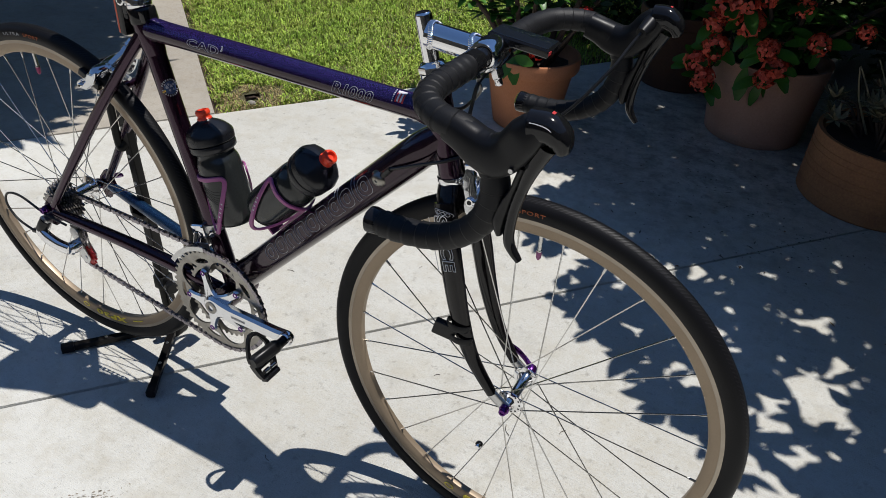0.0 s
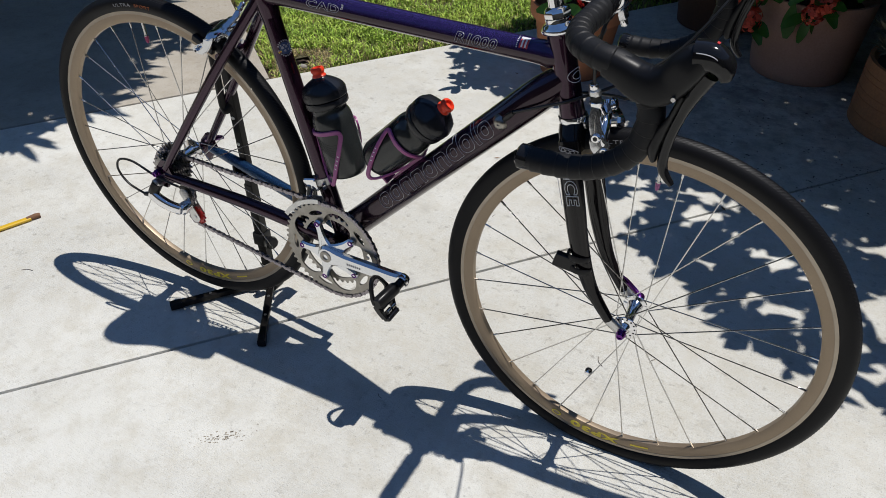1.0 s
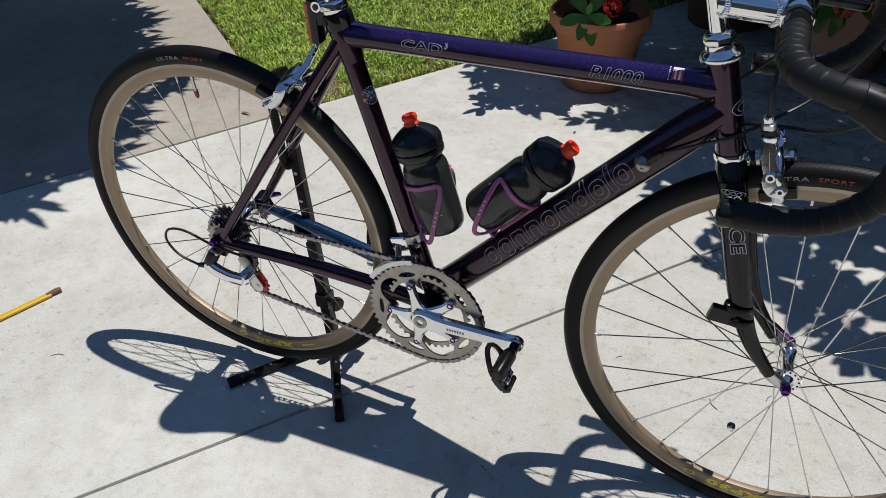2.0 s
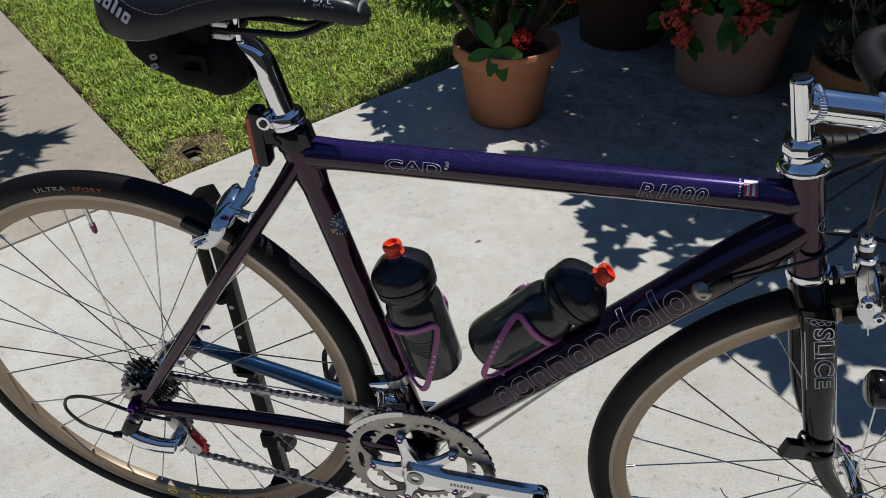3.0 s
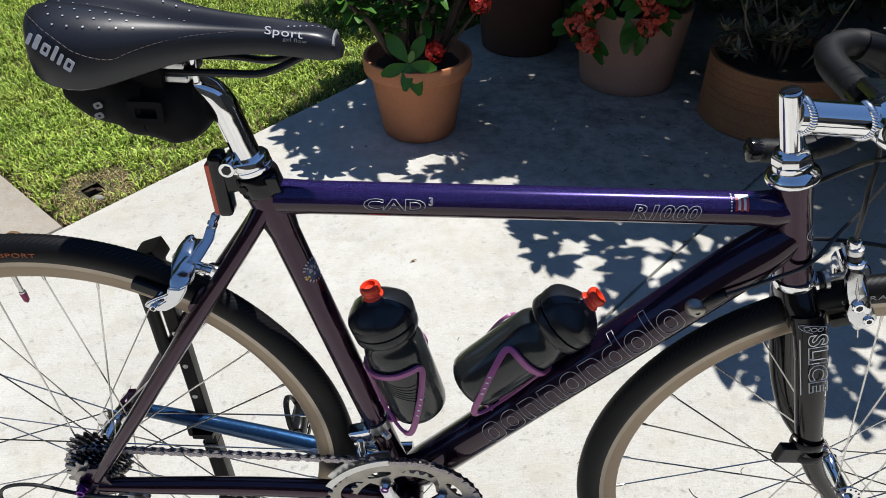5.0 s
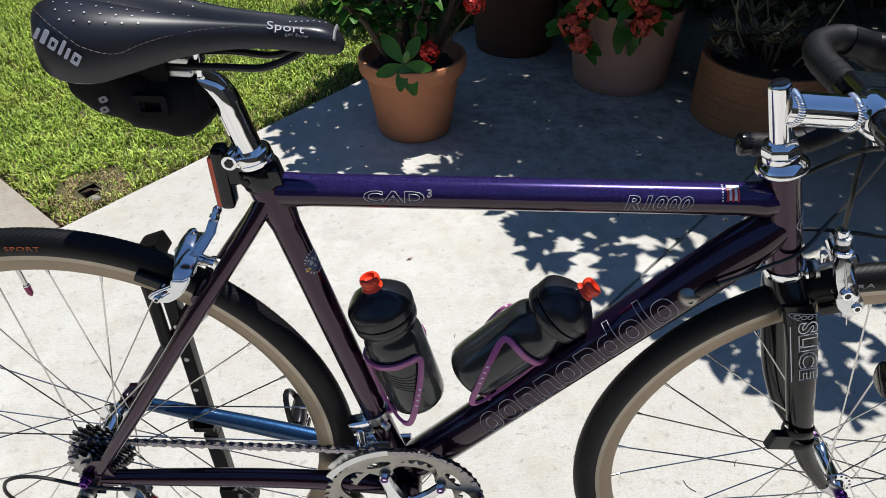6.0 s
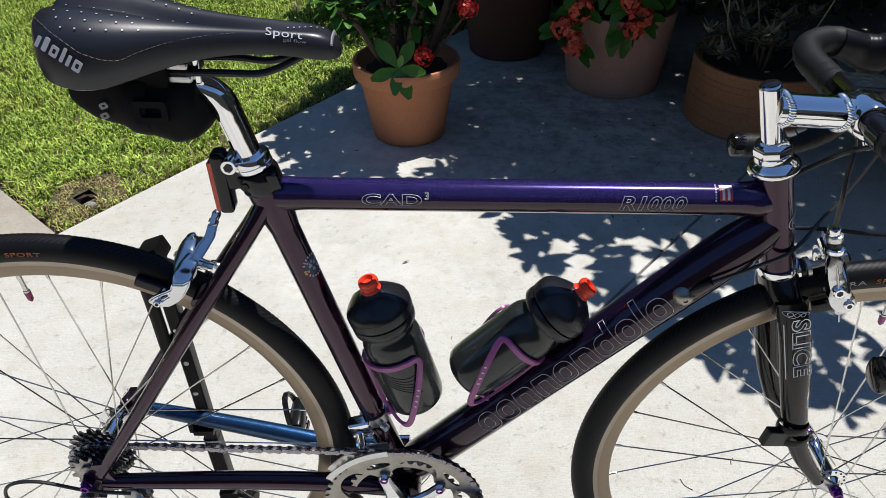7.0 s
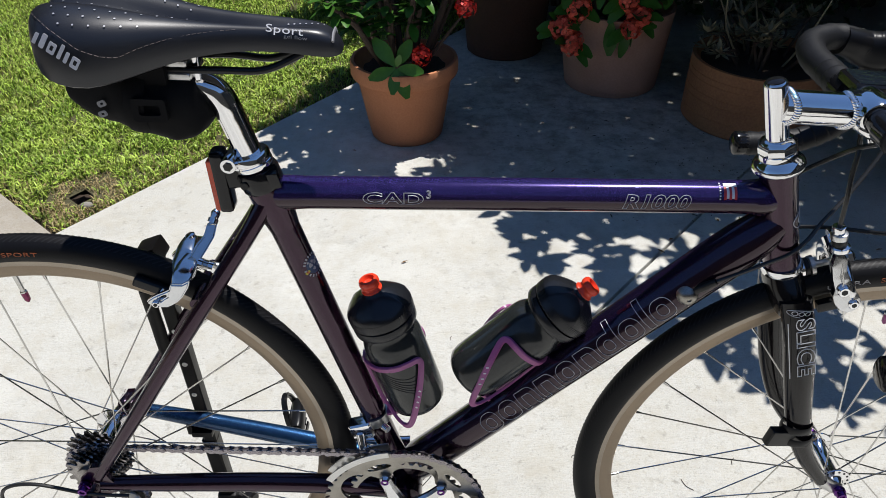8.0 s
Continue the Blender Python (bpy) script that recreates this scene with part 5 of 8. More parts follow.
# computer on an out-front mount
part("computer_mount", tube(smooth_path([BAR + V(0.010, 0.030, 0.006), BAR + V(0.035, 0.034, 0.010), BAR + V(0.055, 0.030, 0.014)], 4), [(0.012, 0.005), (0.010, 0.004), (0.014, 0.004)], 12, up=(0, 1, 0)), PLASTIC, bike, "black computer mount")
part("bike_computer", boxed((0.084, 0.044, 0.0115), pose(BAR.x + 0.030, 0.034, BAR.z + 0.0135, 0, 3, 0), 0.005, 3), GLOSSBLACK, bike, "glossy black bar-mounted computer")
part("computer_screen", boxed((0.078, 0.038, 0.0012), pose(BAR.x + 0.0303, 0.034, BAR.z + 0.0194, 0, 3, 0), 0.0005), SCREEN, bike, "dark mirror-like screen of the computer")
part("computer_edge", boxed((0.0015, 0.008, 0.005), pose(BAR.x + 0.0718, 0.018, BAR.z + 0.0120, 0, 3, 0), 0.0005), REDINK, bike, "small red mark")

# cables
BOSS = V(0.7365, 0, 0.3040)
for s in (-1, 1):
    bm = turned([(0, 0), (0.0140, 0), (0.0146, 0.003), (0.0136, 0.008), (0.0098, 0.014), (0.0062, 0.0170), (0.0026, 0.0174), (0.0026, 0.0160), (0, 0.0160)], frame_to(V(BOSS.x, 0.0150 * s, BOSS.z - 0.001), (0, s, 0)), 24)
    part("shifter_boss", bm, RINGMETAL, bike, "polished cable stop on the down tube")
    part("adjuster", tube([V(0.742, 0.0240 * s, 0.310), V(0.751, 0.0290 * s, 0.321), V(0.760, 0.033 * s, 0.331)], [0.0048, 0.0052, 0.0036], 12), PLASTIC, bike)
    e0 = ends[s]
    # the housings cross in front of the head tube: each one ends at the other side's cable stop
    way = [V(0.995, -0.140, 0.490), V(0.966, -0.088, 0.440), V(0.935, -0.032, 0.398), V(0.895, 0.014, 0.374), V(0.8600, 0.0340, 0.3610), V(0.812, 0.0345, 0.350)] if s < 0 else [V(0.9969, 0.125, 0.4928), V(0.9620, 0.088, 0.4380), V(0.9180, 0.050, 0.3990), V(0.8800, 0.017, 0.3800), V(0.8560, -0.008, 0.3720), V(0.8330, -0.0235, 0.3630), V(0.8080, -0.0285, 0.3530), V(0.7860, -0.0310, 0.3430)]
    house = smooth_path([e0, e0 + (V(-0.008, -0.016 * s, -0.018))] + way + [V(0.760, -0.033 * s, 0.331)], 8)
    part("cable_housing", tube(house, 0.0024, 8), CABLE, bike, "black shift cable housing")
    part("gear_cable", tube([V(BOSS.x - 0.006, 0.0245 * s, BOSS.z - 0.006), V(0.600, 0.0215 * s, 0.1460), V(0.455, 0.014 * s, -0.036), V(0.435, 0.010 * s, -0.078)], 0.0007, 6), STEEL, bike, "bare steel gear cable")
fb = smooth_path([BAR + V(0.013, 0.046, -0.012), V(0.8815, 0.022, 0.5010), V(0.8740, -0.002, 0.4944), V(0.8700, -0.016, 0.4827), V(0.8685, -0.022, 0.4600), V(0.8690, -0.028, 0.4360), PF(0.0070, -0.028, -0.066)], 8)
part("cable_housing", tube(fb, 0.0025, 8), CABLE, bike, "black front brake cable housing")
rb = smooth_path([BAR + V(0.011, -0.050, -0.013), V(0.8790, -0.032, 0.5010), V(0.8695, -0.015, 0.4880), V(0.8635, 0.010, 0.4647), V(0.8453, 0.0275, 0.4380), V(0.8276, 0.0320, 0.4205), V(0.8000, 0.0290, 0.4165), V(0.770, 0.016, 0.4240)], 8)
part("cable_housing", tube(rb, 0.0025, 8), CABLE, bike, "black rear brake cable housing")
part("cable_housing", tube(smooth_path([V(0.262, 0.012, 0.409), V(0.246, 0.004, 0.412), V(0.240, 0.026, 0.410), V(0.2141, 0.0309, 0.3778), V(0.2074, 0.0253, 0.3692)], 6), 0.0024, 8), CABLE, bike, "short black rear brake housing")

# ---- drivetrain ----
def toothed(teeth, r_root, r_tip, inner):
    out = []
    for k in range(teeth):
        a = 2 * math.pi * k / teeth
        st = 2 * math.pi / teeth
        out += [(r_root * math.cos(a - 0.34 * st), r_root * math.sin(a - 0.34 * st)), (r_tip * math.cos(a - 0.12 * st), r_tip * math.sin(a - 0.12 * st)),
                (r_tip * math.cos(a + 0.12 * st), r_tip * math.sin(a + 0.12 * st)), (r_root * math.cos(a + 0.34 * st), r_root * math.sin(a + 0.34 * st))]
    return out


CR = radians(4.7)                                     # crank angle
side_on = Matrix((V(1, 0, 0), V(0, 0, 1), V(0, -1, 0))).transposed().to_4x4()   # x ahead, y up, z towards the drive side
crank = new("crankset")
crank.parent, crank.empty_display_size = bike, 0.05
crank.matrix_basis = Matrix.Translation(BB + V(0, 0, 0.0)) @ side_on @ Matrix.Rotation(CR, 4, "Z")


arm_ph = radians(36)
def lobed(r, dip, width):
    """An opening that reaches r between the spider arms and draws in by dip at their bolts."""
    out = []
    for k in range(100):
        a = 360.0 * k / 100
        off = (a - math.degrees(arm_ph) + 36.0) % 72.0 - 36.0
        q = r - dip * math.exp(-(off / width) ** 2)
        out.append((q * math.cos(radians(a)), q * math.sin(radians(a))))
    return out


def oval_slot(r, half_len, half_wide, a, n=16):
    """An oval lightening hole that follows the ring."""
    out = []
    for k in range(n):
        t = 2 * math.pi * k / n
        q, b = r + half_wide * math.sin(t), a - half_len / r * math.cos(t)
        out.append((q * math.cos(b), q * math.sin(b)))
    return out


part("big_chainring", plated(toothed(53, 0.1030, 0.1085, 0), 0.0030, Matrix.Translation((0, 0, 0.0455)), [lobed(0.0945, 0.0350, 16.5)] + [oval_slot(0.0860, 0.0170, 0.0052, arm_ph + 2 * math.pi * k / 5) for k in range(5)]), RINGMETAL, crank, "worn grey outer chainring")
part("small_chainring", plated(toothed(39, 0.0755, 0.0810, 0), 0.0028, Matrix.Translation((0, 0, 0.0375)), [lobed(0.0690, 0.0130, 11.0)]), RINGMETAL, crank, "worn grey inner chainring")
def chamfered(outline, th, m, cut, holes=()):
    bm = plated(outline, th, m, holes)
    bmesh.ops.dissolve_limit(bm, angle_limit=0.02, verts=bm.verts, edges=bm.edges)
    bmesh.ops.bevel(bm, geom=[e for e in bm.edges if e.calc_face_angle(0) > 1.0], offset=cut, segments=1, affect="EDGES")
    bmesh.ops.recalc_face_normals(bm, faces=bm.faces)
    return bm


# the forged five-armed spider with the crank arm
star = []
for k in range(5):
    a = arm_ph + 2 * math.pi * k / 5
    c, q = math.cos(a), math.sin(a)
    for u, w in ((0.0215, -0.0156), (0.033, -0.0112), (0.050, -0.0082), (0.064, -0.0086), (0.0710, -0.0070), (0.0735, 0.0), (0.0710, 0.0070), (0.064, 0.0086), (0.050, 0.0082), (0.033, 0.0112), (0.0215, 0.0156)):
        star.append((u * c - w * q, u * q + w * c))
bm = chamfered(star, 0.0095, Matrix.Translation((0, 0, 0.0508)), 0.0032)
for v in bm.verts:                            # the arms slope from the hub down to the ring
    v.co.z += 0.0105 * max(0.0, 1 - math.hypot(v.co.x, v.co.y) / 0.062) ** 1.2
part("spider", bm, FORGED, crank, "polished five-armed spider")
for k in range(5):
    a = arm_ph + 2 * math.pi * k / 5
    part("ring_bolt", turned([(0, 0), (0.0052, 0), (0.0052, 0.0014), (0.0030, 0.0016), (0.0026, 0.0002), (0, 0.0002)], Matrix.Translation((0.0650 * math.cos(a), 0.0650 * math.sin(a), 0.0553)), 14), PURPLE, crank, "purple chainring bolt")
half_arm = [(0.0, 0.0215), (0.012, 0.0205), (0.026, 0.0165), (0.045, 0.0142), (0.100, 0.0128), (0.150, 0.0124), (0.172, 0.0136), (0.181, 0.0110), (0.1865, 0.0040)]
round_end = [(-0.0105, 0.0188), (-0.0185, 0.0105), (-0.0215, 0.0)]
arm_outline = [(x, -y) for x, y in half_arm] + [(x, y) for x, y in reversed(half_arm)] + round_end + [(x, -y) for x, y in reversed(round_end[:2])]
bm = chamfered(arm_outline, 0.0175, Matrix.Translation((0, 0, 0.0590)), 0.0046)
for v in bm.verts:
    v.co.z += 0.0085 * max(0.0, v.co.x) / 0.1735
part("crank_arm", bm, FORGED, crank, "polished crank arm")
part("arm_end", turned([(0, 0.0620), (0.0128, 0.0620), (0.0138, 0.0640), (0.0138, 0.0730), (0.0120, 0.0765), (0, 0.0768)], Matrix.Translation((0.1735, 0, 0)), 22), CHROME, crank)
part("crank_bolt", turned([(0, 0.0662), (0.0125, 0.0662), (0.0125, 0.0695), (0.0092, 0.0705), (0.0062, 0.0700), (0.0055, 0.0668), (0, 0.0668)], Matrix(), 20), RINGMETAL, crank, "crank bolt")
part("bolt_socket", turned([(0, 0.0669), (0.0050, 0.0669), (0.0050, 0.0672), (0, 0.0672)], Matrix(), 8), PLASTIC, crank)
for k in range(7):
    part("arm_mark", boxed((0.0028, 0.0045, 0.0004), Matrix.Translation((0.052 + 0.0048 * k, -0.001, 0.0706 + 0.000235 * k)) @ Matrix.Rotation(0, 4, "Z")), GREYINK, crank, "small printed mark")
left_arm = smooth_path([V(0.004, 0, -0.058), V(-0.045, 0, -0.0600), V(-0.110, 0, -0.066), V(-0.1735, 0, -0.070)], 6)
part("crank_arm", tube(left_arm, [(0.0085, 0.0180), (0.0085, 0.0150), (0.0075, 0.0130), (0.0072, 0.0135)], 18, up=(0, 0, 1), power=2.5), CHROME, crank, "polished crank arm")
part("axle", tube([V(0, 0, -0.056), V(0, 0, 0.056)], 0.0085, 16), STEEL, crank)


def pedal(at, s, tilt):
    """A single-sided clip-in pedal; s: -1 on the drive side. It hangs with its toe loop turned back."""
    e = new("pedal")
    e.parent, e.empty_display_size = bike, 0.03
    e.matrix_basis = Matrix.Translation(at) @ Matrix.Rotation(radians(tilt), 4, "Y")
    part("axle", tube([V(0, 0, 0), V(0, 0.022 * s, 0)], [0.0085, 0.0085], 14), PLASTIC, e)
    part("body", tube([V(0.002, 0.014 * s, 0), V(0.002, 0.020 * s, 0), V(0.003, 0.068 * s, 0.004), V(0.003, 0.073 * s, 0.004)], [(0.0085, 0.0095), (0.0105, 0.0115), (0.0105, 0.0115), (0.0075, 0.0085)], 14, up=(0, 0, 1), power=3.0), PLASTIC, e, "black pedal body")
    mid = Matrix.Translation((-0.003, 0.046 * s, 0.0110)) @ Matrix.Diagonal((0.86, 0.90, 1.0, 1.0))
    rim = [(0.004, -0.031), (0.018, -0.030), (0.036, -0.023), (0.050, -0.014), (0.0565, -0.006)]
    hole = [(0.014, -0.0215), (0.027, -0.0195), (0.039, -0.0135), (0.0465, -0.0075), (0.0485, -0.003)]
    loop = plated([(x, y) for x, y in rim] + [(x, -y) for x, y in reversed(rim)], 0.0085, mid, [[(x, y) for x, y in hole] + [(x, -y) for x, y in reversed(hole)]])
    bmesh.ops.bevel(loop, geom=[ed for ed in loop.edges if len(ed.link_faces) == 2 and ed.calc_face_angle(0) > 1.2], offset=0.0018, segments=2, affect="EDGES")
    part("toe_loop", loop, PLASTIC, e, "black tapered toe loop")
    rear = [(0.0, -0.029), (-0.014, -0.027), (-0.028, -0.0235), (-0.038, -0.020)]
    gap = [(-0.016, -0.0165), (-0.030, -0.0150)]
    deck = plated([(x, y) for x, y in rear] + [(x, -y) for x, y in reversed(rear)], 0.010, mid, [[(x, y) for x, y in gap] + [(x, -y) for x, y in reversed(gap)]])
    part("platform", deck, PLASTIC, e)
    for dy in (-0.0075, 0.0075):
        part("spring", tube([V(-0.0235, 0.046 * s + dy - 0.0056, 0.0030), V(-0.0235, 0.046 * s + dy + 0.0056, 0.0030)], 0.0044, 14), CHROME, e, "bright steel spring")
    part("rear_clip", boxed((0.0085, 0.036, 0.014), pose(-0.0370, 0.046 * s, 0.0075), 0.0035, 3), GLOSSBLACK, e, "black sprung rear clip")
    return e


cv, sv = math.cos(CR), math.sin(CR)
pedal(BB + V(0.1735 * cv, -0.078, 0.1735 * sv), -1, -116)
pedal(BB + V(-0.1735 * cv, 0.078, -0.1735 * sv), 1, -104)

# cassette
cas = new("cassette")
cas.parent, cas.empty_display_size = bike, 0.03
cas.matrix_basis = Matrix.Translation((RX, 0, 0)) @ side_on
for k in range(9):
    teeth = (21, 20, 19, 18, 17, 16, 15, 14, 13)[k]
    rr = teeth * 0.0127 / (2 * math.pi)
    part("cog", plated(toothed(teeth, rr - 0.0030, rr + 0.0028, 0), 0.0020, Matrix.Translation((0, 0, 0.0205 + 0.00435 * k)), [circle2(rr * 0.55, 20)]), COGS, cas, "oily steel cog")
part("lockring", turned([(0.008, 0.053), (0.0165, 0.053), (0.0165, 0.060), (0.012, 0.0605), (0.008, 0.060)], Matrix(), 20, closed=True), COGS, cas)
part("freehub", tube([V(0, 0, 0.018), V(0, 0, 0.055)], 0.0165, 20), COGS, cas)

# chain
COG_R, COG_Y, RING_R, RING_Y = 0.0350, -0.0385, 0.1068, -0.0455
UP_P, LOW_P, PUL_R = V(0.048, -0.044, -0.050), V(0.0690, -0.046, -0.102), 0.0205
route = []
ringc = BB
for k in range(25):                                   # round the chainring, from its top over the front to its bottom
    a = radians(97 - k * (194.0 / 24))
    route.append(V(ringc.x + RING_R * math.cos(a), RING_Y, ringc.z + RING_R * math.sin(a)))
for k in range(7):                                    # lower pulley, from below round behind
    a = radians(-82 - k * 28)
    route.append(LOW_P + V(PUL_R * math.cos(a), 0, PUL_R * math.sin(a)))
for k in range(5):                                    # upper pulley, in front
    a = radians(-60 + k * 28)
    route.append(UP_P + V(PUL_R * math.cos(a), 0, PUL_R * math.sin(a)))
for k in range(9):                                    # cog, from below over the back to its top
    a = radians(-40 - k * 28.5)
    route.append(V(RX + COG_R * math.cos(a), COG_Y, COG_R * math.sin(a)))
dense = []
for i in range(len(route)):
    p, q = route[i], route[(i + 1) % len(route)]
    n = max(1, int((q - p).length / 0.0008))
    dense += [p + (q - p) * (j / n) for j in range(n)]
pins, acc = [dense[0]], 0.0
for p, q in zip(dense, dense[1:] + dense[:1]):
    acc += (q - p).length
    if acc >= 0.0127:
        acc -= 0.0127
        pins.append(q)
chain = new("chain")
chain.parent, chain.empty_display_size = bike, 0.03
tagged(chain, "oily steel bicycle chain")


def link_mesh(wide):
    h = 0.0127
    out = [(h / 2 + 0.0042 * math.cos(radians(a)), 0.0042 * math.sin(radians(a))) for a in (-80, -40, 0, 40, 80)] + [(0, 0.0028)] + [(-h / 2 + 0.0042 * math.cos(radians(a)), 0.0042 * math.sin(radians(a))) for a in (100, 140, 180, 220, 260)] + [(0, -0.0028)]
    bm = bmesh.new()
    for sgn in (-1, 1):
        slab(bm, out, 0.0009, Matrix.Translation((0, 0, sgn * wide)))
    for x in (-h / 2, h / 2):
        lathe(bm, [(0, -wide - 0.0007), (0.0019, -wide - 0.0007), (0.0019, wide + 0.0007), (0, wide + 0.0007)], Matrix.Translation((x, 0, 0)), 8)
    bmesh.ops.recalc_face_normals(bm, faces=bm.faces)
    return bm


outer = inner = None
for i in range(len(pins) - 1):
    p, q = pins[i], pins[i + 1]
    x = (q - p).normalized()
    z = V(0, -1, 0)
    z = (z - x * z.dot(x)).normalized()
    y = z.cross(x)
    m = Matrix.Translation((p + q) / 2) @ Matrix((x, y, z)).transposed().to_4x4()
    if i == 0:
        outer = part("link", link_mesh(0.0031), CHAINM, chain)
        outer.matrix_basis = m
    elif i == 1:
        inner = part("link", link_mesh(0.0019), CHAINM, chain)
        inner.matrix_basis = m
    else:
        share(outer if i % 2 == 0 else inner, "link", m, chain)

# rear derailleur
rd = new("rear_derailleur")
rd.parent, rd.empty_display_size = bike, 0.03
tagged(rd, "polished rear derailleur with a red pulley cage bolt")
part("hanger_bolt", turned([(0, -0.006), (0.010, -0.006), (0.0112, 0.0), (0.0112, 0.012), (0.008, 0.0145), (0, 0.0145)], frame_to(V(0.002, -0.070, -0.026), (0, -1, 0)), 18), ALLOY, rd)
part("upper_knuckle", tube(smooth_path([V(0.004, -0.078, -0.024), V(-0.002, -0.081, -0.036), V(-0.009, -0.083, -0.048)], 4), [(0.010, 0.012), (0.011, 0.012), (0.010, 0.011)], 14), PLASTIC, rd)
part("parallelogram", tube(smooth_path([V(-0.014, -0.083, -0.050), V(0.008, -0.085, -0.060), V(0.032, -0.081, -0.070), V(0.054, -0.075, -0.076)], 5), [(0.0085, 0.0135), (0.0095, 0.0130), (0.0095, 0.0120), (0.009, 0.0125)], 16, power=2.6), CHROME, rd, "polished derailleur body")
part("lower_knuckle", turned([(0, -0.012), (0.0125, -0.012), (0.0135, -0.006), (0.0135, 0.008), (0.010, 0.012), (0, 0.012)], frame_to(V(0.054, -0.066, -0.076), (0, -1, 0)), 18), CHROME, rd)
pd = LOW_P - UP_P
plen = math.hypot(pd.x, pd.z)
capsule = [(plen + 0.0125 * math.cos(radians(a)), 0.0125 * math.sin(radians(a))) for a in range(-90, 91, 30)] + [(plen / 2, 0.008)] + [(0.0125 * math.cos(radians(a)), 0.0125 * math.sin(radians(a))) for a in range(90, 271, 30)] + [(plen / 2, -0.008)]
pang = math.atan2(pd.z, pd.x)
for yy in (-0.0535, -0.0375):
    part("cage_plate", plated(capsule, 0.0018, Matrix.Translation((UP_P.x, yy, UP_P.z)) @ side_on @ Matrix.Rotation(pang, 4, "Z"), [circle2(0.0048, 12, plen / 2, 0)]), ALLOY, rd)
for c in (UP_P, LOW_P):
    part("pulley", plated(toothed(11, 0.0175, 0.0215, 0), 0.004, Matrix.Translation(c) @ side_on, [circle2(0.004, 10)]), PLASTIC if c is UP_P else REDALU, rd, "black guide pulley" if c is UP_P else "red pulley wheel")
    part("pulley_bolt", tube([c + V(0, -0.0095, 0), c + V(0, 0.008, 0)], 0.0042, 12), ALLOY, rd)
part("barrel_adjuster", tube([V(-0.020, -0.084, -0.056), V(-0.034, -0.084, -0.060)], [0.0058, 0.0046], 12), PLASTIC, rd)
part("cable_housing", tube(smooth_path([V(0.060, -0.0745, -0.016), V(0.010, -0.080, -0.006), V(-0.050, -0.083, 0.014), V(-0.088, -0.085, 0.008), V(-0.098, -0.086, -0.018), V(-0.076, -0.086, -0.046), V(-0.034, -0.084, -0.060)], 7), 0.0024, 8), CABLE, bike, "black looped gear housing")

# front derailleur
fd = new("front_derailleur")
fd.parent, fd.empty_display_size = bike, 0.03
tagged(fd, "polished clamp-on front derailleur")
fz = BB + ST_D * 0.135
part("clamp_band", turned([(R_ST, -0.007), (R_ST + 0.003, -0.007), (R_ST + 0.003, 0.007), (R_ST, 0.007)], frame_to(fz, ST_D), 24, closed=True), ALLOY, fd)
part("body", boxed((0.030, 0.020, 0.028), Matrix.Translation(fz + V(-0.016, -0.018, -0.006)) @ Matrix.Rotation(radians(-18), 4, "Y"), 0.006, 3), CHROME, fd)
part("link_arm", tube([fz + V(-0.018, -0.024, -0.010), fz + V(-0.012, -0.040, -0.040)], [(0.008, 0.006), (0.006, 0.005)], 12), CHROME, fd)
part("clamp_bolt", tube([fz + V(0.012, -0.020, 0.0), fz + V(0.018, -0.026, 0.0)], 0.0050, 10), CHROME, fd)


def arc_plate(r0, r1, a0, a1, th, k=12):
    o = [(r1 * math.cos(radians(a0 + (a1 - a0) * q / k)), r1 * math.sin(radians(a0 + (a1 - a0) * q / k))) for q in range(k + 1)]
    i = [(r0 * math.cos(radians(a1 + (a0 - a1) * q / k)), r0 * math.sin(radians(a1 + (a0 - a1) * q / k))) for q in range(k + 1)]
    return o + i


for yy, r0, r1 in ((-0.0530, 0.1095, 0.1185), (-0.0380, 0.104, 0.1185)):
    part("cage", plated(arc_plate(r0, r1, 100, 150, 0), 0.0016, Matrix.Translation((BB.x, yy, BB.z)) @ side_on), ALLOY, fd, "satin metal cage plate")

# ---- saddle, post, clamp, lamp ----
post = smooth_path([ST_TOP - ST_D * 0.06, ST_TOP, ST_TOP + ST_D * 0.034, V(0.2462, 0, 0.4985), V(0.2410, 0, 0.5130), V(0.2320, 0, 0.5245), V(0.2180, 0, 0.5300), V(0.2020, 0, 0.5310)], 6)
part("seatpost", tube(post, [0.0136, 0.0136, 0.0136, 0.0138, 0.0142, 0.0142, 0.0128, 0.0105], 28), CHROME, bike, "polished laid-back seatpost")
part("seat_collar", turned([(0.0138, 0), (0.0195, 0), (0.0203, 0.002), (0.0203, 0.0055), (0.0196, 0.0062), (0.0196, 0.0078), (0.0203, 0.0085), (0.0203, 0.0140), (0.0185, 0.0165), (0.0138, 0.0165)], frame_to(ST_TOP - ST_D * 0.006, ST_D), 32, closed=True), CHROME, bike, "polished seatpost clamp")
part("collar_lug", tube([ST_TOP + V(-0.021, -0.019, 0.0025), ST_TOP + V(-0.021, -0.016, 0.0025), ST_TOP + V(-0.021, 0.012, 0.0025), ST_TOP + V(-0.021, 0.014, 0.0025)], [0.0078, 0.0088, 0.0088, 0.0078], 20), CHROME, bike)
part("collar_lug", boxed((0.016, 0.026, 0.012), Matrix.Translation(ST_TOP + V(-0.013, -0.003, 0.0015)), 0.003), CHROME, bike)
part("collar_bolt", tube([ST_TOP + V(-0.021, -0.0202, 0.0025), ST_TOP + V(-0.021, -0.0186, 0.0025)], 0.0050, 6), GLOSSBLACK, bike)
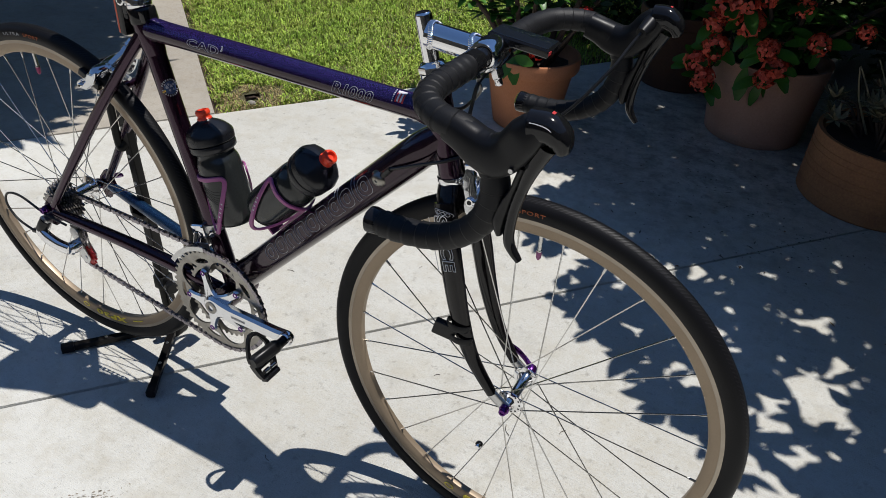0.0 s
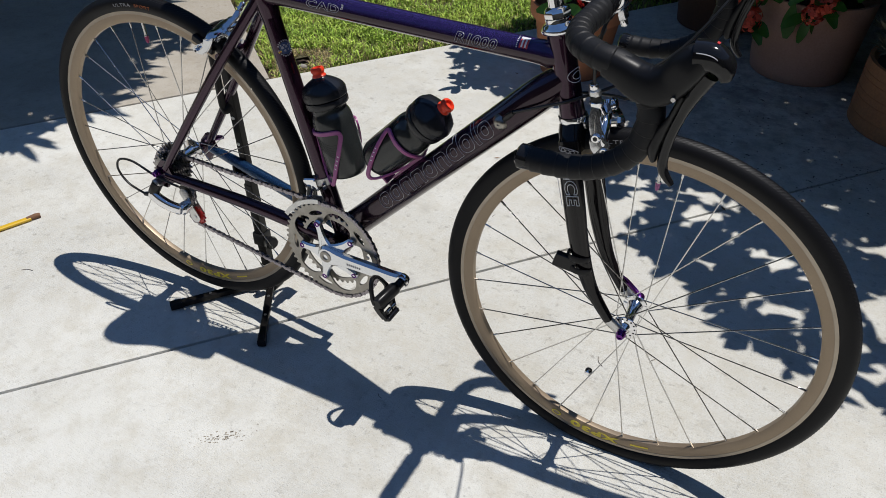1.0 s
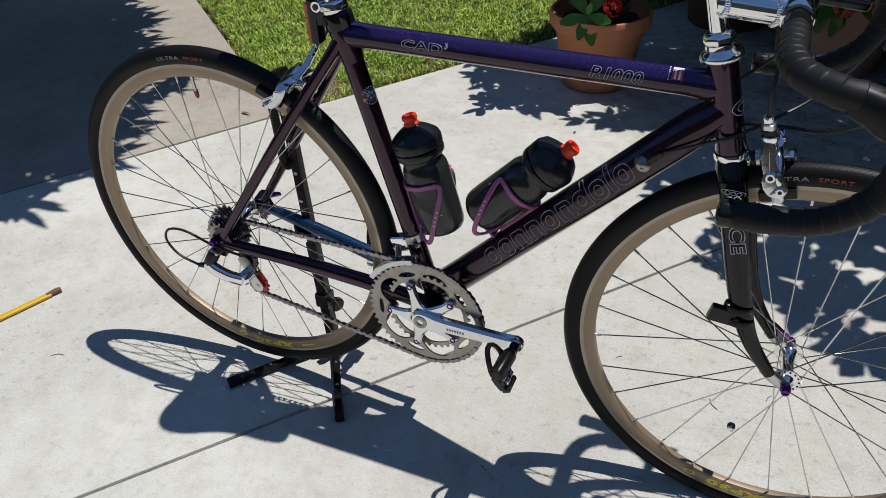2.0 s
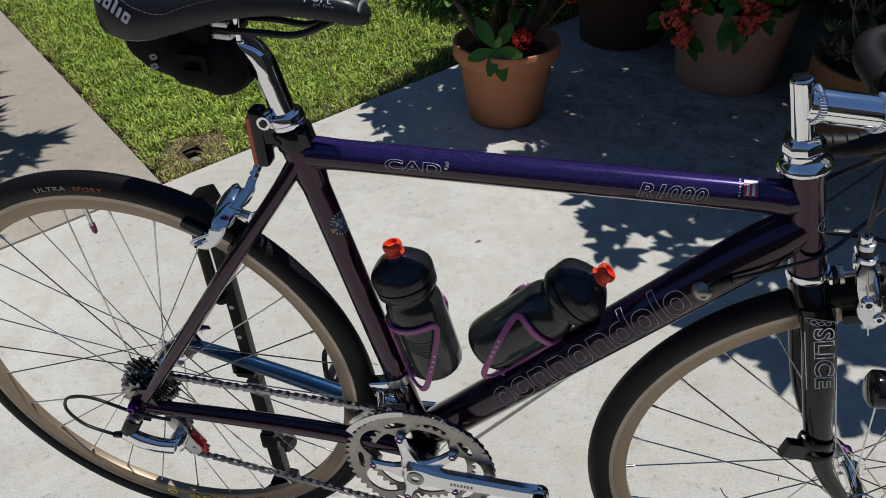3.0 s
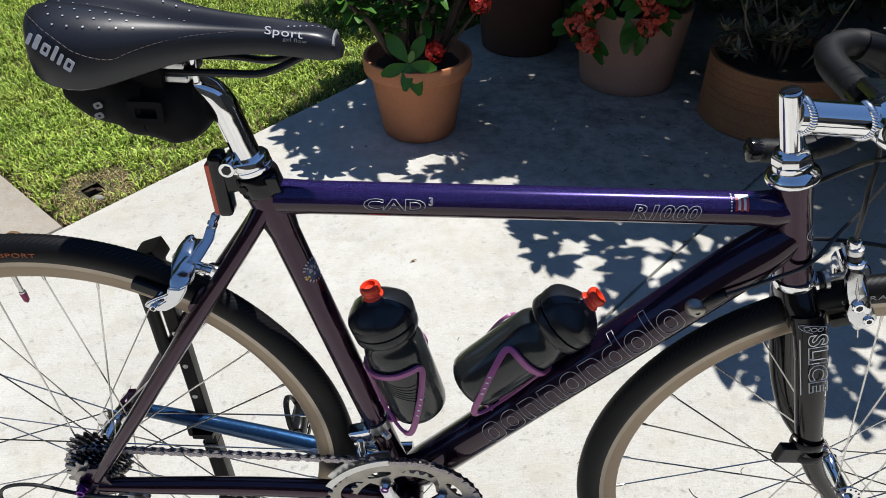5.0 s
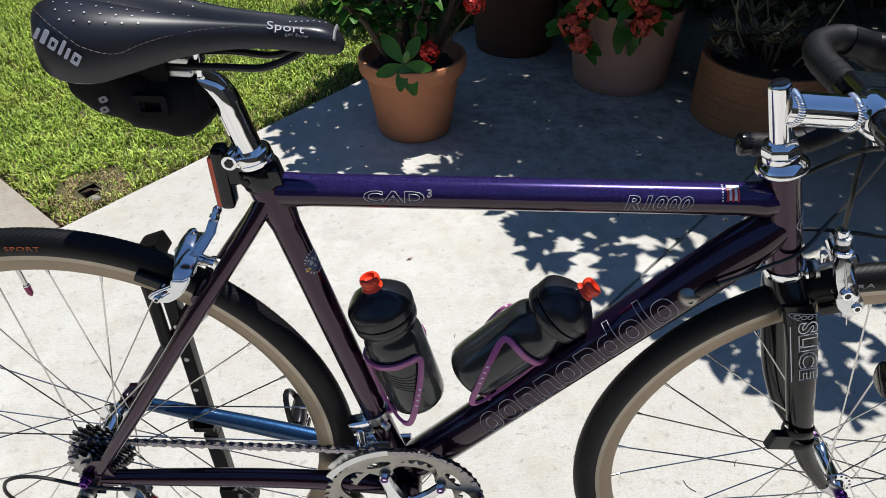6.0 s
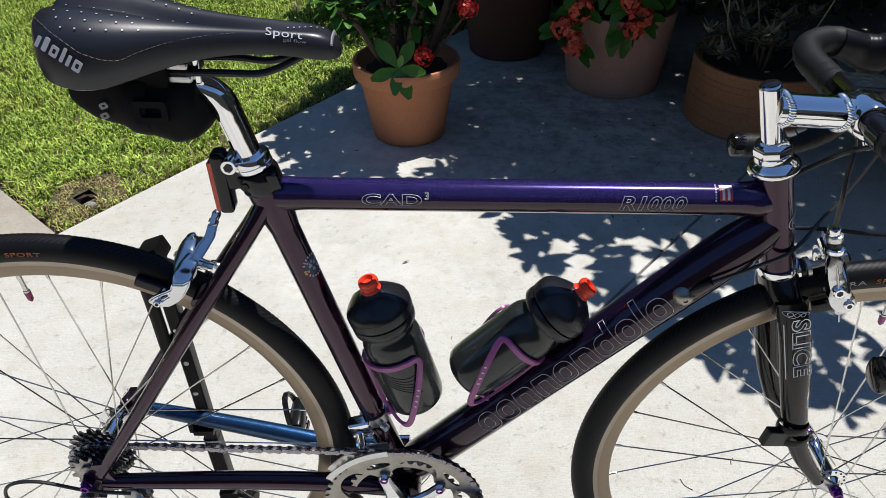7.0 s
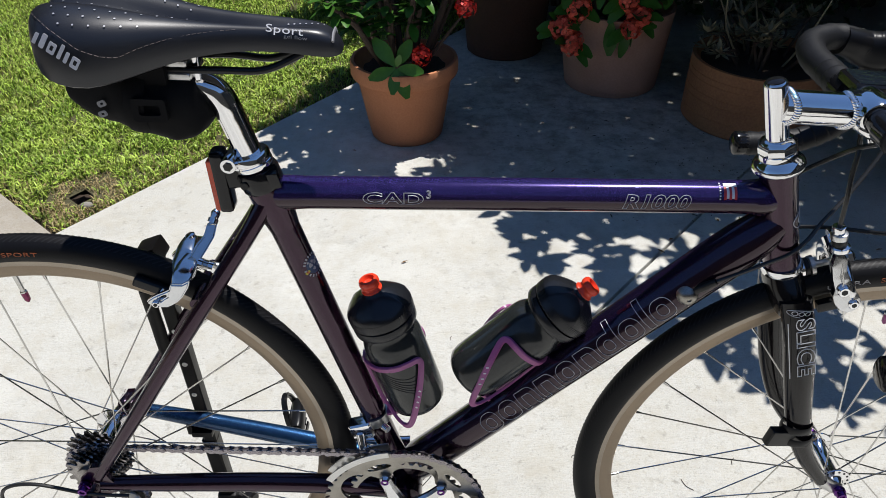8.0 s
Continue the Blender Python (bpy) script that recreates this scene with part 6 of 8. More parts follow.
part("lamp_bracket", turned([(0.0172, -0.013), (0.0212, -0.013), (0.0226, -0.010), (0.0226, 0.007), (0.0215, 0.010), (0.0172, 0.010)], frame_to(ST_TOP - ST_D * 0.018, ST_D), 28, closed=True), GLOSSBLACK, bike, "black lamp band")
part("lamp_bracket", boxed((0.030, 0.020, 0.023), Matrix.Translation(V(0.2475, 0, 0.4295)) @ Matrix.Rotation(radians(-8), 4, "Y"), 0.006, 3), GLOSSBLACK, bike)
part("bracket_screw", tube([V(0.2560, -0.0225, 0.4280), V(0.2560, -0.0190, 0.4280)], 0.0042, 10), PLASTIC, bike)
part("bracket_lug", boxed((0.012, 0.010, 0.018), Matrix.Translation(V(0.2860, -0.014, 0.4330)) @ Matrix.Rotation(radians(-15), 4, "Y"), 0.003, 2), GLOSSBLACK, bike)
part("rear_lamp", boxed((0.0150, 0.0225, 0.071), Matrix.Translation((0.2282, 0, 0.4232)) @ Matrix.Rotation(radians(-3), 4, "Y"), 0.0066, 4), GLOSSBLACK, bike, "slim black rear lamp")
part("lamp_lens", boxed((0.0070, 0.0205, 0.060), Matrix.Translation((0.2203, 0, 0.4195)) @ Matrix.Rotation(radians(-3), 4, "Y"), 0.0028, 3), LENSRED, bike, "red lamp lens")
for dy in (-0.020, 0.020):
    rail = smooth_path([V(0.325, dy * 0.35, 0.566), V(0.290, dy * 0.75, 0.552), V(0.250, dy, 0.5525), V(0.175, dy, 0.5525), V(0.140, dy * 1.7, 0.566), V(0.125, dy * 1.9, 0.576)], 5)
    part("saddle_rail", tube(rail, 0.0036, 10), PLASTIC, bike, "black saddle rail")
part("saddle_clamp", boxed((0.034, 0.046, 0.008), Matrix.Translation((0.2040, 0, 0.5455)), 0.0035, 3), ALLOY, bike)
part("saddle_clamp", boxed((0.030, 0.046, 0.007), Matrix.Translation((0.2040, 0, 0.5580)), 0.003, 3), ALLOY, bike)
for dx in (-0.022, 0.022):
    part("clamp_bolt", tube([V(0.2020 + dx, -0.012, 0.540), V(0.2020 + dx, -0.012, 0.5655)], 0.0042, 10), CHROME, bike)

# saddle shell: cross-sections from tail to nose
SAD = [  # x, half width, crown height, edge height, groove depth
    (0.0870, 0.022, 0.6010, 0.584, 0.004), (0.0920, 0.045, 0.6085, 0.568, 0.007), (0.1020, 0.063, 0.6135, 0.557, 0.009), (0.1190, 0.0710, 0.6155, 0.5500, 0.010),
    (0.1440, 0.0715, 0.6140, 0.5470, 0.0105), (0.1700, 0.0630, 0.6100, 0.5520, 0.011), (0.1950, 0.0500, 0.6055, 0.5590, 0.0115), (0.2200, 0.0380, 0.6015, 0.5650, 0.0115),
    (0.2500, 0.0285, 0.5985, 0.5695, 0.010), (0.2800, 0.0235, 0.5970, 0.5710, 0.008), (0.3100, 0.0212, 0.5955, 0.5695, 0.004), (0.3350, 0.0200, 0.5925, 0.5665, 0.001),
    (0.3450, 0.0188, 0.5900, 0.5650, 0.0), (0.3540, 0.0155, 0.5850, 0.5645, 0.0), (0.3600, 0.0105, 0.5785, 0.5650, 0.0), (0.3625, 0.0045, 0.5720, 0.5670, 0.0)]


def saddle_row(k):
    x, w, top, edge, groove = SAD[k]
    row = []
    for j in range(25):
        t = -1 + 2 * j / 24
        yy = w * math.sin(t * math.pi / 2) ** 1 if abs(t) < 1 else w * t
        fall = (1 - abs(t) ** 3.2)
        z = edge + (top - edge) * fall ** 0.75
        z -= 1.75 * groove * math.exp(-(yy / (0.0085 + 0.07 * w)) ** 2)
        row.append(V(x, yy, z))
    return row


bm = bmesh.new()
rows = [[bm.verts.new(p) for p in saddle_row(k)] for k in range(len(SAD))]
under = []
for k, (x, w, top, edge, g) in enumerate(SAD):
    under.append([bm.verts.new(V(x, rows[k][j].co.y * 0.86, edge + 0.004)) for j in range(25)])
for k in range(len(SAD) - 1):
    for j in range(24):
        bm.faces.new((rows[k][j], rows[k + 1][j], rows[k + 1][j + 1], rows[k][j + 1]))
        bm.faces.new((under[k][j + 1], under[k + 1][j + 1], under[k + 1][j], under[k][j]))
    for j in (0, 24):
        bm.faces.new((rows[k][j], rows[k + 1][j], under[k + 1][j], under[k][j]))
for k in (0, len(SAD) - 1):
    for j in range(24):
        bm.faces.new((rows[k][j], rows[k][j + 1], under[k][j + 1], under[k][j]))
bmesh.ops.recalc_face_normals(bm, faces=bm.faces)
saddle = part("saddle", bm, LEATHER, bike, "black padded racing saddle with pale perforations", 60)
sub = saddle.modifiers.new("rounding", "SUBSURF")
sub.levels = sub.render_levels = 1


def saddle_at(x, t):
    """A place on the saddle's top: x along the bicycle, t from -1 (drive side) to 1."""
    k = max(i for i in range(len(SAD) - 1) if SAD[i][0] <= x)
    f = (x - SAD[k][0]) / (SAD[k + 1][0] - SAD[k][0])
    x0, w, top, edge, g = (SAD[k][q] + (SAD[k + 1][q] - SAD[k][q]) * f for q in range(5))
    yy = w * math.sin(t * math.pi / 2)
    return V(x, yy, edge + (top - edge) * (1 - abs(t) ** 3.2) ** 0.75 - 1.75 * g * math.exp(-(yy / (0.0085 + 0.07 * w)) ** 2))


def saddle_frame(x, t):
    p = saddle_at(x, t)
    ex = (saddle_at(x + 0.002, t) - p).normalized()
    et = (saddle_at(x, t + 0.02) - p).normalized()
    nn = ex.cross(et).normalized()
    return p, ex, et, nn


bm = bmesh.new()
for i in range(10):
    for j in range(-5, 6):
        if abs(j) < 2 or (i > 6 and abs(j) > 3) or (i < 1 and abs(j) > 3):
            continue
        x, t = 0.110 + i * 0.0122 + (0.0061 if j % 2 else 0), j * 0.118
        p, ex, et, nn = saddle_frame(x, t)
        bmesh.ops.create_circle(bm, cap_ends=True, segments=6, radius=0.0010, matrix=Matrix.Translation(p + nn * 0.0005) @ Matrix((ex, et, nn)).transposed().to_4x4())
for i in range(7):
    p, ex, et, nn = saddle_frame(0.312 + 0.0055 * i, 0.1)
    bmesh.ops.create_circle(bm, cap_ends=True, segments=6, radius=0.0010, matrix=Matrix.Translation(p + nn * 0.0005) @ Matrix((ex, et, nn)).transposed().to_4x4())
tagged(part("perforations", bm, PALEINK, saddle, "pale dots pressed into the cover"), kind="stuff")
for t in (-0.74, 0.74):
    seam = [saddle_frame(x, math.copysign(q, t))[0] + V(0, 0, 0.0003) for x, q in [(0.100 + 0.17 * k / 27, 0.50 + 0.38 * math.sin(min(1.0, k / 12) * math.pi / 2) - 0.22 * max(0, (k - 12) / 15)) for k in range(28)]]
    bm = bmesh.new()
    fine = smooth_path(seam, 4)
    for i in range(0, len(fine) - 3, 3):
        sweep(bm, fine[i:i + 3], 0.00028, 5)
    part("seam", bm, SEAMTHREAD, saddle, "stitched seam")


def on_saddle(bm, x, t, spin=0.0):
    """Lays flat lettering on the saddle's flank, x towards the nose."""
    p, ex, et, nn = saddle_frame(x, t)
    m = Matrix.Translation(p + nn * 0.0016) @ Matrix((ex, et, nn)).transposed().to_4x4() @ Matrix.Rotation(radians(spin), 4, "Z")
    return flat(bm, m)


part("saddle_lettering", on_saddle(lettering("Sport", 0.0075, 0.0, 1.05, 0.0, 1.35), 0.312, -0.62), SILVERINK, saddle, "small silver lettering")
part("saddle_lettering", on_saddle(lettering("gel flow", 0.0032, 0.0, 1.05, 0.0, 1.4), 0.322, -0.76), GREYINK, saddle)
xs = 0.0
for w, h, lift in ((0.0030, 0.0105, 0.0), (0.0042, 0.0135, 0.0015), (0.0066, 0.0105, 0.0), (0.0030, 0.0140, 0.0018), (0.0030, 0.0105, 0.0), (0.0070, 0.0105, 0.0)):
    ring = [rounded_rect(w * 0.42, h * 0.45, 0.0006, 2)] if w > 0.006 else []
    bm = plated(rounded_rect(w, h, min(0.0012, w * 0.3), 3), 0.0005, Matrix.Translation((xs + w / 2 - 0.021, lift, 0)), ring)
    part("saddle_mark", on_saddle(bm, 0.128, -0.83, -30), SILVERINK, saddle, "plain silver stroke of the saddle's mark")
    xs += w + 0.0027
part("nose_trim", tube([saddle_at(0.3535, t) + V(0.0012, 0, 0.0003) for t in (-0.7, -0.35, 0, 0.35, 0.7)], (0.0012, 0.0022), 8, up=(1, 0, 0.3)), GREYINK, saddle, "grey nose trim")

# ---- bottles and cages ----
BIKE_M = BIKE


def bottle_pose(base, axis, out):
    """z along the bottle, x away from the tube, in the bicycle's axes."""
    z = Vector(axis).normalized()
    x = Vector(out)
    x = (x - z * x.dot(z)).normalized()
    return Matrix.Translation(base) @ Matrix((x, z.cross(x), z)).transposed().to_4x4()


B1 = bottle_pose(BB + ST_D * 0.149 + V(0.9554, 0, 0.2952) * 0.0640, ST_D, V(0.95, 0, 0.311))
B2 = bottle_pose(V(0.480, 0, 0.0258) + DT_D * 0.101 + DT_UP * 0.0715, DT_D, DT_UP)


def bottle(m, label):
    e = thing("water_bottle", BIKE_M @ m, label, "bottle", "bottles in the cages")
    body = [(0, 0.004), (0.022, 0.003), (0.027, 0.0), (0.0315, 0.0015), (0.0352, 0.0065), (0.0368, 0.014), (0.0372, 0.030), (0.0372, 0.100), (0.0370, 0.109), (0.0360, 0.1160), (0.0340, 0.1215), (0.0325, 0.1245), (0.0318, 0.1280), (0.0318, 0.1320), (0.0335, 0.1340), (0.0335, 0.150), (0, 0.150)]
    part("body", turned(body, Matrix(), 48), SMOKE, e, "smoky dark translucent bottle body")
    part("collar", turned([(0.0325, 0.1350), (0.0372, 0.1356), (0.0388, 0.1375), (0.0392, 0.1440), (0.0386, 0.1475), (0.0368, 0.1482), (0.0325, 0.1482)], Matrix(), 48, closed=True), CAPBLACK, e, "black threaded collar")
    bm = bmesh.new()
    lathe(bm, [(0.030, 0.1492), (0.0384, 0.1494), (0.0396, 0.1510), (0.0398, 0.1560), (0.0392, 0.1640), (0.0380, 0.1685), (0.0355, 0.1725), (0.0300, 0.1770), (0.0225, 0.1815), (0.0165, 0.1842), (0.0140, 0.1852), (0.0120, 0.1880), (0, 0.1880)], Matrix(), 72)
    for v in bm.verts:                        # six flats planed into the dome
        h = v.co.z
        if 0.1640 < h < 0.1845:
            a = math.atan2(v.co.y, v.co.x)
            off = (math.degrees(a) + 30.0) % 60.0 - 30.0
            k = 1 - 0.085 * min(1.0, (h - 0.1640) / 0.008) * min(1.0, (0.1845 - h) / 0.004) * (1 - abs(off) / 30.0) ** 0.6
            v.co.x *= k
            v.co.y *= k
    bmesh.ops.recalc_face_normals(bm, faces=bm.faces)
    part("cap", bm, CAPBLACK, e, "black screw cap with planed flats", 34)
    bm = bmesh.new()
    for k in range(84):
        a = 2 * math.pi * k / 84
        box(bm, (0.0004, 0.0018, 0.0070), Matrix.Rotation(a, 4, "Z") @ Matrix.Translation((0.0396, 0, 0.1585)))
    part("grip_ribs", bm, CAPBLACK, e, "fine ribs round the cap")
    noz = [(0, 0.186), (0.0122, 0.186), (0.0125, 0.1892), (0.0116, 0.1902), (0.0106, 0.1915), (0.0106, 0.1945), (0.0118, 0.1958), (0.0122, 0.1975), (0.0121, 0.2005), (0.0108, 0.2030), (0.0074, 0.2036), (0.0062, 0.1990), (0, 0.1980)]
    part("nozzle", turned(noz, Matrix(), 28), ORANGE, e, "bright orange drinking nozzle")
    # moulded wave lines on the body
    for k in range(6):
        pts = [V(0.0374 * math.cos(a), 0.0374 * math.sin(a), 0.052 + 0.006 * k + 0.012 * math.sin(a * 2.0 + k * 0.16)) for a in [radians(-120 + 6 * q) for q in range(12)]]
        part("moulded_line", tube(pts, 0.0005, 5), CAPBLACK, e)
    return e


bottle(B1, "smoky black water bottle with orange nozzle in the upright cage")
bottle(B2, "smoky black water bottle with orange nozzle in the sloping cage")


def cage_parts(m):
    e = new("bottle_cage")
    e.parent, e.matrix_basis, e.empty_display_size = bike, m, 0.03
    tagged(e, "purple-pink plastic bottle cage")
    R = 0.0400
    for s in (-1, 1):
        def at(phi, h, r=R):
            return V(r * math.cos(radians(phi)), s * r * math.sin(radians(phi)), h)
        loop = [at(168, 0.090, 0.041), at(150, 0.093), at(120, 0.0945), at(90, 0.0945), at(64, 0.0945), at(49, 0.0930), at(43, 0.0870), at(47, 0.0770), at(62, 0.0540), at(80, 0.0280), at(97, 0.0050), at(108, -0.0045), at(118, -0.0050), at(130, 0.004), at(148, 0.028), at(160, 0.052, 0.0405), at(167, 0.074, 0.041)]
        pts = smooth_path(loop, 4, closed=True)
        bm = bmesh.new()
        rings = []
        for i, p in enumerate(pts):
            d = (pts[(i + 1) % len(pts)] - pts[i - 1]).normalized()
            nrm = V(p.x, p.y, 0).normalized()
            sd = d.cross(nrm).normalized()
            wd = 0.0036 if p.x > -0.020 or p.z > 0.080 else 0.0022
            rings.append([bm.verts.new(p + nrm * a + sd * b) for a, b in ((0.0022, wd), (0.0022, -wd), (-0.0012, -wd - 0.0006), (-0.0012, wd + 0.0006))])
        for r0, r1 in zip(rings, rings[1:] + rings[:1]):
            for k in range(4):
                bm.faces.new((r0[k], r0[(k + 1) % 4], r1[(k + 1) % 4], r1[k]))
        bmesh.ops.recalc_face_normals(bm, faces=bm.faces)
        bmesh.ops.bevel(bm, geom=[ed for ed in bm.edges if ed.calc_face_angle(0) > 0.9], offset=0.0007, segments=2, affect="EDGES")
        part("side_loop", bm, PINK, e, "purple-pink side loop")
        for k in range(4):                    # pale bars where the maker's word is printed
            a, h = radians(65 + 5.2 * k), 0.050 - 0.0076 * k
            m_ = Matrix.Translation((0.0424 * math.cos(a), s * 0.0424 * math.sin(a), h)) @ Matrix.Rotation(s * a, 4, "Z") @ Matrix.Rotation(s * radians(-32), 4, "X")
            part("cage_mark", boxed((0.0003, 0.0018, 0.0034), m_), WHITEINK, e, "small pale printed bar")
    part("back_plate", boxed((0.004, 0.016, 0.085), Matrix.Translation((-0.0425, 0, 0.052)), 0.0015), PINK, e)
    part("foot", boxed((0.028, 0.030, 0.004), Matrix.Translation((-0.030, 0, -0.0035)), 0.0015), PINK, e)
    for h in (0.025, 0.085):
        part("bolt", tube([V(-0.0405, 0, h), V(-0.0465, 0, h)], 0.0042, 10), ALLOY, e)


cage_parts(B1)
cage_parts(B2)

# ---- saddle bag ----
bag = thing("saddle_bag", BIKE_M, "small black nylon saddle bag strapped under the saddle", "bag")
sec = [(0.098, 0.540, 0.010, 0.014), (0.106, 0.537, 0.024, 0.026), (0.126, 0.5310, 0.029, 0.033), (0.152, 0.5240, 0.033, 0.036), (0.182, 0.5160, 0.0360, 0.037), (0.206, 0.5110, 0.0350, 0.034), (0.221, 0.5100, 0.028, 0.027), (0.228, 0.511, 0.014, 0.014)]
mid = smooth_path([V(x, 0, z) for x, z, a, b in sec], 6)
half = smooth_path([V(b, a, 0) for x, z, a, b in sec], 6)
bm = tube(mid, [(h.x, h.y) for h in half], 32, power=2.5, up=(0, 0, 1))
for v in bm.verts:
    v.co += V(0, v.co.y, v.co.z - 0.52).normalized() * (0.0035 * noise.noise(v.co * V(30, 30, 45).x) + 0.0015 * noise.noise(v.co * 90))
part("body", bm, FABRIC, bag, "black nylon bag body")
part("strap", tube([V(0.168 + 0.004 * math.sin(a), 0.0395 * math.cos(a), 0.520 + 0.0385 * math.sin(a)) for a in [2 * math.pi * k / 28 for k in range(28)]], (0.0015, 0.010), 8, closed=True, up=(0, 1, 0)), FABRIC, bag, "black webbing strap")
bm = plated(rounded_rect(0.032, 0.023, 0.003), 0.005, Matrix.Translation((0.184, -0.0405, 0.520)) @ side_on, [rounded_rect(0.020, 0.010, 0.002)])
part("buckle", bm, FABRIC, bag, "black plastic buckle")
part("hanging_strap", boxed((0.030, 0.060, 0.020), pose(0.185, 0, 0.549, 0, 0, 0), 0.004), FABRIC, bag)
for k, (w, h) in enumerate(((0.0075, 0.0085), (0.0075, 0.0085))):
    mk = plated(rounded_rect(w * 0.8, h, 0.002), 0.0008, Matrix.Translation((0.137 - 0.0012 * k, -0.0345, 0.5220 - 0.0105 * k)) @ side_on @ Matrix.Rotation(radians(-68), 4, "Z"), [rounded_rect(w * 0.3, h * 0.4, 0.001)])
    part("bag_mark", mk, GREYINK, bag, "pale plain shape of the bag's mark")

# ---- repair stand under the rear stays ----
stand = thing("bicycle_stand", Matrix(), "black folding steel display stand holding the rear stays", "stand")
hub = V(0.126, 0.086, 0.016)
for tip, nm in ((V(0.241, -0.098, 0.012), "foot"), (V(-0.023, -0.099, 0.012), "foot")):
    d = (tip - hub)
    mid = (tip + hub) / 2
    part(nm, tube([hub, tip], (0.0080, 0.0080), 12, up=(0, 0, 1), power=5.0), STANDBLACK, stand, "square black steel foot")
    part("rubber_tip", tube([tip - d.normalized() * 0.022, tip + d.normalized() * 0.004], (0.0095, 0.0095), 12, up=(0, 0, 1), power=5.0), RUBBER, stand, "black rubber foot tip")
    for f in (0.32, 0.62):
        c = hub + d * f + V(0, 0, 0.0081)
        part("rivet", turned([(0, 0), (0.0035, 0), (0.0028, 0.0014), (0, 0.0018)], Matrix.Translation(c), 10), ALLOY, stand)
part("foot_hub", boxed((0.042, 0.042, 0.028), Matrix.Translation(hub), 0.005), STANDBLACK, stand)
top = V(0.129, 0.048, 0.668)
low = V(0.123, 0.072, 0.300)
part("lower_post", tube([hub, low], (0.0120, 0.0120), 12, up=(1, 0, 0), power=5.0), STANDBLACK, stand, "square lower tube of the post")
part("upper_post", tube([hub + (low - hub) * 0.75, top], (0.0098, 0.0098), 12, up=(1, 0, 0), power=5.0), STANDBLACK, stand, "sliding upper tube of the post")
part("top_hook", boxed((0.028, 0.034, 0.022), Matrix.Translation(top + V(0, -0.004, -0.006)) @ Matrix.Rotation(radians(-20), 4, "Y"), 0.004), STANDBLACK, stand)
for k in range(5):
    c = low + (top - low) * (0.12 + 0.17 * k)
    part("rivet", turned([(0, 0), (0.0040, 0), (0.0034, 0.0015), (0.0018, 0.0018), (0, 0.0008)], frame_to(c + V(0, -0.0100, 0), (0, -1, 0)), 12), ALLOY, stand, "bright pin hole")
# hook round the left seatstay, and the shelf under the left chainstay
def W(x, y, z):
    return BIKE_M @ V(x, y, z)


part("stay_hook", tube(smooth_path([V(0.126, 0.054, 0.500), V(0.118, 0.046, 0.488), V(0.109, 0.046, 0.496), V(0.108, 0.045, 0.550), V(0.108, 0.042, 0.605)], 5), (0.0060, 0.0085), 10), STANDBLACK, stand, "bent hook round the seatstay")
part("stay_hook", tube(smooth_path([V(0.126, 0.060, 0.500), V(0.120, 0.072, 0.494), V(0.114, 0.076, 0.515)], 5), (0.0060, 0.0085), 10), STANDBLACK, stand)
part("shelf", boxed((0.030, 0.030, 0.010), Matrix.Translation(W(0.120, 0.058, -0.0330)), 0.003), STANDBLACK, stand, "padded shelf under the chainstay")
part("shelf_lip", boxed((0.008, 0.026, 0.020), Matrix.Translation(W(0.103, 0.058, -0.025)), 0.003), STANDBLACK, stand)
part("clamp_knob", turned([(0, 0), (0.006, 0), (0.006, 0.016), (0.014, 0.017), (0.0155, 0.020), (0.0155, 0.030), (0.012, 0.033), (0, 0.033)], frame_to(V(0.136, 0.080, 0.150), (1.0, -0.45, 0)), 9), PLASTIC, stand, "black lobed clamping knob")
part("clamp_collar", boxed((0.030, 0.030, 0.034), Matrix.Translation(V(0.1245, 0.079, 0.150)), 0.004), PLASTIC, stand)

# ---- a yellow rod lying on the slab ----
rod = thing("yellow_rod", Matrix(), "thin yellow rod with a rusty end lying on the concrete", "rod")
part("shaft", tube([V(-0.632, -0.005, 0.006), V(-0.80, -0.43, 0.006)], (0.0048, 0.0085), 12, up=(0, 0, 1), power=3.0), YELLOWPAINT, rod)
part("end_fitting", tube([V(-0.636, -0.014, 0.007), V(-0.627, 0.008, 0.0075), V(-0.622, 0.018, 0.007)], [0.0060, 0.0078, 0.0065], 10), RUST, rod, "rusty brown end")

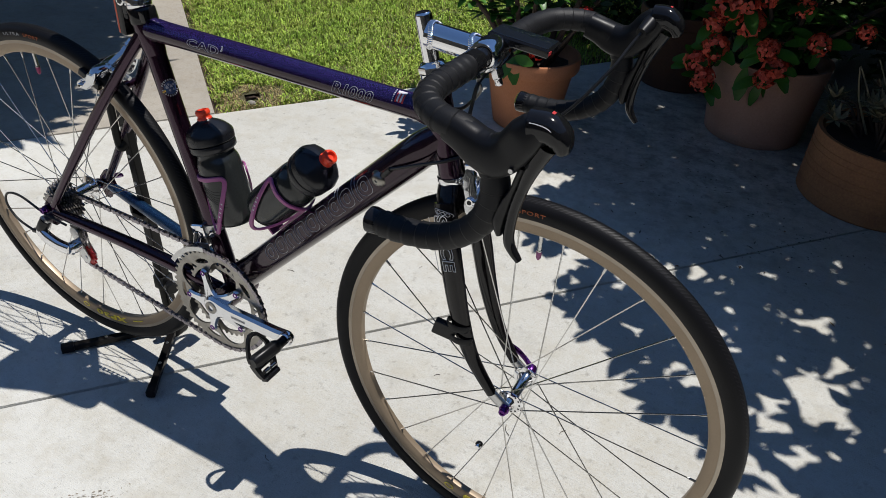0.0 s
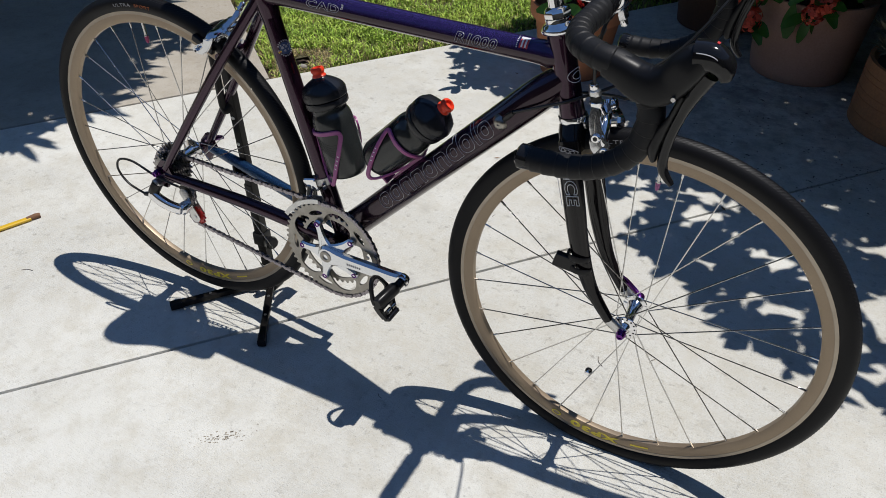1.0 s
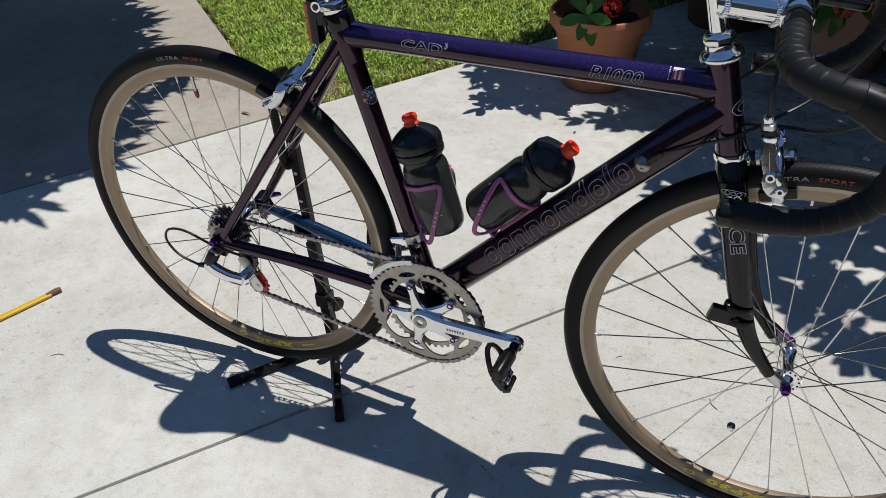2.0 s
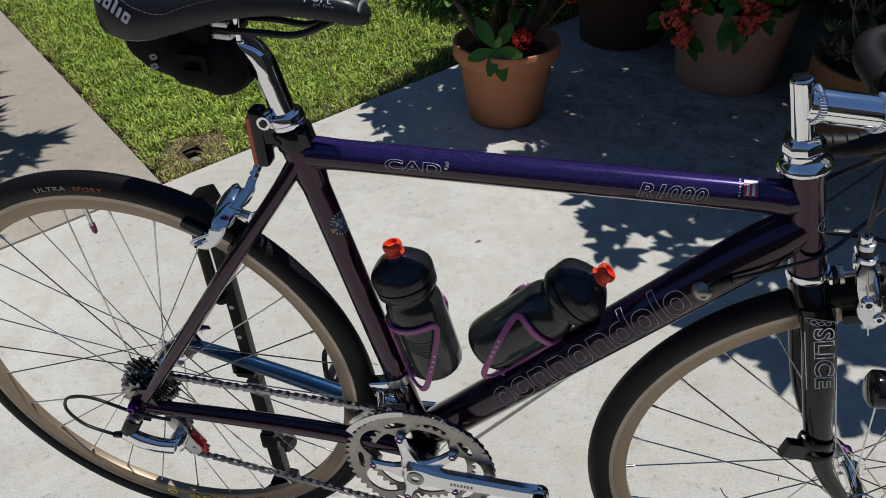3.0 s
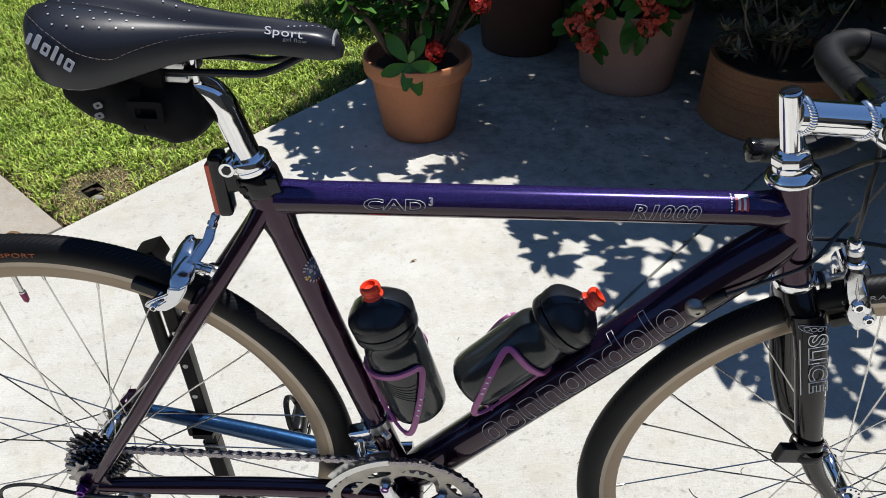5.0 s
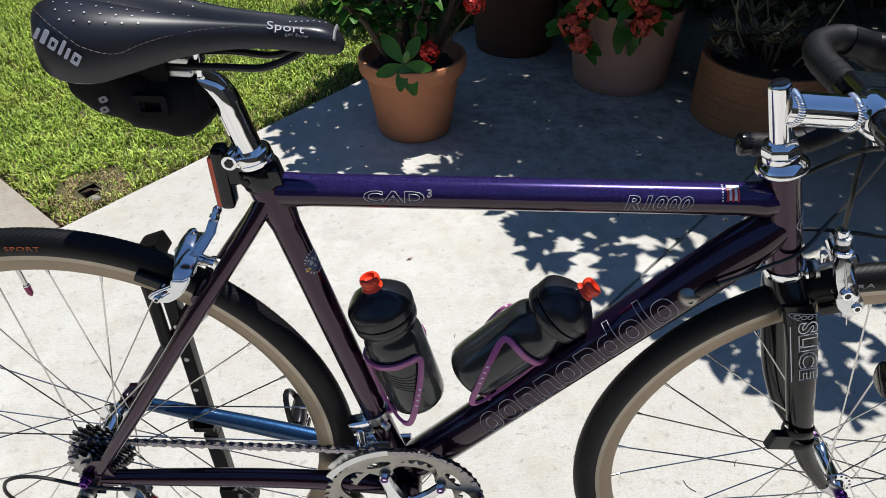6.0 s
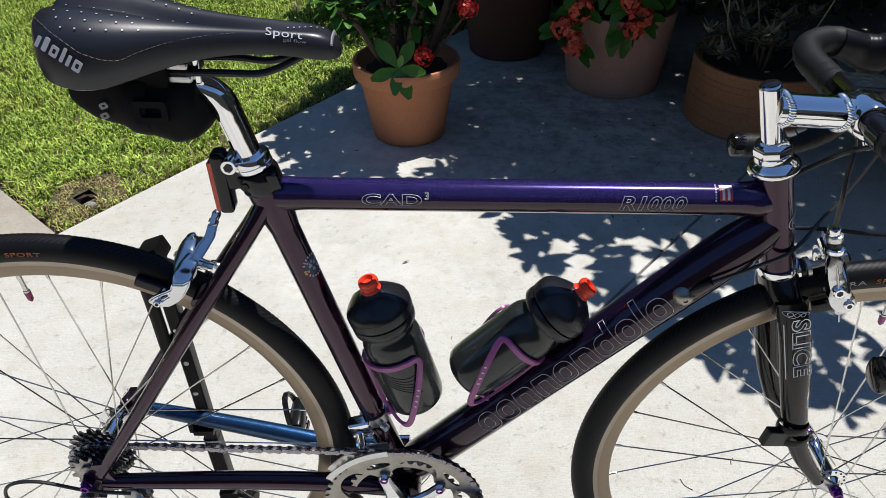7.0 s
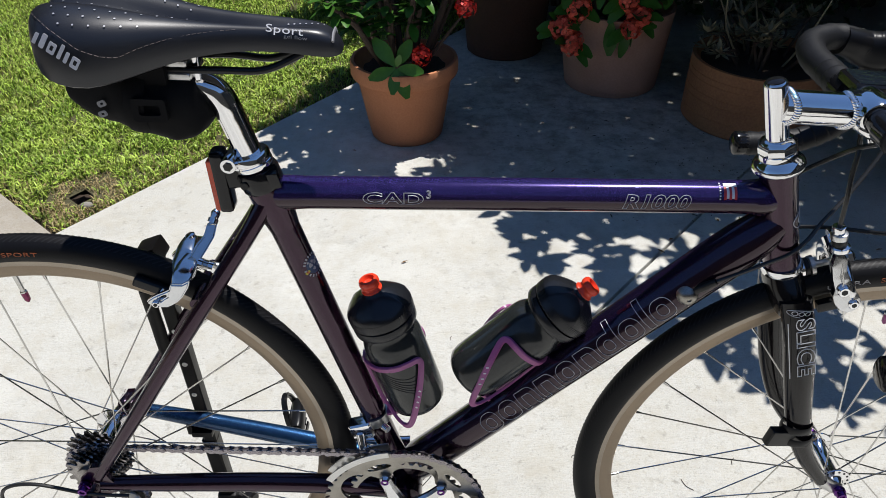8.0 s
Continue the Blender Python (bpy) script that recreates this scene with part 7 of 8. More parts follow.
# ---- terracotta pots ----
def pot(name, at, base_r, top_r, height, mat, label, rim_h=0.05, rim_out=0.012, bands=(), fill=0.86):
    e = thing(name, Matrix.Translation(at), label, "plant pot", "pots on the patio")
    prof = [(0, 0.0), (base_r - 0.006, 0.0), (base_r, 0.006)]
    slope = (top_r - rim_out - base_r) / (height - rim_h)
    steps = 10
    for k in range(1, steps + 1):
        z = 0.006 + (height - rim_h - 0.006) * k / steps
        prof.append((base_r + slope * z, z))
    if rim_h > 0:
        prof += [(top_r - 0.004, height - rim_h + 0.004), (top_r, height - rim_h + 0.012), (top_r + 0.001, height - 0.010), (top_r - 0.003, height)]
    else:
        prof += [(top_r - 0.003, height)]
    wall = 0.016
    prof += [(top_r - wall + 0.003, height), (top_r - wall - 0.002, height - 0.012), (top_r - wall - 0.02 - abs(slope) * 0.1, height * fill - 0.01), (0, height * fill - 0.01)]
    bm = turned(prof, Matrix(), 56)
    for v in bm.verts:
        r = math.hypot(v.co.x, v.co.y)
        if r > 1e-4:
            k = 1 + 0.006 * noise.noise((v.co.x * 4 + at[0] * 9, v.co.y * 4, v.co.z * 5))
            v.co.x *= k
            v.co.y *= k
    part("body", bm, mat, e, "weathered fired clay")
    for z in bands:
        r = base_r + slope * z
        ring = [V((r + 0.0006) * math.cos(a), (r + 0.0006) * math.sin(a), z) for a in [2 * math.pi * k / 48 for k in range(48)]]
        part("thrown_line", tube(ring, (0.0022, 0.0014), 6, closed=True, up=(0, 0, 1)), mat, e)
    bm = bmesh.new()
    rs = top_r - wall - 0.012
    lathe(bm, [(rs, 0.0)] + [(rs * (1 - (k + 1) / 9), 0.008 * (k + 1) / 9) for k in range(9)], Matrix.Translation((0, 0, height * fill)), 30)
    for v in bm.verts:
        v.co.z += 0.008 * noise.noise(v.co * 22)
    bmesh.ops.recalc_face_normals(bm, faces=bm.faces)
    part("soil", bm, SOIL, e, "dark potting soil")
    return e


P1 = V(0.322, 1.685, 0)
P2 = V(1.092, 2.118, 0)
P3 = V(1.535, 1.795, 0)
P4 = V(0.700, 2.480, 0)
P5 = V(1.930, 1.270, 0)
pot("plant_pot", P1, 0.121, 0.177, 0.270, TERRA, "orange terracotta pot with a thick rim, on the shaded concrete", 0.055, 0.020)
pot("plant_pot", P2, 0.176, 0.210, 0.302, TERRA_PALE, "large pale pinkish terracotta pot in shade", 0.0, 0.0)
pot("plant_pot", P3, 0.236, 0.230, 0.222, TERRA_DARK, "wide low drum-shaped terracotta planter with thrown lines", 0.0, 0.0, (0.05, 0.10, 0.125, 0.165, 0.185), 0.92)
pot("plant_pot", P4, 0.16, 0.20, 0.32, TERRA_SHADE, "weathered terracotta pot, its clay coloured dark for the deep shade", 0.05, 0.014)
pot("plant_pot", P5, 0.14, 0.19, 0.27, TERRA_DARK, "terracotta pot standing beside the wide planter", 0.04, 0.014)


# ---- plants ----
def leaf_into(verts, faces, base, out, up, length, width, fold=0.25, droop=0.2, seg=4, shape=0.75):
    """One pointed oval leaf with a folded midrib, as quads either side."""
    out, up = Vector(out).normalized(), Vector(up)
    side_v = out.cross(up)
    side_v = side_v.normalized() if side_v.length > 1e-5 else out.orthogonal().normalized()
    up = side_v.cross(out).normalized()
    b = len(verts)
    for k in range(seg + 1):
        t = k / seg
        w = width * 0.5 * (math.sin(math.pi * min(1.0, t ** shape * 0.97 + 0.03 * (shape < 1))) ** 0.8 if 0 < k < seg else (0.06 if k == 0 or shape < 1 else 0.30))
        c = Vector(base) + out * (length * t) - up * (droop * length * t * t)
        verts += [tuple(c + side_v * w + up * (w * fold)), tuple(c), tuple(c - side_v * w + up * (w * fold))]
    for k in range(seg):
        i = b + 3 * k
        faces += [(i, i + 1, i + 4, i + 3), (i + 1, i + 2, i + 5, i + 4)]


def raw(name, verts, faces, mat, parent=None, label="", smooth=True):
    me = bpy.data.meshes.new(name)
    me.from_pydata(verts, [], faces)
    me.materials.append(mat)
    if smooth:
        me.polygons.foreach_set("use_smooth", [True] * len(me.polygons))
    o = new(name, me)
    o.parent = parent
    if label:
        tagged(o, label)
    return o


def flower_head(bm_v, bm_f, c, r, count, rng):
    """A ball-like head of small paired petals."""
    for k in range(count):
        d = V(rng.gauss(0, 1), rng.gauss(0, 1), rng.gauss(0.35, 0.9)).normalized()
        q = c + d * r * rng.uniform(0.7, 1.0)
        for s in (-1, 1):
            t = d.orthogonal().normalized()
            t.rotate(Matrix.Rotation(rng.uniform(0, 6.28), 3, d))
            leaf_into(bm_v, bm_f, q, t * s + d * 0.35, d, r * 0.34, r * 0.36, 0.15, 0.1, 3, 1.2)


def spiny_bush(at, stems, height, spread, seed, petal, heads, leaf_len, label, leaves_per=16, soil=0.24, leafy_from=0.45):
    """A crown-of-thorns: woody spiny stems, leaf rosettes towards the tips, flower heads."""
    rng = random.Random(seed)
    e = thing("flowering_plant", Matrix.Translation(at), label, "plant", "potted plants")
    tips = []
    lv, lf, sv_, sf = [], [], [], []
    for k in range(stems):
        a = 2 * math.pi * k / stems + rng.uniform(-0.5, 0.5)
        sp = spread * rng.uniform(0.35, 1.0)
        h = height * rng.uniform(0.6, 1.0)
        p0 = V(0.05 * math.cos(a), 0.05 * math.sin(a), soil - 0.02)
        pts = smooth_path([p0, p0 + V(sp * 0.3 * math.cos(a), sp * 0.3 * math.sin(a), h * 0.35), p0 + V(sp * 0.62 * math.cos(a + 0.15), sp * 0.62 * math.sin(a + 0.15), h * 0.7), p0 + V(sp * math.cos(a + 0.1), sp * math.sin(a + 0.1), h)], 6)
        part("stem", tube(pts, [0.0125, 0.0108, 0.0090, 0.006], 8), STEM, e, "grey-brown spiny stem")
        for i, p in enumerate(pts[1:-1]):
            for _ in range(12):
                d = V(rng.gauss(0, 1), rng.gauss(0, 1), rng.gauss(0.2, 0.5)).normalized()
                leaf_into(sv_, sf, p + V(rng.uniform(-0.01, 0.01), rng.uniform(-0.01, 0.01), rng.uniform(-0.02, 0.02)), d, (0, 0, 1), rng.uniform(0.014, 0.026), 0.0022, 0.0, 0.0, 1)
        for i in range(leaves_per):
            f = leafy_from + (1 - leafy_from) * rng.random() ** 0.7
            p = pts[min(len(pts) - 1, int(f * (len(pts) - 1)))]
            b = rng.uniform(0, 6.28)
            d = V(math.cos(b), math.sin(b), rng.uniform(-0.25, 0.8))
            leaf_into(lv, lf, p + d.normalized() * 0.008, d, (0, 0, 1), leaf_len * rng.uniform(0.55, 1.15), leaf_len * rng.uniform(0.34, 0.44), 0.28, rng.uniform(0.1, 0.5), 6, 1.25)
        tips.append(pts[-1])
    raw("leaves", lv, lf, LEAF, e, "glossy thick green leaves")
    raw("thorns", sv_, sf, STEM, e, "short grey thorns")
    for k in range(heads):
        t = tips[k % len(tips)]
        c = t + V(rng.uniform(-0.07, 0.07), rng.uniform(-0.07, 0.07), rng.uniform(-0.05, 0.05))
        fv, ff = [], []
        flower_head(fv, ff, c, rng.uniform(0.026, 0.038), 60, rng)
        raw("flower", fv, ff, petal, e, "dense head of small petals")
    return e, tips


spiny_bush(P1, 11, 0.46, 0.27, 11, REDPETAL, 6, 0.075, "crown-of-thorns plant with scarlet flowers in the orange pot", 26, 0.235, 0.48)
spiny_bush(P2, 12, 0.42, 0.34, 23, CORALPETAL, 16, 0.10, "crown-of-thorns plant with coral-pink flower heads in the pale pot", 20, 0.255, 0.3)
spiny_bush(P4, 9, 0.55, 0.30, 31, REDPETAL, 3, 0.09, "leafy dark plant in the shaded pot behind", 22, 0.27, 0.2)

# a leafy shoot with a red flower at the rim of the orange pot
low_sprig = thing("sprig", Matrix.Translation(P1), "young leafy shoot with a red flower at the pot's rim", "plant", "potted plants")
rng = random.Random(5)
c = V(-0.014, -0.150, 0.292)
RT, UPV, TOC = V(1, 0, 0), V(0, 0.37, 0.93), V(0.07, -0.93, 0.37)
for a, b, f, ln in ((-43, 55, 0.05, 0.112), (30, 54, 0.1, 0.095), (-56, -22, 0.25, 0.092), (-8, -48, 0.35, 0.085), (22, -62, 0.15, 0.100), (62, -10, 0.3, 0.088), (8, 25, 0.9, 0.05), (48, -48, 0.0, 0.06)):
    d = (RT * a + UPV * b).normalized() + TOC * f
    lv, lf = [], []
    leaf_into(lv, lf, c, d, TOC, ln, ln * 0.44, 0.16, 0.10, 8, 1.25)
    raw("leaf", lv, lf, LEAF, low_sprig, "fresh green leaf")
for q in (V(0.062, -0.128, 0.322), V(0.200, -0.080, 0.452)):
    fv, ff = [], []
    flower_head(fv, ff, q, 0.032, 90, rng)
    raw("flower", fv, ff, REDPETAL, low_sprig, "scarlet flower head")
part("stem", tube(smooth_path([V(0.0, -0.06, 0.22), V(0.0, -0.095, 0.275), c, V(0.058, -0.126, 0.312)], 4), [0.006, 0.005, 0.004, 0.0025], 8), STEM, low_sprig)
part("stem", tube(smooth_path([V(0.04, -0.03, 0.22), V(0.12, -0.05, 0.33), V(0.198, -0.078, 0.440)], 4), [0.008, 0.006, 0.003], 8), STEM, low_sprig)

# flower heads and leaves that hang over the front of the pale pot
hang = thing("sprig", Matrix.Translation(P2), "coral-pink flower heads and leaves hanging over the pale pot", "plant", "potted plants")
rng = random.Random(6)
for x, y, z in ((0.882, 1.93, 0.284), (0.915, 1.92, 0.232), (1.10, 1.93, 0.376), (0.936, 1.93, 0.491), (0.904, 1.93, 0.431), (0.99, 1.94, 0.505), (1.140, 1.93, 0.318), (1.115, 1.91, 0.285), (0.930, 1.93, 0.350), (1.25, 1.95, 0.42), (1.02, 1.96, 0.44)):
    q = V(x - 1.110, y - 2.140, z)
    fv, ff = [], []
    flower_head(fv, ff, q, rng.uniform(0.036, 0.050), 110, rng)
    raw("flower", fv, ff, CORALPETAL, hang, "coral-pink flower head")
    part("stalk", tube(smooth_path([V(q.x * 0.5, -0.10, 0.26), V(q.x * 0.8, -0.17, max(0.31, q.z)), q], 4), [0.004, 0.003, 0.002], 6), STEM, hang)
    for _ in range(4):
        lv, lf = [], []
        d = V(rng.uniform(-1, 1), rng.uniform(-0.9, 0.1), rng.uniform(-0.8, 0.5))
        leaf_into(lv, lf, q + V(0, 0.02, 0), d, (0, -0.6, 0.8), rng.uniform(0.08, 0.12), rng.uniform(0.035, 0.048), 0.22, 0.25, 6, 1.25)
        raw("leaf", lv, lf, LEAF, hang, "green leaf")
lv, lf = [], []
leaf_into(lv, lf, V(-0.063, -0.213, 0.318), (0.02, -0.25, -1.0), (0, -1, 0.2), 0.13, 0.050, 0.2, 0.1, 8, 1.25)
raw("leaf", lv, lf, LEAF, hang, "long hanging green leaf")


def succulents(at, seed, count, r, soil, label):
    """Dry rosettes on bare branching stems."""
    rng = random.Random(seed)
    e = thing("succulent", Matrix.Translation(at), label, "plant", "potted plants")
    lv, lf = [], []
    for k in range(count):
        a, q = rng.uniform(0, 6.28), r * math.sqrt(rng.random())
        p0 = V(q * 0.6 * math.cos(a), q * 0.6 * math.sin(a), soil)
        p1 = V(q * 1.12 * math.cos(a), q * 1.12 * math.sin(a), soil + rng.uniform(0.03, 0.17))
        pts = smooth_path([p0, (p0 + p1) / 2 + V(rng.uniform(-0.02, 0.02), rng.uniform(-0.02, 0.02), 0.03), p1], 4)
        part("stem", tube(pts, [0.0055, 0.0045, 0.004], 7), STEM, e)
        for i in range(22):
            b = rng.uniform(0, 6.28)
            leaf_into(lv, lf, p1, V(math.cos(b), math.sin(b), rng.uniform(-0.3, 1.0)), (0, 0, 1), rng.uniform(0.03, 0.062), rng.uniform(0.012, 0.018), 0.3, -0.15, 2)
    tagged(raw("rosette_foliage", lv, lf, LEAF_GREY, e), "dry grey-green rosettes of narrow leaves", kind="stuff")
    for k in range(6):
        a = rng.uniform(0, 6.28)
        p0 = V(r * 0.4 * math.cos(a), r * 0.4 * math.sin(a), soil)
        part("dry_stalk", tube(smooth_path([p0, p0 + V(0.06 * math.cos(a), 0.06 * math.sin(a), 0.11), p0 + V(0.10 * math.cos(a + 0.5), 0.10 * math.sin(a + 0.5), rng.uniform(0.18, 0.30))], 4), [0.004, 0.0035, 0.002], 6), LEAF_GREY, e, "bare dry stalk")
    return e


succulents(P3, 41, 26, 0.20, 0.205, "dry grey-green succulent rosettes in the wide planter")
succulents(P5, 43, 14, 0.14, 0.235, "small grey succulent in the terracotta pot")


# ---- shrubs and trees ----
def leaf_cloud(name, spots, mat, length, width, parent, label, seed, flatness=0.6, seg=2):
    rng = random.Random(seed)
    lv, lf = [], []
    for p in spots:
        d = V(rng.gauss(0, 1), rng.gauss(0, 1), rng.gauss(-0.15, flatness))
        leaf_into(lv, lf, p, d, V(rng.gauss(0, 0.4), rng.gauss(0, 0.4), 1), length * rng.uniform(0.6, 1.15), width * rng.uniform(0.7, 1.1), 0.15, 0.25, seg)
    return raw(name, lv, lf, mat, parent, label)


def shrub(at, rx, ry, h, seed, n, label):
    rng = random.Random(seed)
    e = thing("shrub", Matrix.Translation(at), label, "shrub", "shrubs behind the pots")
    spots = []
    for _ in range(n):
        d = V(rng.gauss(0, 1), rng.gauss(0, 1), rng.gauss(0, 1)).normalized()
        q = rng.uniform(0.55, 1.0) * (1 + 0.22 * noise.noise(d * 2.5 + V(seed, 0, 0)))
        spots.append(V(d.x * rx * q, d.y * ry * q, max(0.02, h * 0.52 + d.z * h * 0.5 * q)))
    for k in range(6):
        a = 2 * math.pi * k / 6
        part("stem", tube(smooth_path([V(0.03 * math.cos(a), 0.03 * math.sin(a), -0.03), V(rx * 0.25 * math.cos(a), ry * 0.25 * math.sin(a), h * 0.4), V(rx * 0.6 * math.cos(a), ry * 0.6 * math.sin(a), h * 0.8)], 4), [0.014, 0.010, 0.005], 7), BARK, e)
    leaf_cloud("leaves", spots, LEAF_DARK, 0.075, 0.034, e, "dark green leaves", seed)
    return e


shrub(V(0.15, 2.95, -0.03), 0.42, 0.36, 0.75, 61, 1500, "dark leafy shrub behind the orange pot")
shrub(V(1.02, 3.05, -0.03), 0.62, 0.42, 1.05, 62, 2400, "dense dark shrub in the shade")
shrub(V(1.90, 2.75, -0.03), 0.60, 0.45, 1.10, 63, 2400, "dense dark shrub in the shade")
shrub(V(2.75, 2.20, -0.03), 0.55, 0.55, 1.10, 64, 2200, "dense dark shrub beside the planters")
shrub(V(0.55, 3.80, -0.03), 0.70, 0.45, 1.0, 65, 1800, "dark shrub at the back of the bed")
shrub(V(1.70, 3.85, -0.03), 0.80, 0.45, 1.2, 66, 2200, "dark shrub at the back of the bed")
shrub(V(2.90, 3.40, -0.03), 0.75, 0.60, 1.2, 67, 2000, "dark shrub at the back of the bed")


def inside(poly, x, y):
    hit = False
    for i in range(len(poly)):
        (x0, y0), (x1, y1) = poly[i - 1], poly[i]
        if (y0 > y) != (y1 > y) and x < (x1 - x0) * (y - y0) / (y1 - y0) + x0:
            hit = not hit
    return hit


def edge_gap(poly, x, y):
    best = 9.0
    for i in range(len(poly)):
        (x0, y0), (x1, y1) = poly[i - 1], poly[i]
        dx, dy = x1 - x0, y1 - y0
        t = max(0, min(1, ((x - x0) * dx + (y - y0) * dy) / (dx * dx + dy * dy)))
        best = min(best, math.hypot(x - x0 - t * dx, y - y0 - t * dy))
    return best


def shade_tree(name, trunk, shade, low_z, high_z, n, seed, leaf, label, gaps=1.0, reach=0.55, bare=0.16, thin_to=9.0, holes=()):
    """A spreading tree. shade: the outline on the ground that its crown covers, seen from the sun."""
    rng = random.Random(seed)
    e = thing(name, Matrix.Translation(trunk), label, "tree")
    xs, ys = [p[0] for p in shade], [p[1] for p in shade]
    spots = []
    while len(spots) < n:
        x, y = rng.uniform(min(xs), max(xs)), rng.uniform(min(ys), max(ys))
        if not inside(shade, x, y):
            continue
        g = edge_gap(shade, x, y)
        clump = noise.noise((x * 9.5, y * 9.5, seed * 1.0)) + 0.35 * noise.noise((x * 24, y * 24, seed * 2.0))
        if g < reach and clump < bare - g * (gaps if y < thin_to - 0.35 * max(0.0, x - 1.15) else gaps * 7.5):
            continue
        if any(math.hypot(x - a, y - b) < r for a, b, r in holes):
            continue
        h = rng.uniform(low_z, high_z if g > 0.5 else low_z + (high_z - low_z) * (0.25 + g))
        spots.append(V(x, y, 0) + TO_SUN * (h / TO_SUN.z) - Vector(trunk))
    leaf_cloud("leaves", spots, LEAF_DARK, leaf[0], leaf[1], e, "green leaves", seed, 0.25, 3)
    cx = sum(p.x for p in spots) / n
    cy = sum(p.y for p in spots) / n
    part("trunk", tube(smooth_path([V(0, 0, -0.06), V(0.03, 0.02, 0.5), V(cx * 0.12, cy * 0.12, 1.1), V(cx * 0.3, cy * 0.3, low_z + 0.1)], 5), [0.085, 0.065, 0.055, 0.045], 12), BARK, e, "grey-brown trunk")
    for k in range(12):
        t = spots[rng.randrange(n)]
        s = V(cx * 0.3, cy * 0.3, low_z + 0.05)
        part("limb", tube(smooth_path([s, s + (t - s) * 0.45 + V(0, 0, 0.15), t], 4), [0.032, 0.018, 0.006], 8), BARK, e)
    return e


RIGHT_SHADE = [(-0.19, 1.74), (-0.08, 1.51), (0.12, 1.37), (0.36, 1.36), (0.60, 1.34), (0.64, 1.08), (0.68, 0.93), (0.80, 0.74), (0.98, 0.61), (1.13, 0.50), (1.22, 0.38), (1.34, 0.34), (1.50, 0.37),
               (1.80, 0.36), (2.6, 0.5), (3.6, 1.4), (3.9, 3.0), (3.4, 4.3), (1.6, 4.6), (0.3, 4.2), (0.15, 3.2), (0.08, 2.4)]
LEFT_SHADE = [(-1.06, 0.23), (-1.0, 0.30), (-1.03, 0.44), (-0.98, 0.50), (-1.04, 0.78), (-1.2, 0.98), (-1.2, 1.26), (-1.42, 1.32), (-1.60, 1.45), (-1.92, 1.84), (-2.2, 2.02), (-3.0, 2.4), (-3.8, 1.4), (-3.2, -0.4), (-1.9, -0.5), (-1.3, 0.0)]
shade_tree("tree", V(2.45, 3.05, -0.03), RIGHT_SHADE, 1.05, 2.5, 44000, 71, (0.085, 0.046), "small spreading tree that shades the potted plants", 0.31, 1.0, 0.05, 1.10, ((0.306, 1.466, 0.105), (0.225, 1.455, 0.06), (0.42, 1.485, 0.07), (0.30, 1.60, 0.05), (0.90, 1.80, 0.04)))
shade_tree("tree", V(-2.55, 0.30, -0.03), LEFT_SHADE, 1.5, 2.7, 20000, 72, (0.15, 0.045), "narrow-leaved tree shading the older slab", 1.3)

# a scuffed stain and bits of twig on the sunny slab
rng = random.Random(12)
verts, faces = [], []
for k in range(75):
    u, w = rng.gauss(0, 0.030), rng.gauss(0, 0.007)
    x, y = 0.335 + u * 0.72 - w * 0.70, -0.335 + u * 0.70 + w * 0.72
    a, b = rng.uniform(0.0008, 0.0035), rng.uniform(0.0005, 0.0016)
    t0 = radians(44) + rng.uniform(-0.7, 0.7)
    n0 = len(verts)
    for q in range(6):
        c, s = a * math.cos(q * 1.047) * rng.uniform(0.7, 1.2), b * math.sin(q * 1.047) * rng.uniform(0.7, 1.2)
        verts.append((x + c * math.cos(t0) - s * math.sin(t0), y + c * math.sin(t0) + s * math.cos(t0), 0.0006))
    faces.append(tuple(range(n0, n0 + 6)))
tagged(raw("scuff", verts, faces, DRYDIRT, None, "", False), "brown scuffed stain of dried dirt on the concrete", "stain", kind="stuff")
for x, y, a, ln in ((-0.451, -0.162, 0.4, 0.030), (0.924, 0.214, 2.2, 0.030), (1.025, 0.269, 1.1, 0.018), (0.55, -0.10, 2.6, 0.016), (0.20, 0.42, 0.2, 0.020), (0.48, 0.62, 1.4, 0.014), (-0.22, 0.45, 2.0, 0.016), (0.72, 0.28, 0.7, 0.014)):
    d = V(math.cos(a), math.sin(a), 0)
    bend = V(-d.y, d.x, 0) * ln * 0.14
    p = V(x, y, 0.0012)
    tagged(part("twig", tube(smooth_path([p - d * ln / 2, p + bend, p + d * ln / 2], 4), 0.0006, 5), STEM), "tiny dry twig lying on the concrete", "twig", "litter on the concrete")

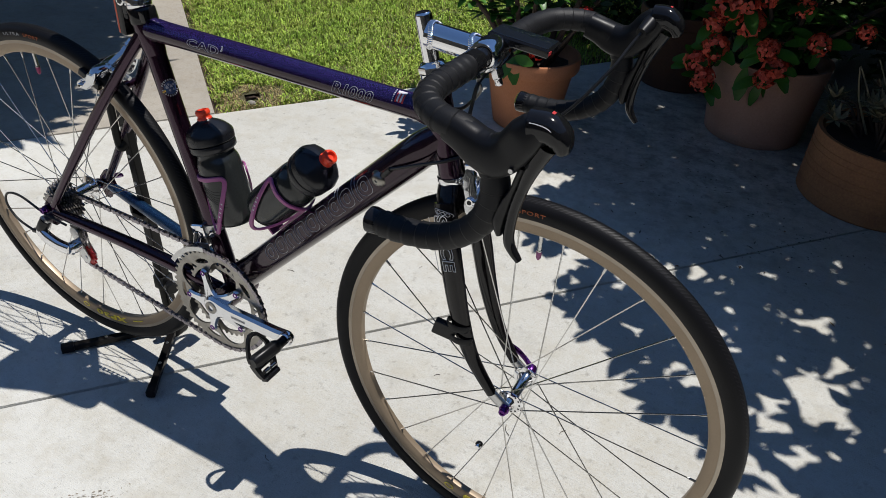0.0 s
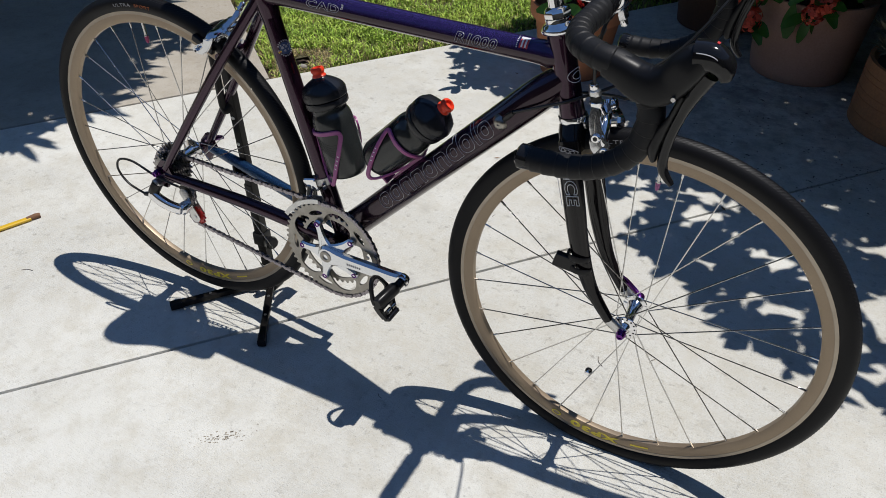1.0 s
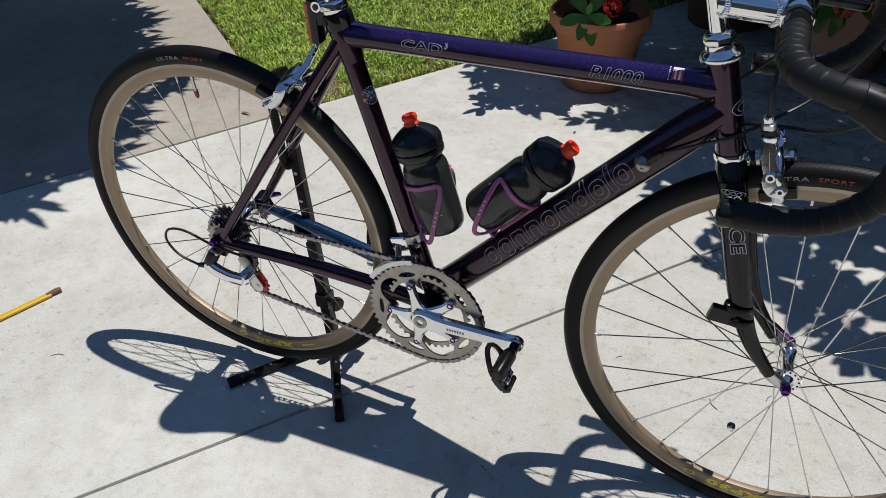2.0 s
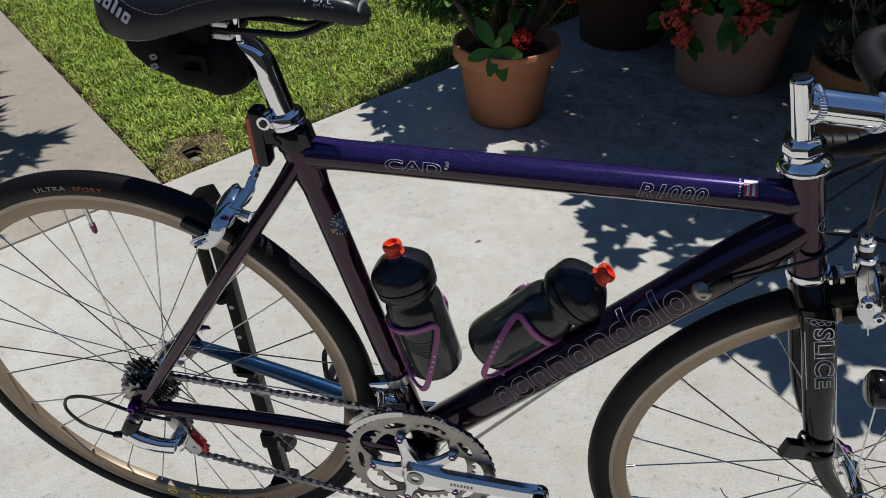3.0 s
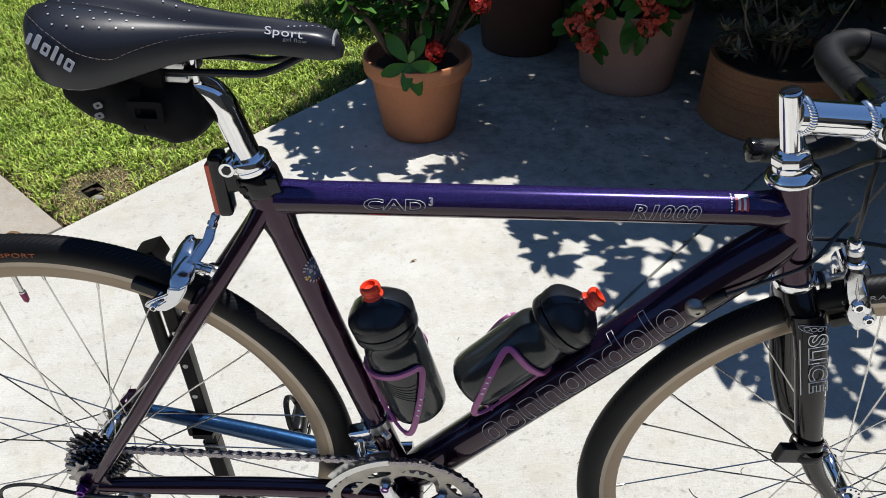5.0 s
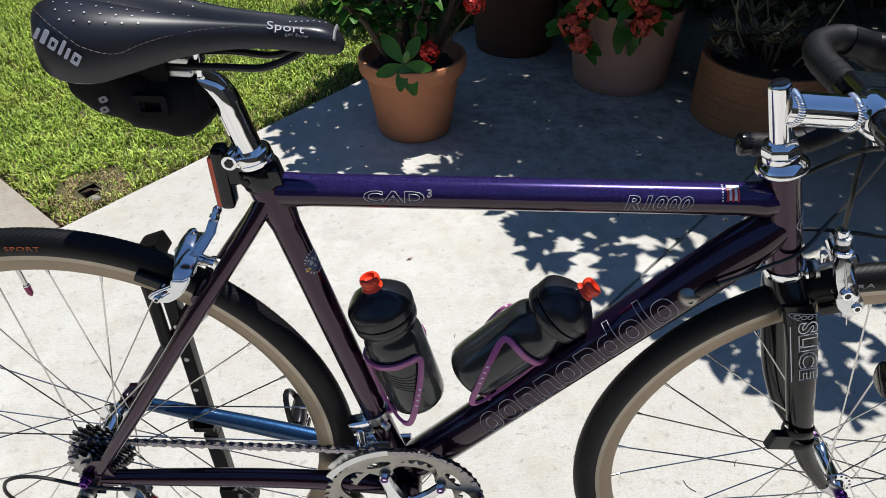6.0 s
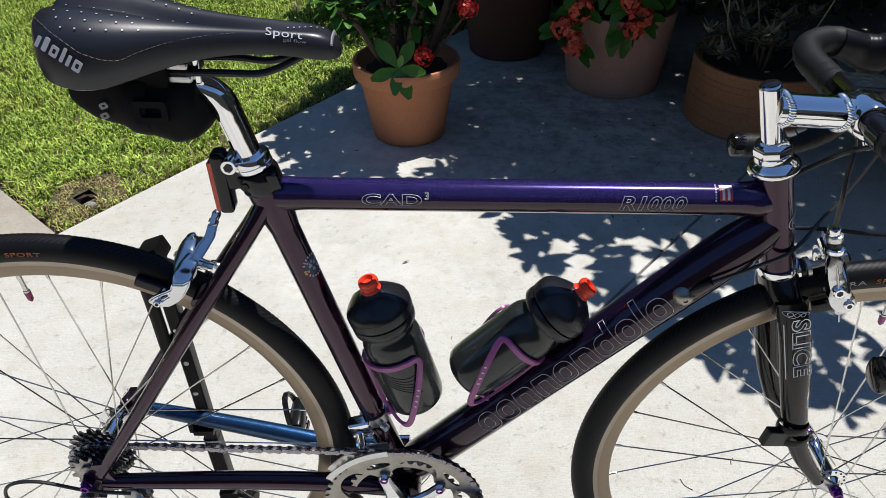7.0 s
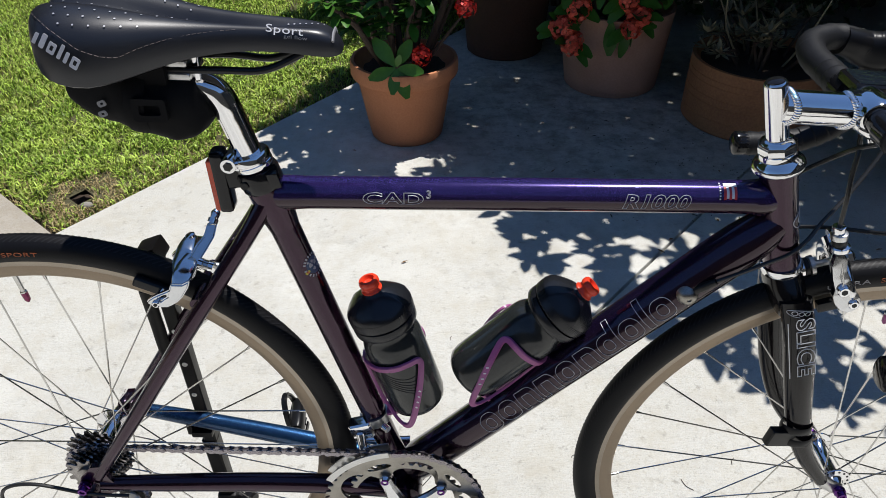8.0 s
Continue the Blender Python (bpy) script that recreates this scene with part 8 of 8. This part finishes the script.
# dead leaves and litter on the concrete
rng = random.Random(9)
for k in range(16):
    lv, lf = [], []
    x, y = rng.uniform(0.0, 1.7), rng.uniform(0.9, 2.2)
    if math.hypot(x - P1.x, y - P1.y) < 0.2 or math.hypot(x - P2.x, y - P2.y) < 0.25 or math.hypot(x - P3.x, y - P3.y) < 0.3:
        continue
    a = rng.uniform(0, 6.28)
    leaf_into(lv, lf, V(x, y, 0.003), V(math.cos(a), math.sin(a), 0.05), (0, 0, 1), rng.uniform(0.012, 0.03), rng.uniform(0.006, 0.012), 0.3, 0.0, 2)
    tagged(raw("dead_leaf", lv, lf, DEADLEAF), "small brown dead leaf on the concrete", "leaf", "fallen leaves")
lv, lf = [], []
leaf_into(lv, lf, V(-0.79, 1.02, 0.005), V(1, -0.2, 0.1), (0, 0, 1), 0.05, 0.012, 0.3, 0.0, 3)
tagged(raw("dead_leaf", lv, lf, DEADLEAF), "curled brown leaf on the older slab", "leaf", "fallen leaves")

# dark crumbs of soil and bark washed over the shaded slabs and into the joint
rng = random.Random(31)
verts, faces = [], []
for k in range(230):
    if k < 60:
        t0 = rng.uniform(1.45, 2.6)
        w = rng.gauss(0, 0.020)
        x, y = JP[0] + JD[0] * t0 - JD[1] * w, JP[1] + JD[1] * t0 + JD[0] * w
    else:
        x, y = rng.gauss(1.12, 0.28), rng.gauss(1.45, 0.24)
    if y < 1.10 or min((V(x, y, 0) - p).length for p in (P1, P2, P3)) < 0.24:
        continue
    a, b, turn = rng.uniform(0.0015, 0.0045) * (3.2 if rng.random() < 0.12 else 1.0), rng.uniform(0.0010, 0.0026), rng.uniform(0, 6.28)
    n0 = len(verts)
    for q in range(6):
        c, d = a * math.cos(q * 1.047) * rng.uniform(0.7, 1.2), b * math.sin(q * 1.047) * rng.uniform(0.7, 1.2)
        verts.append((x + c * math.cos(turn) - d * math.sin(turn), y + c * math.sin(turn) + d * math.cos(turn), 0.0022))
    verts.append((x, y, 0.0022 + b))
    faces += [(n0 + q, n0 + (q + 1) % 6, n0 + 6) for q in range(6)]
tagged(raw("soil_crumbs", verts, faces, SOIL, None, "", False), "dark crumbs of soil and bark on the shaded concrete", "crumbs", kind="stuff")
